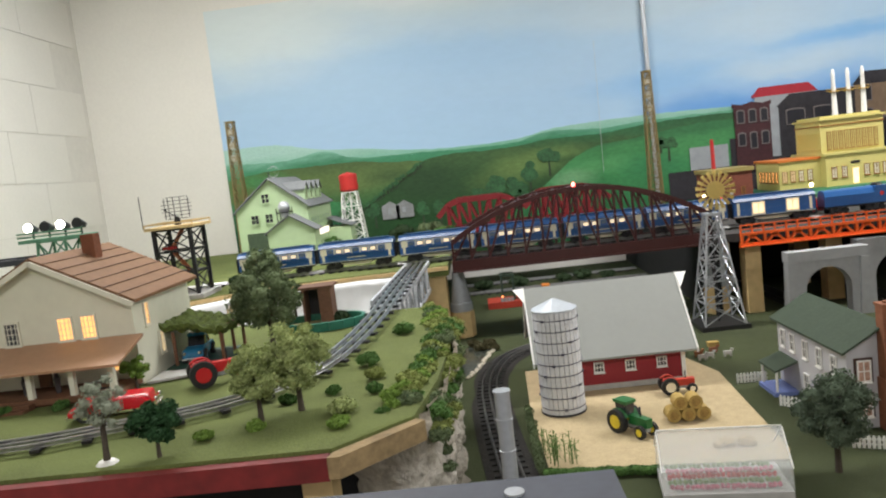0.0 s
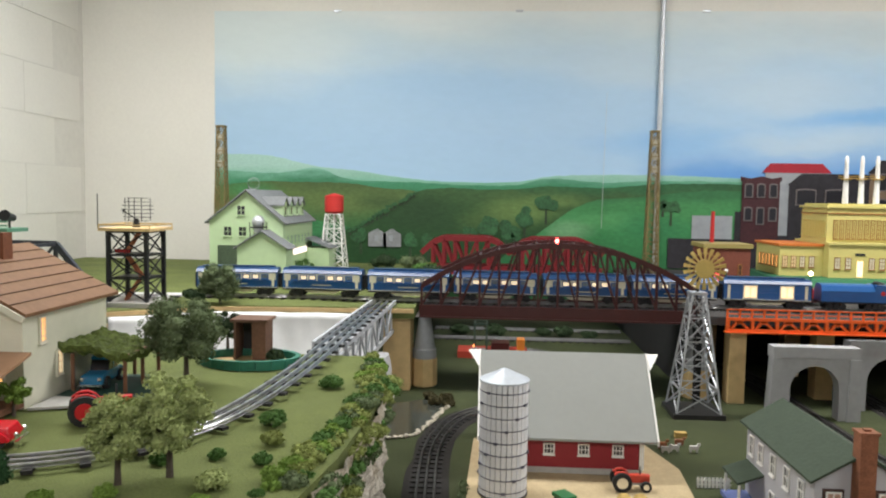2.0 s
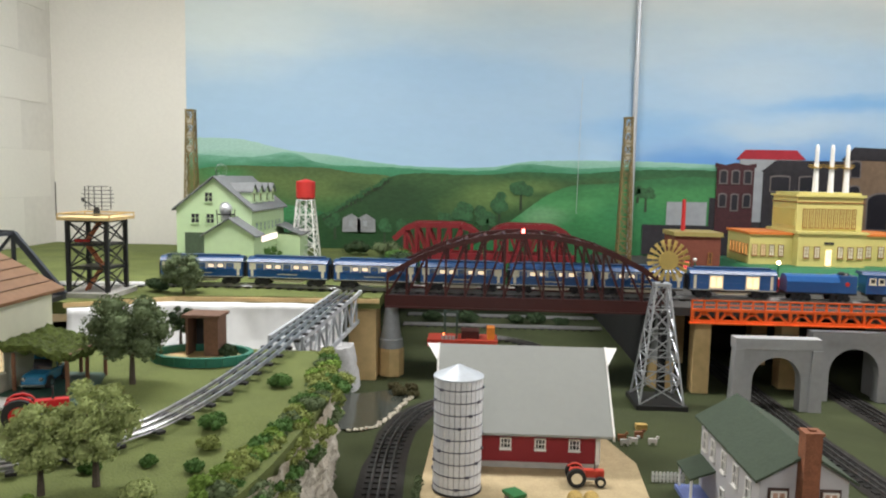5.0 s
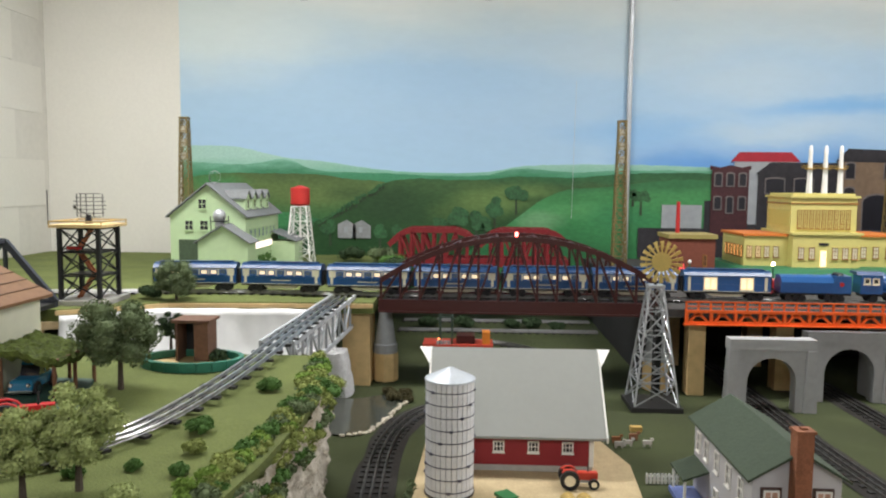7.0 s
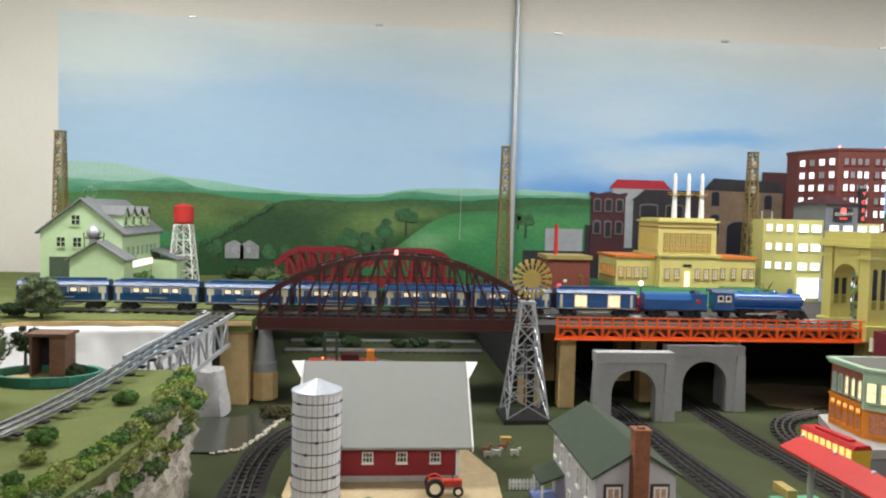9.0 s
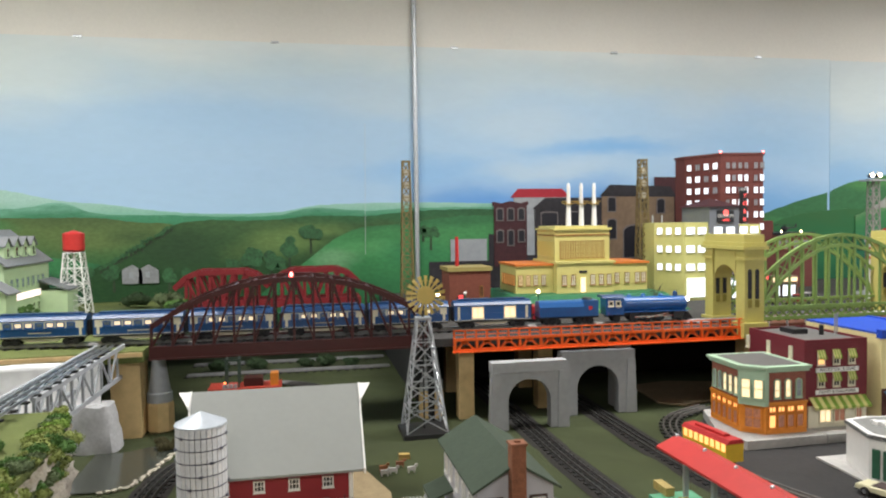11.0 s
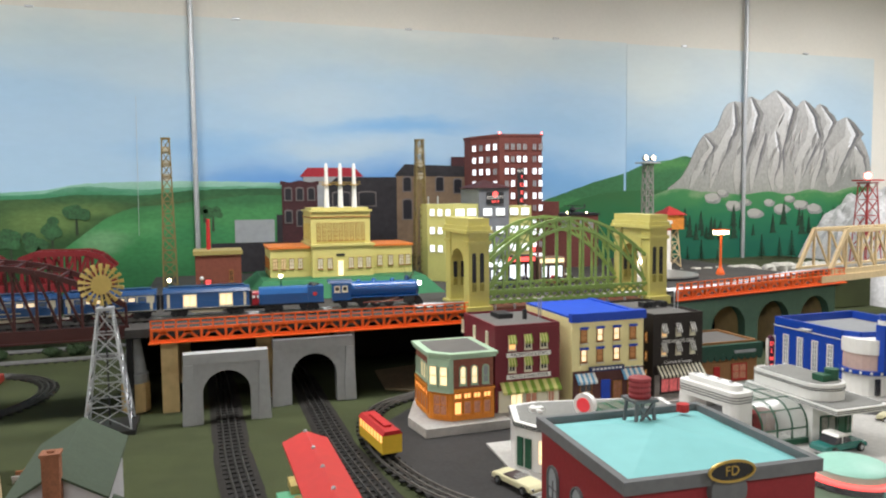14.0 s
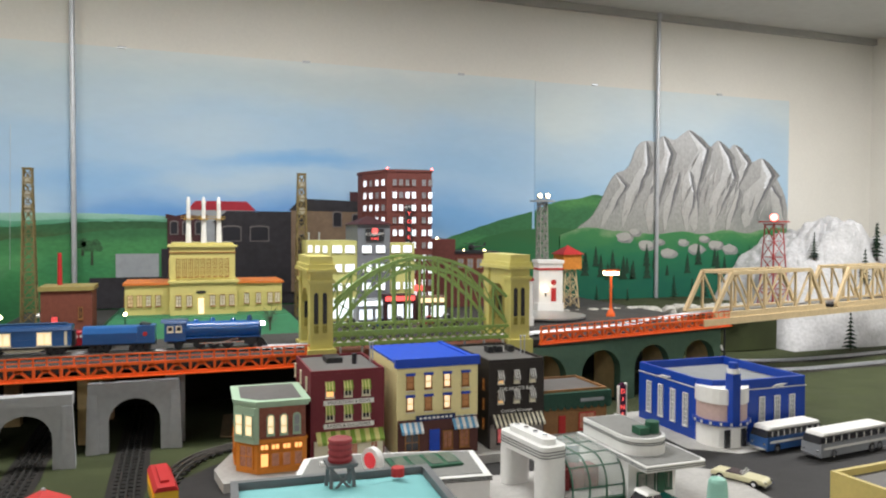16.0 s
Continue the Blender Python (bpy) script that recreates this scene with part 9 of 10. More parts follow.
# radar tower
rt = thing("radar_tower", "black steel radar tower with tan platform and dish frame", "tower", -0.60, 2.185, U)
part("footing", Geo().box(-0.07, 0.07, -0.07, 0.07, 0, 0.012), concrete, rt, "grey footing slab")
W = 0.050
for a in (-W, W):
    for b in (-W, W):
        part("leg", Geo().box(a - 0.0048, a + 0.0048, b - 0.0048, b + 0.0048, 0.0122, 0.195), dark_metal, rt)
for k in range(3):
    z0, z1 = 0.014 + k * 0.06, 0.072 + k * 0.06
    for (a, b), (c, d) in (((-W, -W), (W, -W)), ((W, -W), (W, W)), ((W, W), (-W, W)), ((-W, W), (-W, -W))):
        part("brace", Geo().beam((a, b, z0), (c, d, z1), 0.003).beam((c, d, z0), (a, b, z1), 0.003).beam((a, b, z1), (c, d, z1), 0.004), dark_metal, rt)
part("platform", Geo().box(-0.068, 0.068, -0.068, 0.068, 0.1952, 0.203), tan_wood, rt, "tan platform")
for s in (-1, 1):
    part("railing", Geo().box(-0.068, 0.068, s * 0.066 - 0.001, s * 0.066 + 0.001, 0.209, 0.213).box(s * 0.066 - 0.001, s * 0.066 + 0.001, -0.065, 0.065, 0.209, 0.213).box(-0.068, -0.065, s * 0.066 - 0.001, s * 0.066 + 0.001, 0.2032, 0.2088).box(0.065, 0.068, s * 0.066 - 0.001, s * 0.066 + 0.001, 0.2032, 0.2088), tan_wood, rt)
rust = mat("ladder_rust", (0.40, 0.13, 0.06), 0.6, var=0.15)
for z, x0, x1 in ((0.072, -0.045, 0.045), (0.132, -0.045, 0.045)):
    part("landing", Geo().box(x0, x1, -0.028, 0.040, z, z + 0.003), dark_metal, rt, "dark landing plate")
for z0, z1, s in ((0.013, 0.072, 1), (0.075, 0.132, -1), (0.135, 0.194, 1)):
    fl_ = part("stair_flight", Geo().beam((-s * 0.022, -0.022, z0), (s * 0.018, -0.022, z1), 0.003, 0.006).beam((-s * 0.022, -0.008, z0), (s * 0.018, -0.008, z1), 0.003, 0.006), rust, rt, "rust-orange stair flight")
    for k in range(6):
        t = (k + 0.5) / 6
        part("tread", Geo().box(s * (-0.022 + 0.040 * t) - 0.004, s * (-0.022 + 0.040 * t) + 0.004, -0.0204, -0.0096, z0 + (z1 - z0) * t, z0 + (z1 - z0) * t + 0.0015), rust, fl_)
sg = part("sign_bar", Geo().box(-0.032, 0.012, -0.0535, -0.0515, 0.139, 0.149), dark_metal, rt)
for k in range(6):
    part("sign_mark", Geo().box(-0.029 + k * 0.0066, -0.0245 + k * 0.0066, -0.0545, -0.0537, 0.1405, 0.1475), red_paint, sg)
part("antenna_rod", Geo().cyl((-0.072, -0.06, 0.203), (-0.072, -0.06, 0.29), 0.0012, n=6), dark_metal, rt)
dish = part("dish_pedestal", Geo().cyl((0.0, 0, 0.2032), (0.0, 0, 0.226), 0.010, 0.006, 10), dark_metal, rt)
rows = 7
for j in range(rows):
    v = -1 + 2 * j / (rows - 1)
    g = Geo()
    for i in range(8):
        u0, u1 = -1 + 2 * i / 8, -1 + 2 * (i + 1) / 8
        s = math.sqrt(max(0.15, 1 - 0.6 * v * v))
        pa = (u0 * 0.044 * s, -0.010 + 0.018 * u0 * u0, 0.250 + v * 0.030)
        pb = (u1 * 0.044 * s, -0.010 + 0.018 * u1 * u1, 0.250 + v * 0.030)
        g.beam(pa, pb, 0.0016)
    part("dish_rib", g, dark_metal, dish)
for i in range(5):
    u = -1 + 2 * i / 4
    part("dish_bar", Geo().beam((u * 0.034, -0.010 + 0.018 * u * u, 0.220), (u * 0.034, -0.010 + 0.018 * u * u, 0.280), 0.0016), dark_metal, dish)
part("feed_arm", Geo().beam((0, 0, 0.225), (-0.01, -0.045, 0.245), 0.002).ball((-0.01, -0.047, 0.247), 0.004, 8, 5), dark_metal, dish)
# green floodlight tower behind the farmhouse
ft = lattice_tower("green floodlight tower with four glowing lamps", -0.60, 1.60, P, 0.225, 0.085, 0.055, mat("tower_green", (0.12, 0.30, 0.20), 0.5, var=0.12), 3, "", "floodlight_tower", False)
part("gallery", Geo().box(-0.065, 0.065, -0.03, 0.03, 0.2252, 0.232), mat("tower_green", (0.12, 0.30, 0.20)), ft)
part("gallery_rail", Geo().box(-0.065, 0.065, -0.031, -0.029, 0.243, 0.246).box(-0.065, 0.065, -0.031, -0.029, 0.236, 0.239), mat("tower_green", (0.12, 0.30, 0.20)), ft)
for k in range(4):
    x = -0.05 + k * 0.033
    l = part("flood_lamp", Geo().cyl((x, -0.014, 0.255), (x, 0.012, 0.250), 0.0108, 0.006, 14).cyl((x, 0, 0.232), (x, 0, 0.25), 0.002, n=6), dark_metal, ft)
    if k in (0, 2):
        part("bulb", Geo().cyl((x, -0.0160, 0.2555), (x, -0.0143, 0.2552), 0.0085, n=12), bulb_white, l)
# shed with wading pool
sh = thing("brown_shed", "small brown wooden shed with an open doorway", "shed", -0.100, 1.605, P + 0.004)
bw = mat("shed_brown", (0.14, 0.075, 0.05), 0.8, var=0.2, scale=40)
part("wall_left", Geo().box(-0.029, -0.025, -0.02, 0.025, 0, 0.068), bw, sh)
part("wall_right", Geo().box(0.004, 0.029, -0.02, 0.025, 0, 0.068), bw, sh)
# Back wall is near-black: the doorway's inner shade is put into its colour.
part("wall_back_shade", Geo().box(-0.0248, 0.0038, 0.021, 0.025, 0, 0.068), dark_metal, sh)
part("roof", Geo().slab_xz([(-0.034, 0.0685), (0.034, 0.0685), (0.034, 0.0735), (-0.034, 0.0735)], -0.026, 0.029), bw, sh)
pool = thing("garden_pond", "oval green-rimmed garden pond edge", "pond", -0.095, 1.575, P)
n = 40
ring = [(0.078 * math.cos(2 * math.pi * i / n), 0.05 * math.sin(2 * math.pi * i / n)) for i in range(n)]
teal_rim = mat("pond_teal", (0.03, 0.17, 0.12), 0.5, var=0.2, scale=30)
part("bank", Geo().prism([(x * 1.06, y * 1.06) for x, y in ring], 0.0, 0.003), tan_wood, pool)
for i in range(20):
    a, b = ring[2 * i], ring[(2 * i + 2) % n]
    part("rim_block", Geo().beam((a[0] * 1.1, a[1] * 1.1, 0.008), (b[0] * 1.1, b[1] * 1.1, 0.008), 0.008, 0.016), teal_rim, pool)


# ---- blue passenger train on the main line ----
line = spline([(-1.45, 2.33, U), (-0.9, 2.30, U), (-0.62, 2.33, U), (-0.3, 2.365, U), (0.1, MAIN + 0.005, U), (0.5, MAIN, U), (0.95, MAIN, U), (1.5, MAIN - 0.02, U), (1.83, 2.297, U), (2.45, 2.295, U + 0.002)], 0.005)


def on_line(x):
    k = min(range(len(line)), key=lambda i: abs(line[i].x - x))
    d = line[min(k + 6, len(line) - 1)] - line[max(k - 6, 0)]
    return line[k], math.degrees(math.atan2(d.y, d.x))


def bogie(parent, x, n=2, r=0.0085):
    b = part("truck", Geo().box(x - 0.022, x + 0.022, -0.019, -0.015, 0.004, 0.013).box(x - 0.022, x + 0.022, 0.015, 0.019, 0.004, 0.013).box(x - 0.006, x + 0.006, -0.0148, 0.0148, 0.008, 0.014), dark_metal, parent)
    for k in range(n):
        xx = x + (k - (n - 1) / 2) * (0.026 if n == 2 else 0.018)
        for s in (-1, 1):
            part("wheel", Geo().cyl((xx, s * 0.0165, r), (xx, s * 0.0205, r), r, n=14), dark_metal, b)


def passenger_car(label, x, baggage=False):
    p, a = on_line(x)
    c = thing("passenger_car", label, "train car", p.x, p.y, p.z + 0.0096, a, "blue train")
    L, W = 0.225, 0.052
    part("floor", Geo().box(-L / 2, L / 2, -W / 2, W / 2, 0.018, 0.022), dark_metal, c)
    part("lower_side", Geo().box(-L / 2, L / 2, -W / 2, W / 2, 0.0222, 0.042), blue_train, c)
    part("upper_side", Geo().box(-L / 2, L / 2, -W / 2, W / 2, 0.0422, 0.066), blue_train, c)
    part("roof", Geo().slab_yz([(-W / 2 - 0.002, 0.0662), (W / 2 + 0.002, 0.0662), (W / 2 - 0.006, 0.074), (W / 2 - 0.016, 0.079), (-W / 2 + 0.016, 0.079), (-W / 2 + 0.006, 0.074)], -L / 2 - 0.002, L / 2 + 0.002), navy, c, "dark blue roof")
    part("clerestory", Geo().box(-L / 2 + 0.012, L / 2 - 0.012, -0.011, 0.011, 0.0792, 0.083), navy, c)
    part("stripe", Geo().box(-L / 2 - 0.0005, L / 2 + 0.0005, -W / 2 - 0.0008, W / 2 + 0.0008, 0.0225, 0.0238), cream_trim, c)
    part("underframe", Geo().slab_xz([(-0.055, 0.0178), (0.055, 0.0178), (0.035, 0.009), (-0.035, 0.009)], -0.018, 0.018), cream_trim, c, "cream underframe box")
    if baggage:
        for xx in (-0.045, 0.050):
            for s, rz in ((-W / 2, 0), (W / 2, 180)):
                window(c, xx, s, 0.028, 0.036, 0.034, rz, cream_trim, lit_pale, 2, 1)
    else:
        part("window_band", Geo().box(-L / 2 + 0.004, L / 2 - 0.004, -W / 2 - 0.0006, W / 2 + 0.0006, 0.0445, 0.0635), cream_trim, c, "cream window band")
        for k in range(7):
            xx = -0.078 + k * 0.026
            for s, rz in ((-W / 2, 0), (W / 2, 180)):
                window(c, xx, s, 0.0465, 0.0205, 0.0145, rz, blue_train, lit_pale if k in (1, 2, 4, 5) else mat("coach_pane", (0.20, 0.23, 0.25), 0.2, var=0.6, scale=60), 1, 1)
        part("name_strip", Geo().box(-0.028, 0.028, -W / 2 - 0.001, -W / 2 - 0.0001, 0.032, 0.0345), cream_trim, c)
        part("name_strip", Geo().box(-0.028, 0.028, W / 2 + 0.0001, W / 2 + 0.001, 0.032, 0.0345), cream_trim, c)
    for s in (-1, 1):
        part("end_door", Geo().box(s * (L / 2 - 0.012) - 0.0035, s * (L / 2 - 0.012) + 0.0035, -W / 2 - 0.001, W / 2 + 0.001, 0.0262, 0.062), cream_trim, c)
        part("diaphragm", Geo().box(s * L / 2 - (0.008 if s < 0 else 0.0), s * L / 2 + (0.008 if s > 0 else 0.0), -0.013, 0.013, 0.022, 0.062), dark_metal, c)
        bogie(c, s * 0.075)
    return c


TX = 1.69
LX = {"loco": TX - 0.145, "tender": TX - 0.385}
p, a = on_line(LX["loco"])
lo = thing("steam_locomotive", "glossy bright blue steam locomotive with chrome details", "locomotive", p.x, p.y, p.z + 0.0096, a, "blue train")
part("boiler", Geo().cyl((-0.07, 0, 0.052), (0.125, 0, 0.052), 0.0235, 0.0225, 24), blue_bright, lo, smooth=True)
part("smokebox", Geo().cyl((0.1252, 0, 0.052), (0.132, 0, 0.052), 0.0225, 0.018, 24), navy, lo)
part("headlamp", Geo().cyl((0.132, 0, 0.064), (0.142, 0, 0.064), 0.006, n=12), bulb_white, lo, "lit headlamp")
cab = part("cab", Geo().box(-0.125, -0.0702, -0.026, 0.026, 0.024, 0.074), blue_bright, lo)
part("cab_roof", Geo().slab_yz([(-0.028, 0.0742), (0.028, 0.0742), (0.018, 0.082), (-0.018, 0.082)], -0.135, -0.066), navy, lo)
for s, rz in ((-0.026, 0), (0.026, 180)):
    for xx in (-0.110, -0.088):
        window(lo, xx, s, 0.050, 0.016, 0.016, rz, cream_trim, dark_glass, 1, 1)
part("running_board", Geo().box(-0.07, 0.13, -0.026, 0.026, 0.030, 0.033), blue_bright, lo)
for xx, h in ((0.10, 0.016), (0.055, 0.009), (0.0, 0.011), (-0.045, 0.008)):
    part("dome", Geo().lathe((xx, 0, 0.073), [(0.008, -0.004), (0.0075, h * 0.6), (0.004, h)], 12), navy if h > 0.015 else blue_bright, lo, smooth=True)
for s in (-1, 1):
    part("handrail", Geo().cyl((-0.06, s * 0.0245, 0.06), (0.125, s * 0.0245, 0.06), 0.0009, n=6), chrome, lo)
    part("cylinder", Geo().box(0.085, 0.118, s * 0.021 - 0.006, s * 0.021 + 0.006, 0.010, 0.0298), dark_metal, lo)
    part("side_rod", Geo().beam((-0.035, s * 0.0235, 0.0155), (0.09, s * 0.0235, 0.018), 0.002, 0.004), chrome, lo)
    part("valve_gear", Geo().beam((0.0, s * 0.0245, 0.012), (0.07, s * 0.0245, 0.027), 0.002, 0.003), chrome, lo)
    for k in range(3):
        part("driving_wheel", Geo().cyl((-0.035 + k * 0.038, s * 0.0165, 0.0165), (-0.035 + k * 0.038, s * 0.0215, 0.0165), 0.0168, n=18), dark_metal, lo)
    for xx in (0.105, 0.128):
        part("pilot_wheel", Geo().cyl((xx, s * 0.016, 0.009), (xx, s * 0.020, 0.009), 0.009, n=14), dark_metal, lo)
    part("trailing_wheel", Geo().cyl((-0.09, s * 0.017, 0.011), (-0.09, s * 0.021, 0.011), 0.011, n=14), dark_metal, lo)
part("frame", Geo().box(-0.12, 0.125, -0.014, 0.014, 0.016, 0.0298), dark_metal, lo)
part("pilot", Geo().slab_xz([(0.126, 0.004), (0.150, 0.004), (0.135, 0.026), (0.126, 0.028)], -0.018, 0.018), dark_metal, lo, "black cowcatcher")
p, a = on_line(LX["tender"])
te = thing("locomotive_tender", "blue locomotive tender with rounded tank", "train car", p.x, p.y, p.z + 0.0096, a, "blue train")
part("frame", Geo().box(-0.092, 0.092, -0.022, 0.022, 0.018, 0.0235), dark_metal, te)
part("tank", Geo().slab_yz([(-0.026, 0.0237), (0.026, 0.0237), (0.027, 0.052), (0.020, 0.066), (0.008, 0.070), (-0.008, 0.070), (-0.020, 0.066), (-0.027, 0.052)], -0.09, 0.045), blue_train, te)
part("coal_bunker", Geo().slab_yz([(-0.026, 0.0237), (0.026, 0.0237), (0.026, 0.070), (-0.026, 0.070)], 0.0452, 0.09), blue_train, te)
part("badge", Geo().cyl((0.065, -0.0275, 0.048), (0.065, -0.0262, 0.048), 0.006, n=14), red_paint, te, "round red badge")
part("coal", Geo().ball((0.062, 0, 0.0705), 0.016, 10, 6, 0.5, 0.2), dark_metal, te)
for x in (-0.05, 0.05):
    bogie(te, x, 3, 0.009)
passenger_car("blue baggage car with lit doorways", TX - 0.615, True)
for k in range(6):
    passenger_car("blue passenger car with cream stripe and lit windows", TX - 0.615 - 0.243 * (k + 1))


# ---- rocks, trees and shrubs ----
leaf_mats = {}


def leaf_mat(name, col, var=0.45):
    return mat("foliage_" + name, col, 0.9, var=var, scale=60, island=0.9, spec=0.15)


OAK = leaf_mat("oak", (0.115, 0.15, 0.075))
WILLOW = leaf_mat("willow", (0.30, 0.35, 0.14))
DARK = leaf_mat("dark", (0.038, 0.062, 0.030))
BRIGHT = leaf_mat("bright", (0.16, 0.25, 0.05))
YELLOW = leaf_mat("yellow", (0.21, 0.245, 0.075))
GREY = leaf_mat("grey", (0.24, 0.265, 0.20))
MID = leaf_mat("mid", (0.075, 0.15, 0.04))
bark = mat("bark", (0.075, 0.06, 0.045), 0.9, var=0.3, scale=60)


def flakes(centres, count, size, squash=0.8):
    """Many small leaf flakes in clumps: centres are (x, y, z, radius)."""
    vs, fs = [], []
    count, size = int(count * 1.8), size * 0.72
    weights = [c[3] ** 2 for c in centres]
    for c in random.choices(centres, weights, k=count):
        a, b = random.uniform(0, 2 * math.pi), math.acos(random.uniform(-1, 1))
        rr = c[3] * random.uniform(0.55, 1.0) ** 0.6
        p = Vector((c[0] + rr * math.sin(b) * math.cos(a), c[1] + rr * math.sin(b) * math.sin(a), c[2] + rr * math.cos(b) * squash))
        n = Vector((random.gauss(0, 1), random.gauss(0, 1), random.gauss(0, 1))).normalized()
        t = n.orthogonal().normalized() * size * random.uniform(0.6, 1.3)
        u = n.cross(t.normalized()) * size * random.uniform(0.4, 0.9)
        o = len(vs)
        vs += [p - t, p + u, p + t, p - u]
        fs.append((o, o + 1, o + 2, o + 3))
    g = Geo()
    g.v, g.f = [tuple(v) for v in vs], fs
    return g


def core(centres, k=0.72):
    g = Geo()
    for c in centres:
        g.ball(c[:3], c[3] * k, 8, 5, 0.85, 0.12)
    return g


def tree(label, x, y, z, h, r, leaf, n=1500, size=0.0038, clumps=16, low=0.30, lean=0.0, flat_top=0.75):
    """A model tree: tapered trunk with limbs and a ragged crown of clumps."""
    t = thing("model_tree", label, "tree", x, y, z)
    cz = h * (low + (1 - low) / 2)
    hz = h * (1 - low) / 2
    cs = []
    for i in range(clumps):
        a = i * 2.399 + random.uniform(-0.4, 0.4)
        v = -0.9 + 1.8 * (i + 0.5) / clumps
        s = math.sqrt(max(0, 1 - v * v)) * random.uniform(0.55, 0.85)
        cs.append((lean * h + r * s * math.cos(a), r * s * math.sin(a), cz + hz * v * 0.85, r * random.uniform(0.26, 0.42)))
    cs.append((lean * h, 0, cz, r * 0.5))
    g = Geo().cyl((0, 0, -0.002), (lean * h * 0.5, 0, h * (low + 0.1)), h * 0.028 + 0.0012, h * 0.02 + 0.0006, 8)
    for c in cs[::3]:
        g.cyl((lean * h * 0.5, 0, h * (low + 0.06)), c[:3], h * 0.012 + 0.0004, 0.0005, 5)
    part("trunk", g, bark, t)
    tagged(part("crown", flakes(cs, n, size), leaf, t), kind="stuff")
    part("inner_crown", core(cs, 0.62), leaf, t)
    return t


def bush(label, x, y, z, r, leaf, n=420, size=0.0032, group=""):
    b = thing("shrub", label, "shrub", x, y, z, 0, group)
    cs = []
    for i in range(6):
        a = i * 1.05 + random.uniform(-0.3, 0.3)
        cs.append((0.55 * r * math.cos(a), 0.55 * r * math.sin(a), r * random.uniform(0.35, 0.7), r * random.uniform(0.35, 0.55)))
    cs.append((0, 0, r * 0.6, r * 0.6))
    tagged(part("leaf_clump", flakes(cs, n, size), leaf, b), kind="stuff")
    part("inner_clump", core(cs, 0.7), leaf, b)
    return b


tree("large round dark green oak tree", -0.147, 1.42, P, 0.138, 0.066, OAK, 3200, 0.0036, 22, 0.26)
tree("small round dark tree behind the shed", -0.158, 1.635, P, 0.085, 0.024, DARK, 800, 0.003, 10, 0.34)
bush("round dark bush beside the shed", -0.060, 1.602, P, 0.020, DARK, 500)
tree("sparse grey-green tree at the plateau edge", -0.197, 0.932, P - 0.001, 0.100, 0.029, GREY, 420, 0.003, 12, 0.36, 0.03)
solid("tree_base", Geo().lathe((-0.197, 0.932, P - 0.0005), [(0.012, 0), (0.009, 0.003), (0.003, 0.004)], 12), white_paint, "small white plaster disc at a tree foot", "base")
tree("dark green low tree at the plateau edge", -0.140, 0.935, P - 0.001, 0.062, 0.029, leaf_mat("deep", (0.03, 0.075, 0.03)), 900, 0.0034, 10, 0.30)
tree("pale yellow-green willow tree", -0.052, 1.022, P, 0.098, 0.036, WILLOW, 1700, 0.0032, 16, 0.25)
tree("tall pale yellow-green willow tree", -0.010, 1.050, P, 0.112, 0.040, WILLOW, 2000, 0.0032, 18, 0.22)
tree("bright green young tree beside the porch", -0.305, 1.235, P, 0.052, 0.022, BRIGHT, 700, 0.003, 9, 0.3)
tree("wide dark tree in front of the main line", -0.395, 2.235, U, 0.105, 0.058, OAK, 2200, 0.004, 18, 0.12)
bush("dark bush beside the main line", -0.475, 2.25, U, 0.034, DARK, 700, 0.004)
tree("slim green tree before the depot", -0.262, 2.62, U, 0.095, 0.030, MID, 1000, 0.004, 12, 0.28)
tree("large dark green tree beside the grey house", 0.705, 1.215, G, 0.146, 0.051, leaf_mat("slate", (0.09, 0.12, 0.08)), 3200, 0.0036, 22, 0.30)
for x, y, r, m, nm in ((-0.105, 0.975, 0.012, BRIGHT, "small bright green shrub"), (-0.050, 0.992, 0.012, BRIGHT, "small bright green shrub"), (0.052, 0.972, 0.014, BRIGHT, "small bright green shrub"), (0.045, 1.022, 0.019, WILLOW, "pale green shrub"), (-0.036, 1.085, 0.012, MID, "dark green shrub"),
                       (0.082, 1.432, 0.020, MID, "dark green shrub"), (0.047, 1.232, 0.020, MID, "dark green shrub"), (0.066, 1.165, 0.015, YELLOW, "yellow-green shrub"), (0.018, 1.11, 0.010, MID, "dark green shrub"), (-0.47, 1.165, 0.013, MID, "round porch shrub"), (-0.385, 1.165, 0.014, MID, "round porch shrub"), (0.075, 1.10, 0.012, MID, "dark green shrub"), (0.10, 1.05, 0.014, BRIGHT, "small bright green shrub")):
    bush(nm + " on the plateau", x, y, P - 0.001, r, m, 420, 0.0028, "plateau shrubs")
# foliage along the cliff
edge = spline([(0.10, 1.00, P), (0.125, 1.10, P), (0.140, 1.22, P), (0.148, 1.33, P), (0.143, 1.45, P), (0.125, 1.56, P), (0.10, 1.65, P)], 0.0115)
for i, p in enumerate(edge):
    m = (YELLOW, MID, YELLOW, BRIGHT, OAK)[i % 5]
    bush("tangled yellow-green shrub hanging over the cliff", p.x + random.uniform(-0.012, 0.012), p.y, P - 0.005 - random.uniform(0, 0.008), random.uniform(0.010, 0.023), m, 300, 0.0032, "cliff shrubs")
for x, y, z in ((0.152, 1.05, 0.40), (0.150, 1.075, 0.37), (0.150, 1.09, 0.345), (0.150, 1.10, 0.32), (0.157, 1.18, 0.38), (0.160, 1.27, 0.375), (0.156, 1.40, 0.37)):
    bush("dark ivy clump on the cliff face", x, y, z, 0.018, OAK, 300, 0.003, "cliff shrubs")
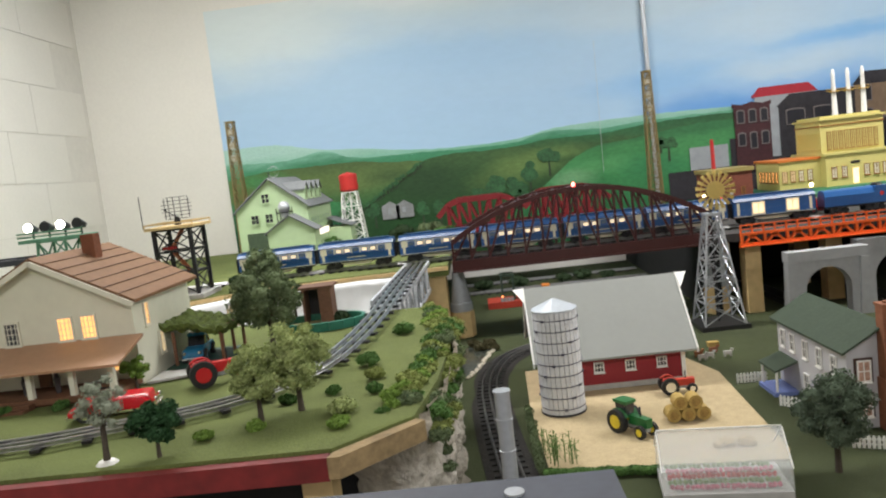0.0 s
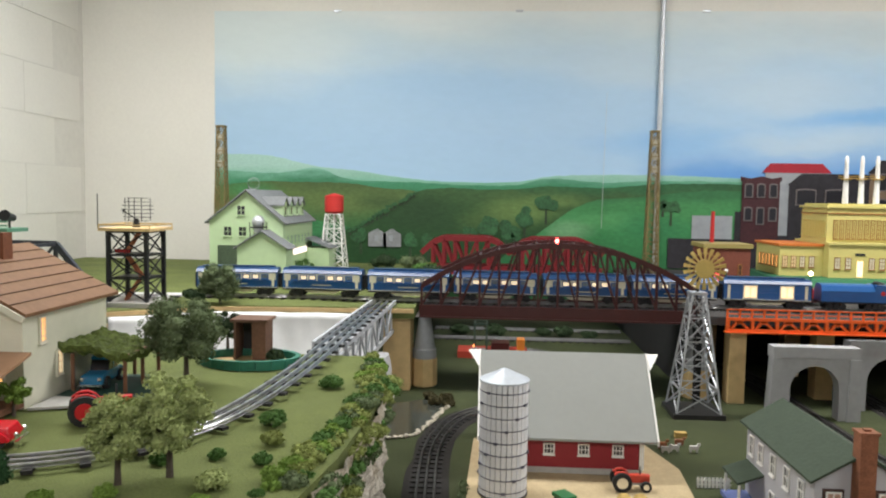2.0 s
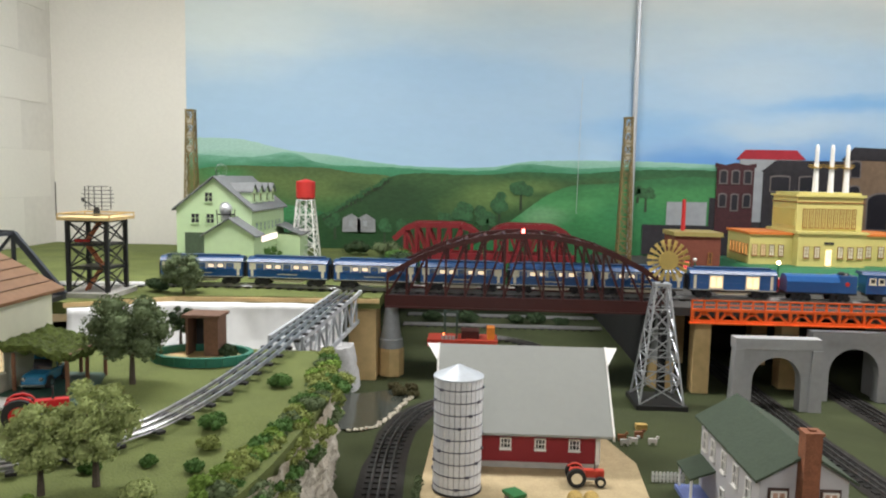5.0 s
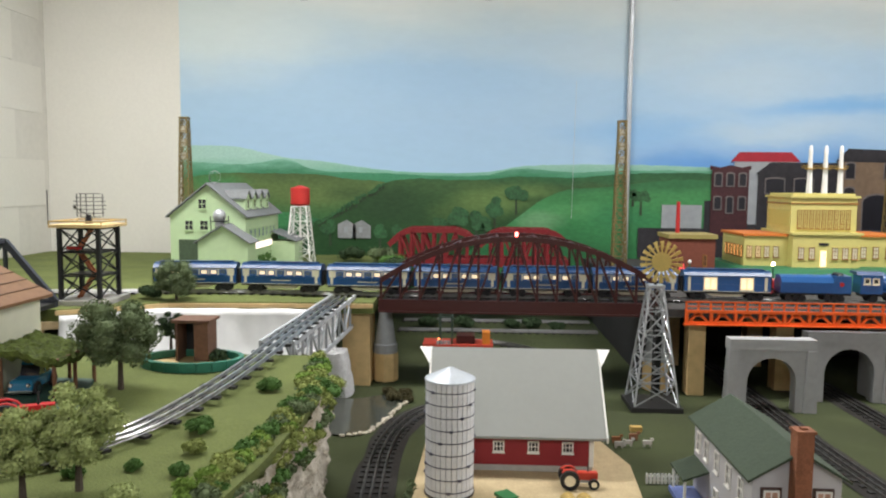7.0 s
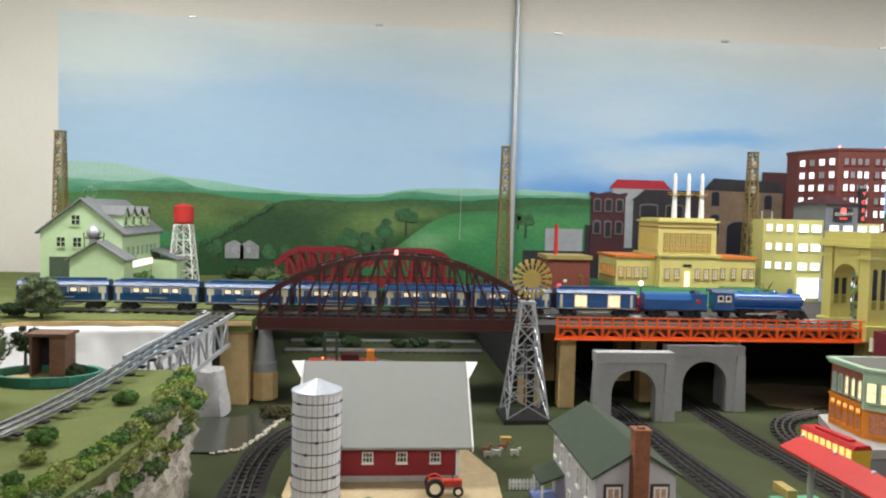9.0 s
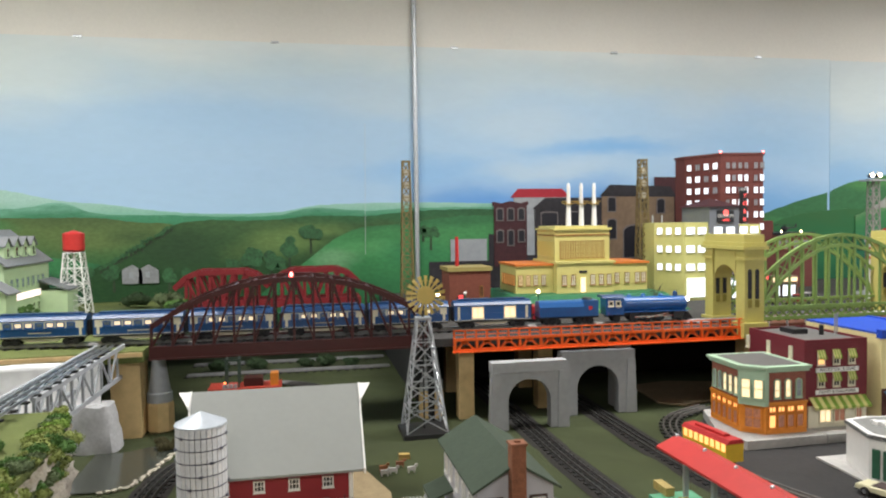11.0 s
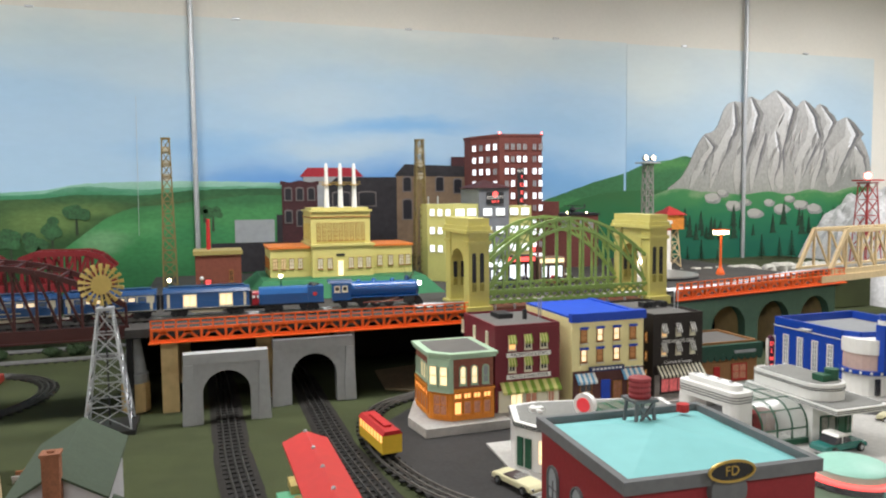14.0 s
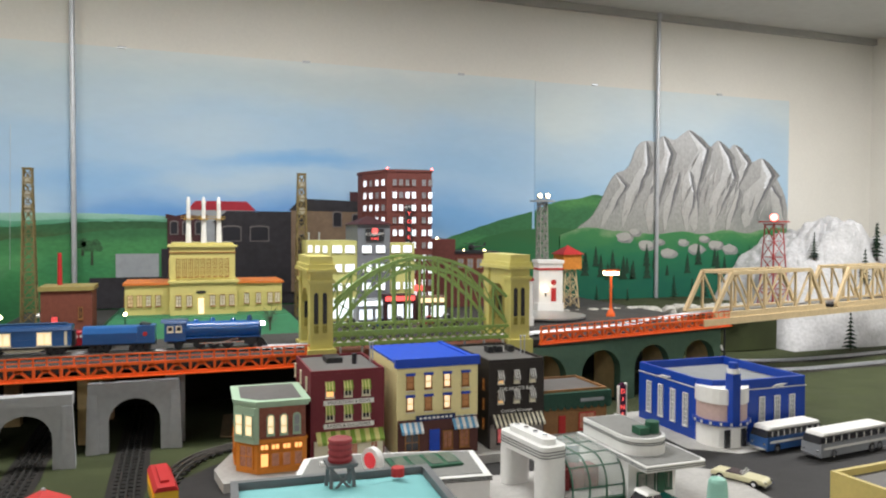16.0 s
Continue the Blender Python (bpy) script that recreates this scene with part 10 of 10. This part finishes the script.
for k in range(34):
    y = 1.02 + 0.5 * k / 33
    x = 0.150 + 0.012 * math.sin((y - 1.0) * 5)
    bush("tangled ivy hanging down the cliff face", x + random.uniform(-0.004, 0.008), y, random.uniform(0.375, 0.420), random.uniform(0.014, 0.024), (OAK, YELLOW, MID, YELLOW)[k % 4], 320, 0.003, "cliff shrubs")
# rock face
# Colour is darkest at the foot and palest midway, broken up by noise.
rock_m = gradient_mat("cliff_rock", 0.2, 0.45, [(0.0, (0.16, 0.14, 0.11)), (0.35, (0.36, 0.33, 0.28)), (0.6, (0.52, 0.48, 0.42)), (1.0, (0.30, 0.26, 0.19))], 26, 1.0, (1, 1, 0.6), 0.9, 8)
nt = rock_m.node_tree
nz = nt.nodes.new("ShaderNodeTexNoise")
nz.inputs["Scale"].default_value, nz.inputs["Detail"].default_value = 55, 8
bp = nt.nodes.new("ShaderNodeBump")
bp.inputs["Strength"].default_value, bp.inputs["Distance"].default_value = 1.0, 0.012
nt.links.new(nt.nodes["Texture Coordinate"].outputs["Object"], nz.inputs["Vector"])
nt.links.new(nz.outputs["Fac"], bp.inputs["Height"])
nt.links.new(bp.outputs[0], nt.nodes["Principled BSDF"].inputs["Normal"])
top = spline([(0.02, 1.05, 0), (0.085, 1.005, 0), (0.135, 1.01, 0), (0.155, 1.10, 0), (0.166, 1.25, 0), (0.163, 1.40, 0), (0.145, 1.55, 0), (0.115, 1.655, 0), (0.06, 1.70, 0)], 0.009)
bm = bmesh.new()
rows = 26
grid = []
for i, p in enumerate(top):
    d = (top[min(i + 1, len(top) - 1)] - top[max(i - 1, 0)]).normalized()
    s = Vector((d.y, -d.x, 0))
    col = []
    for j in range(rows + 1):
        t = j / rows
        out = 0.002 - 0.012 * t
        q = Vector((p.x * 18, p.y * 18, t * 4))
        out += 0.016 * noise.noise(q) * (0.3 + t) + 0.014 * abs(noise.noise(q * 2.6)) + 0.006 * noise.noise(q * 7)
        col.append(bm.verts.new((p.x + s.x * out, p.y + s.y * out, P - 0.006 - (P - 0.006 - G) * t)))
    grid.append(col)
for i in range(len(top) - 1):
    for j in range(rows):
        bm.faces.new((grid[i][j], grid[i][j + 1], grid[i + 1][j + 1], grid[i + 1][j]))
bmesh.ops.recalc_face_normals(bm, faces=bm.faces)
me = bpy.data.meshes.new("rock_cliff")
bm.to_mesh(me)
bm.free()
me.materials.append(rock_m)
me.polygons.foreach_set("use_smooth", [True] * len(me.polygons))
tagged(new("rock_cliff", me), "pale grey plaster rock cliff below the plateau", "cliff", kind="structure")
# pond below the bridge, with a rim of stones
solid("stream_bed", Geo().prism([(p.x, p.y) for p in spline([(0.04, 1.87, 0), (0.11, 1.865, 0), (0.163, 1.89, 0), (0.192, 1.97, 0), (0.212, 2.06, 0), (0.22, 2.14, 0), (0.17, 2.165, 0), (0.10, 2.13, 0), (0.03, 2.13, 0)], 0.012)], G + 0.0015, G + 0.0035), mat("pond_water", (0.05, 0.055, 0.045), 0.15, var=0.3, scale=20, spec=0.6), "dark still pool below the bridge", "water", "structure")
pebble = Geo().ball((0, 0, 0.003), 0.006, 8, 5, 0.6, 0.25).mesh("pebble", mat("pebble_pale", (0.50, 0.45, 0.36), 0.8, var=0.25, scale=60))
for i, p in enumerate(spline([(0.115, 1.86, 0), (0.165, 1.885, 0), (0.195, 1.97, 0), (0.215, 2.06, 0), (0.24, 2.15, 0)], 0.0125)):
    ob = tagged(new("pebble", pebble), "small pale stone at the pool edge", "stone", "pool stones")
    ob.matrix_basis = pose(p.x + random.uniform(-0.004, 0.004), p.y, G, 0, 0, random.uniform(0, 360)) @ Matrix.Diagonal((random.uniform(0.7, 1.4), 1, random.uniform(0.8, 1.3), 1))
for x, y, r in ((0.20, 2.13, 0.022), (0.225, 2.17, 0.02), (0.18, 2.18, 0.02), (0.235, 2.12, 0.016)):
    bush("brown-green dry scrub by the pool", x, y, G, r, leaf_mat("scrub", (0.07, 0.062, 0.03)), 300, 0.0035, "pool scrub")
for x, y, r, m in ((0.545, 3.10, 0.035, DARK), (0.62, 3.12, 0.038, DARK), (0.36, 3.10, 0.045, DARK), (0.22, 3.10, 0.04, DARK), (0.71, 3.08, 0.03, DARK), (0.115, 2.95, 0.05, DARK), (0.03, 3.22, 0.06, OAK), (-0.10, 3.28, 0.06, DARK), (0.09, 3.05, 0.05, MID)):
    bush("dark green shrub by the back tracks", x, y, (G if x > 0.13 else U), r, m, 420, 0.0055, "back shrubs")
# corn stalks and hedge
corn = leaf_mat("corn", (0.10, 0.16, 0.05))
for k in range(26):
    x, y = 0.315 + random.uniform(-0.02, 0.03), 1.335 + random.uniform(-0.025, 0.05)
    c = thing("corn_stalk", "tall green corn stalk at the yard edge", "plant", x, y, G + 0.005, random.uniform(0, 360), "corn stalks")
    h = random.uniform(0.028, 0.045)
    g = Geo().cyl((0, 0, 0), (0, 0, h), 0.0008, 0.0005, 5)
    for j in range(7):
        z, a, L = h * (0.2 + 0.11 * j), j * 2.4, random.uniform(0.008, 0.015)
        dx, dy = math.cos(a), math.sin(a)
        g.add([(0, 0, z), (dx * L * 0.5 - dy * 0.001, dy * L * 0.5 + dx * 0.001, z + 0.006), (dx * L, dy * L, z + 0.001), (dx * L * 0.5 + dy * 0.001, dy * L * 0.5 - dx * 0.001, z + 0.006)], [(0, 1, 2, 3)])
    part("leafy_stem", g, corn, c)
hd = thing("hedge", "low dense dark green hedge along the yard", "hedge", 0, 0, G)
cs = [(0.295 + 0.0065 * i, 1.287 - 0.0009 * i + 0.002 * math.sin(i), 0.008, 0.009) for i in range(26)]
part("leaf_clump", flakes(cs, 2200, 0.0026), MID, hd)
part("inner_clump", core(cs, 0.8), MID, hd)
cs = [(0.288 + random.uniform(-0.003, 0.003), 1.31 + 0.011 * i, 0.007, 0.008) for i in range(28)]
part("leaf_clump", flakes(cs, 1500, 0.0028), OAK, hd)

# ---- snow mountain at the far end ----
nx, ny = 74, 46
bm = bmesh.new()
grid = []
for i in range(nx + 1):
    col = []
    for j in range(ny + 1):
        x, y = 4.18 + 1.26 * i / nx, 2.86 + 0.66 * j / ny
        u, v = i / nx, j / ny
        env = min(1, u * 5.5) * min(1, v * 3.2)
        h = env ** 0.75 * (0.40 + 0.17 * math.exp(-((x - 4.74) / 0.22) ** 2) + 0.10 * math.exp(-((x - 5.15) / 0.2) ** 2))
        q = Vector((x * 5, y * 5, 1.7))
        h += env * (0.08 * noise.noise(q) + 0.05 * abs(noise.noise(q * 2.7)) + 0.018 * noise.noise(q * 7))
        h = max(h, 0.0)
        col.append(bm.verts.new((x, y, G + 0.001 + h)))
    grid.append(col)
for i in range(nx):
    for j in range(ny):
        bm.faces.new((grid[i][j], grid[i + 1][j], grid[i + 1][j + 1], grid[i][j + 1]))
me = bpy.data.meshes.new("snow_mountain")
bm.to_mesh(me)
bm.free()
me.materials.append(mat("plaster_snow", (0.47, 0.47, 0.48), 0.85, var=0.25, scale=9, bump=0.5, fine=8))
tagged(new("snow_mountain", me), "white plaster snow mountain with rough flanks", "mountain")


def snow_z(x, y):
    i = min(nx, max(0, round((x - 4.18) / 1.26 * nx)))
    j = min(ny, max(0, round((y - 2.86) / 0.66 * ny)))
    return me.vertices[i * (ny + 1) + j].co.z


fir_m = leaf_mat("fir", (0.015, 0.030, 0.018))


def fir(x, y, z, h):
    f = thing("fir_tree", "dark green model fir tree", "tree", x, y, z, random.uniform(0, 90), "fir trees")
    part("trunk", Geo().cyl((0, 0, -0.004), (0, 0, h * 0.96), h * 0.022, 0.0006, 6), bark, f)
    g = Geo()
    for lv in range(9):
        zz, rr = h * (0.10 + 0.095 * lv), h * 0.20 * (1 - lv / 9.6)
        for k in range(11):
            a = k * 0.571 + lv * 0.7 + random.uniform(-0.15, 0.15)
            L = rr * random.uniform(0.75, 1.15)
            dx, dy = math.cos(a), math.sin(a)
            w = L * 0.28
            g.add([(0, 0, zz + h * 0.07), (dx * L * 0.6 - dy * w, dy * L * 0.6 + dx * w, zz + 0.01 * h), (dx * L, dy * L, zz - h * 0.015), (dx * L * 0.6 + dy * w, dy * L * 0.6 - dx * w, zz + 0.01 * h)], [(0, 1, 2, 3)])
    part("needle_branch", g, fir_m, f)
    return f


for x, y, h in ((4.50, 3.06, 0.15), (4.86, 3.00, 0.21), (4.91, 3.05, 0.16), (4.72, 2.95, 0.19), (5.03, 3.06, 0.14), (4.98, 2.96, 0.17), (5.2, 3.02, 0.18)):
    fir(x, y, snow_z(x, y), h)
fir(4.46, 2.80, G, 0.20)
for x, y, h in ((3.45, 3.42, 0.09), (3.55, 3.44, 0.12), (3.62, 3.40, 0.07), (3.92, 3.42, 0.14), (4.02, 3.40, 0.12), (3.20, 3.42, 0.10), (4.10, 3.40, 0.16)):
    fir(x, y, G + 0.205 if x > 3.36 else U, h)
ground_sheet("far_meadow", [(3.362, 2.95), (4.16, 2.95), (4.16, 3.53), (3.362, 3.53)], U - 0.025, 0.2, grass_dark, "dark green raised meadow before the mountain mural", cell=0.08)
ledge = mat("ledge_rock", (0.40, 0.39, 0.35), 0.9, var=0.4, scale=22, bump=0.6)
for k in range(16):
    x = 3.0 + k * 0.065
    solid("ledge_stone", Geo().ball((x, 2.93 + 0.012 * math.sin(k * 2.1), U - 0.02), random.uniform(0.03, 0.042), 9, 6, 0.7, 0.2), ledge, "pale rock of the embankment ledge", "rock", group="ledge rocks")
track("silver three-rail lower track before the mountain", [(3.20, 2.66, G), (3.6, 2.56, G), (3.9, 2.50, G), (4.4, 2.52, G), (5.2, 2.60, G)], galv, dirt, 0.03)
track("silver three-rail lower track before the mountain", [(3.30, 2.84, G), (3.7, 2.74, G), (4.0, 2.68, G), (4.4, 2.69, G), (5.2, 2.76, G)], galv, dirt, 0.03)
# crossing signal under the wooden bridge
cx = thing("crossing_signal", "black and white railway crossing signal", "signal", 3.62, 2.68, G)
part("base", Geo().lathe((0, 0, 0), [(0.022, 0), (0.018, 0.014), (0.006, 0.03)], 12), dark_metal, cx)
part("post", Geo().cyl((0, 0, 0.03), (0, 0, 0.17), 0.004, n=8), dark_metal, cx)
for k in range(6):
    part("gate_band", Geo().beam((-0.004 - 0.011 * k, -0.008, 0.05 + 0.020 * k), (-0.015 - 0.011 * k, -0.008, 0.07 + 0.020 * k), 0.004, 0.008), white_paint if k % 2 else dark_metal, cx)

# ---- red operating accessory under the arch bridge ----
ac = thing("loading_dock", "red loading dock toy with orange box and glowing lamp", "toy", 0.345, 2.74, G)
part("base", Geo().box(-0.115, 0.115, -0.05, 0.05, 0, 0.022), mat("dock_red", (0.42, 0.05, 0.03), 0.5, var=0.1), ac)
part("orange_box", Geo().box(0.080, 0.105, -0.035, 0.01, 0.0222, 0.062), mat("dock_orange", (0.6, 0.2, 0.03), 0.5, var=0.1), ac)
dock_green = mat("dock_green", (0.03, 0.05, 0.035), 0.6)
for y in (-0.03, 0.03):
    for x in (-0.06, -0.02):
        part("crane_post", Geo().beam((x, y, 0.022), (x, y, 0.1069), 0.006), dock_green, ac)
    part("crane_beam", Geo().beam((-0.065, y, 0.11), (-0.015, y, 0.11), 0.006), dock_green, ac)
for x in (-0.06, -0.02):
    part("crane_tie", Geo().beam((x, -0.0268, 0.11), (x, 0.0268, 0.11), 0.005), dock_green, ac)
part("hopper", Geo().box(-0.005, 0.055, -0.03, 0.03, 0.0222, 0.048), maroon, ac)
part("lamp", Geo().ball((-0.062, -0.045, 0.040), 0.0038, 8, 6), mat("dock_lamp", (1.0, 0.25, 0.08), 0.4, var=0.02, emit=3), ac, "small glowing orange lamp")
for k in range(4):
    part("barrel", Geo().cyl((-0.065 + k * 0.012, -0.044, 0.0222), (-0.065 + k * 0.012, -0.044, 0.034), 0.005, n=10), galv, ac)
# scatter near the barn's far end
for k, (x, y, c) in enumerate(((0.70, 1.86, (0.30, 0.12, 0.05)), (0.72, 1.84, (0.6, 0.58, 0.55)), (0.74, 1.88, (0.25, 0.10, 0.05)), (0.76, 1.84, (0.6, 0.58, 0.55)), (0.70, 1.83, (0.5, 0.48, 0.45)))):
    solid("farm_animal_figure", Geo().box(x - 0.009, x + 0.009, y - 0.003, y + 0.003, G + 0.006, G + 0.014).box(x - 0.008, x - 0.005, y - 0.003, y + 0.003, G + 0.001, G + 0.0058).box(x + 0.005, x + 0.008, y - 0.003, y + 0.003, G + 0.001, G + 0.0058).box(x + 0.007, x + 0.013, y - 0.002, y + 0.002, G + 0.0142, G + 0.019), mat("cow_%d" % k, c, 0.7), "small painted farm figure beside the barn", "figurine", group="farm figures")
solid("hay_block", Geo().box(0.745, 0.77, 1.93, 1.945, G, G + 0.012), hay, "small square straw bale", "hay bale")
for k, (x, y) in enumerate(((1.06, 2.62), (1.30, 2.585), (0.965, 2.60))):
    dl = thing("deck_lamp", "small glowing street lamp on the city deck", "street lamp", x, y, U, 0, "deck lamps")
    part("post", Geo().cyl((0, 0, 0), (0, 0, 0.075), 0.0025, n=8), green_trim, dl)
    part("globe", Geo().ball((0, 0, 0.082), 0.006, 10, 6), mat("globe_pearl", (0.75, 0.74, 0.70), 0.3, var=0.03) if k == 0 else bulb_warm, dl)
ba = thing("bare_tree", "small bare brown tree before the yellow station", "tree", 1.735, 2.62, U, 0)
g = Geo().cyl((0, 0, 0), (0, 0, 0.05), 0.004, 0.002, 6)
for k in range(14):
    a = k * 2.4
    g.cyl((0, 0, 0.03 + 0.0015 * k), (0.026 * math.cos(a), 0.026 * math.sin(a), 0.055 + 0.003 * k), 0.0015, 0.0005, 5)
part("trunk", g, bark, ba)
# dark roof in the foreground
rf = thing("flat_roof_building", "near flat-roofed model building with dark grey roof", "building", 0.19, 0.675, G)
ROOF = 0.45 - G
part("wall_shell", Geo().box(-0.13, 0.125, -0.10, 0.085, 0, ROOF - 0.006), mat("roof_wall", (0.2, 0.2, 0.21), 0.7, var=0.1), rf)
part("roof_sheet", Geo().box(-0.135, 0.13, -0.105, 0.09, ROOF - 0.0058, ROOF), mat("roof_slate", (0.075, 0.08, 0.10), 0.6, var=0.1, scale=25), rf)
part("vent_ring", Geo().lathe((0.047, 0.062, ROOF + 0.0002), [(0.0035, 0), (0.008, 0), (0.008, 0.002), (0.0035, 0.002)], 20), galv, rf)
part("vent_core", Geo().cyl((0.047, 0.062, ROOF + 0.0002), (0.047, 0.062, ROOF + 0.002), 0.003, n=12), dark_metal, rf)
# picnic table with seated figures before the picket fence
pt = thing("picnic_table", "white picnic table with pale green benches on the grass", "table", 0.836, 1.228, G, -25)
part("tabletop", Geo().box(-0.036, 0.036, -0.016, 0.016, 0.0242, 0.0270), white_paint, pt)
for s in (-1, 1):
    part("bench", Geo().box(-0.036, 0.036, s * 0.027 - 0.006, s * 0.027 + 0.006, 0.0125, 0.0145), mat("bench_mint", (0.42, 0.60, 0.50), 0.6, var=0.06), pt, "pale green bench")
    part("trestle_leg", Geo().beam((s * 0.026, -0.026, 0), (s * 0.026, 0.012, 0.024), 0.003).beam((s * 0.026, 0.026, 0), (s * 0.026, -0.012, 0.024), 0.003), white_paint, pt)
for x, y, c in ((0.768, 1.160, (0.30, 0.20, 0.13)), (0.788, 1.153, (0.45, 0.40, 0.34)), (0.846, 1.172, (0.35, 0.13, 0.10))):
    solid("figurine", Geo().lathe((x, y, G), [(0.006, 0), (0.0065, 0.006), (0.005, 0.014), (0.0055, 0.022), (0.0022, 0.0255), (0.0036, 0.029), (0.002, 0.034)], 9), mat("figurine_%d" % round(c[0] * 100), c, 0.7, var=0.3), "small painted figurine beside the picnic table", "figurine", group="picnic figurines")
gr = thing("barbecue_grill", "small dark barbecue grill on crossed legs beside the house", "grill", 0.898, 1.326, G)
part("drum", Geo().cyl((-0.014, 0, 0.026), (0.014, 0, 0.026), 0.008, n=14), dark_metal, gr, smooth=True)
for s in (-1, 1):
    part("leg", Geo().beam((s * 0.011, -0.009, 0), (s * 0.011, 0.007, 0.020), 0.0022).beam((s * 0.011, 0.009, 0), (s * 0.011, -0.007, 0.020), 0.0022), dark_metal, gr)
# plank shed near the picket fence
ps = thing("plank_shed", "orange-stained plank shed with a grey gable roof", "shed", 0.868, 1.06, G, 6)
stain = mat("orange_stain", (0.42, 0.19, 0.035), 0.6, var=0.2, scale=30, bump=0.2)
gable_body(ps, -0.065, 0.065, -0.045, 0.045, 0, 0.150, 0.168, stain)
gable_roof(ps, -0.065, 0.065, -0.045, 0.045, 0.152, 0.170, mat("shed_roof_grey", (0.17, 0.175, 0.19), 0.8, var=0.12, scale=40), 0.010, 0.004)
for k in range(9):
    part("plank_joint", Geo().box(-0.0665, -0.0652, -0.041 + k * 0.010, -0.0402 + k * 0.010, 0.001, 0.145), mat("plank_gap", (0.16, 0.06, 0.015), 0.8), ps)
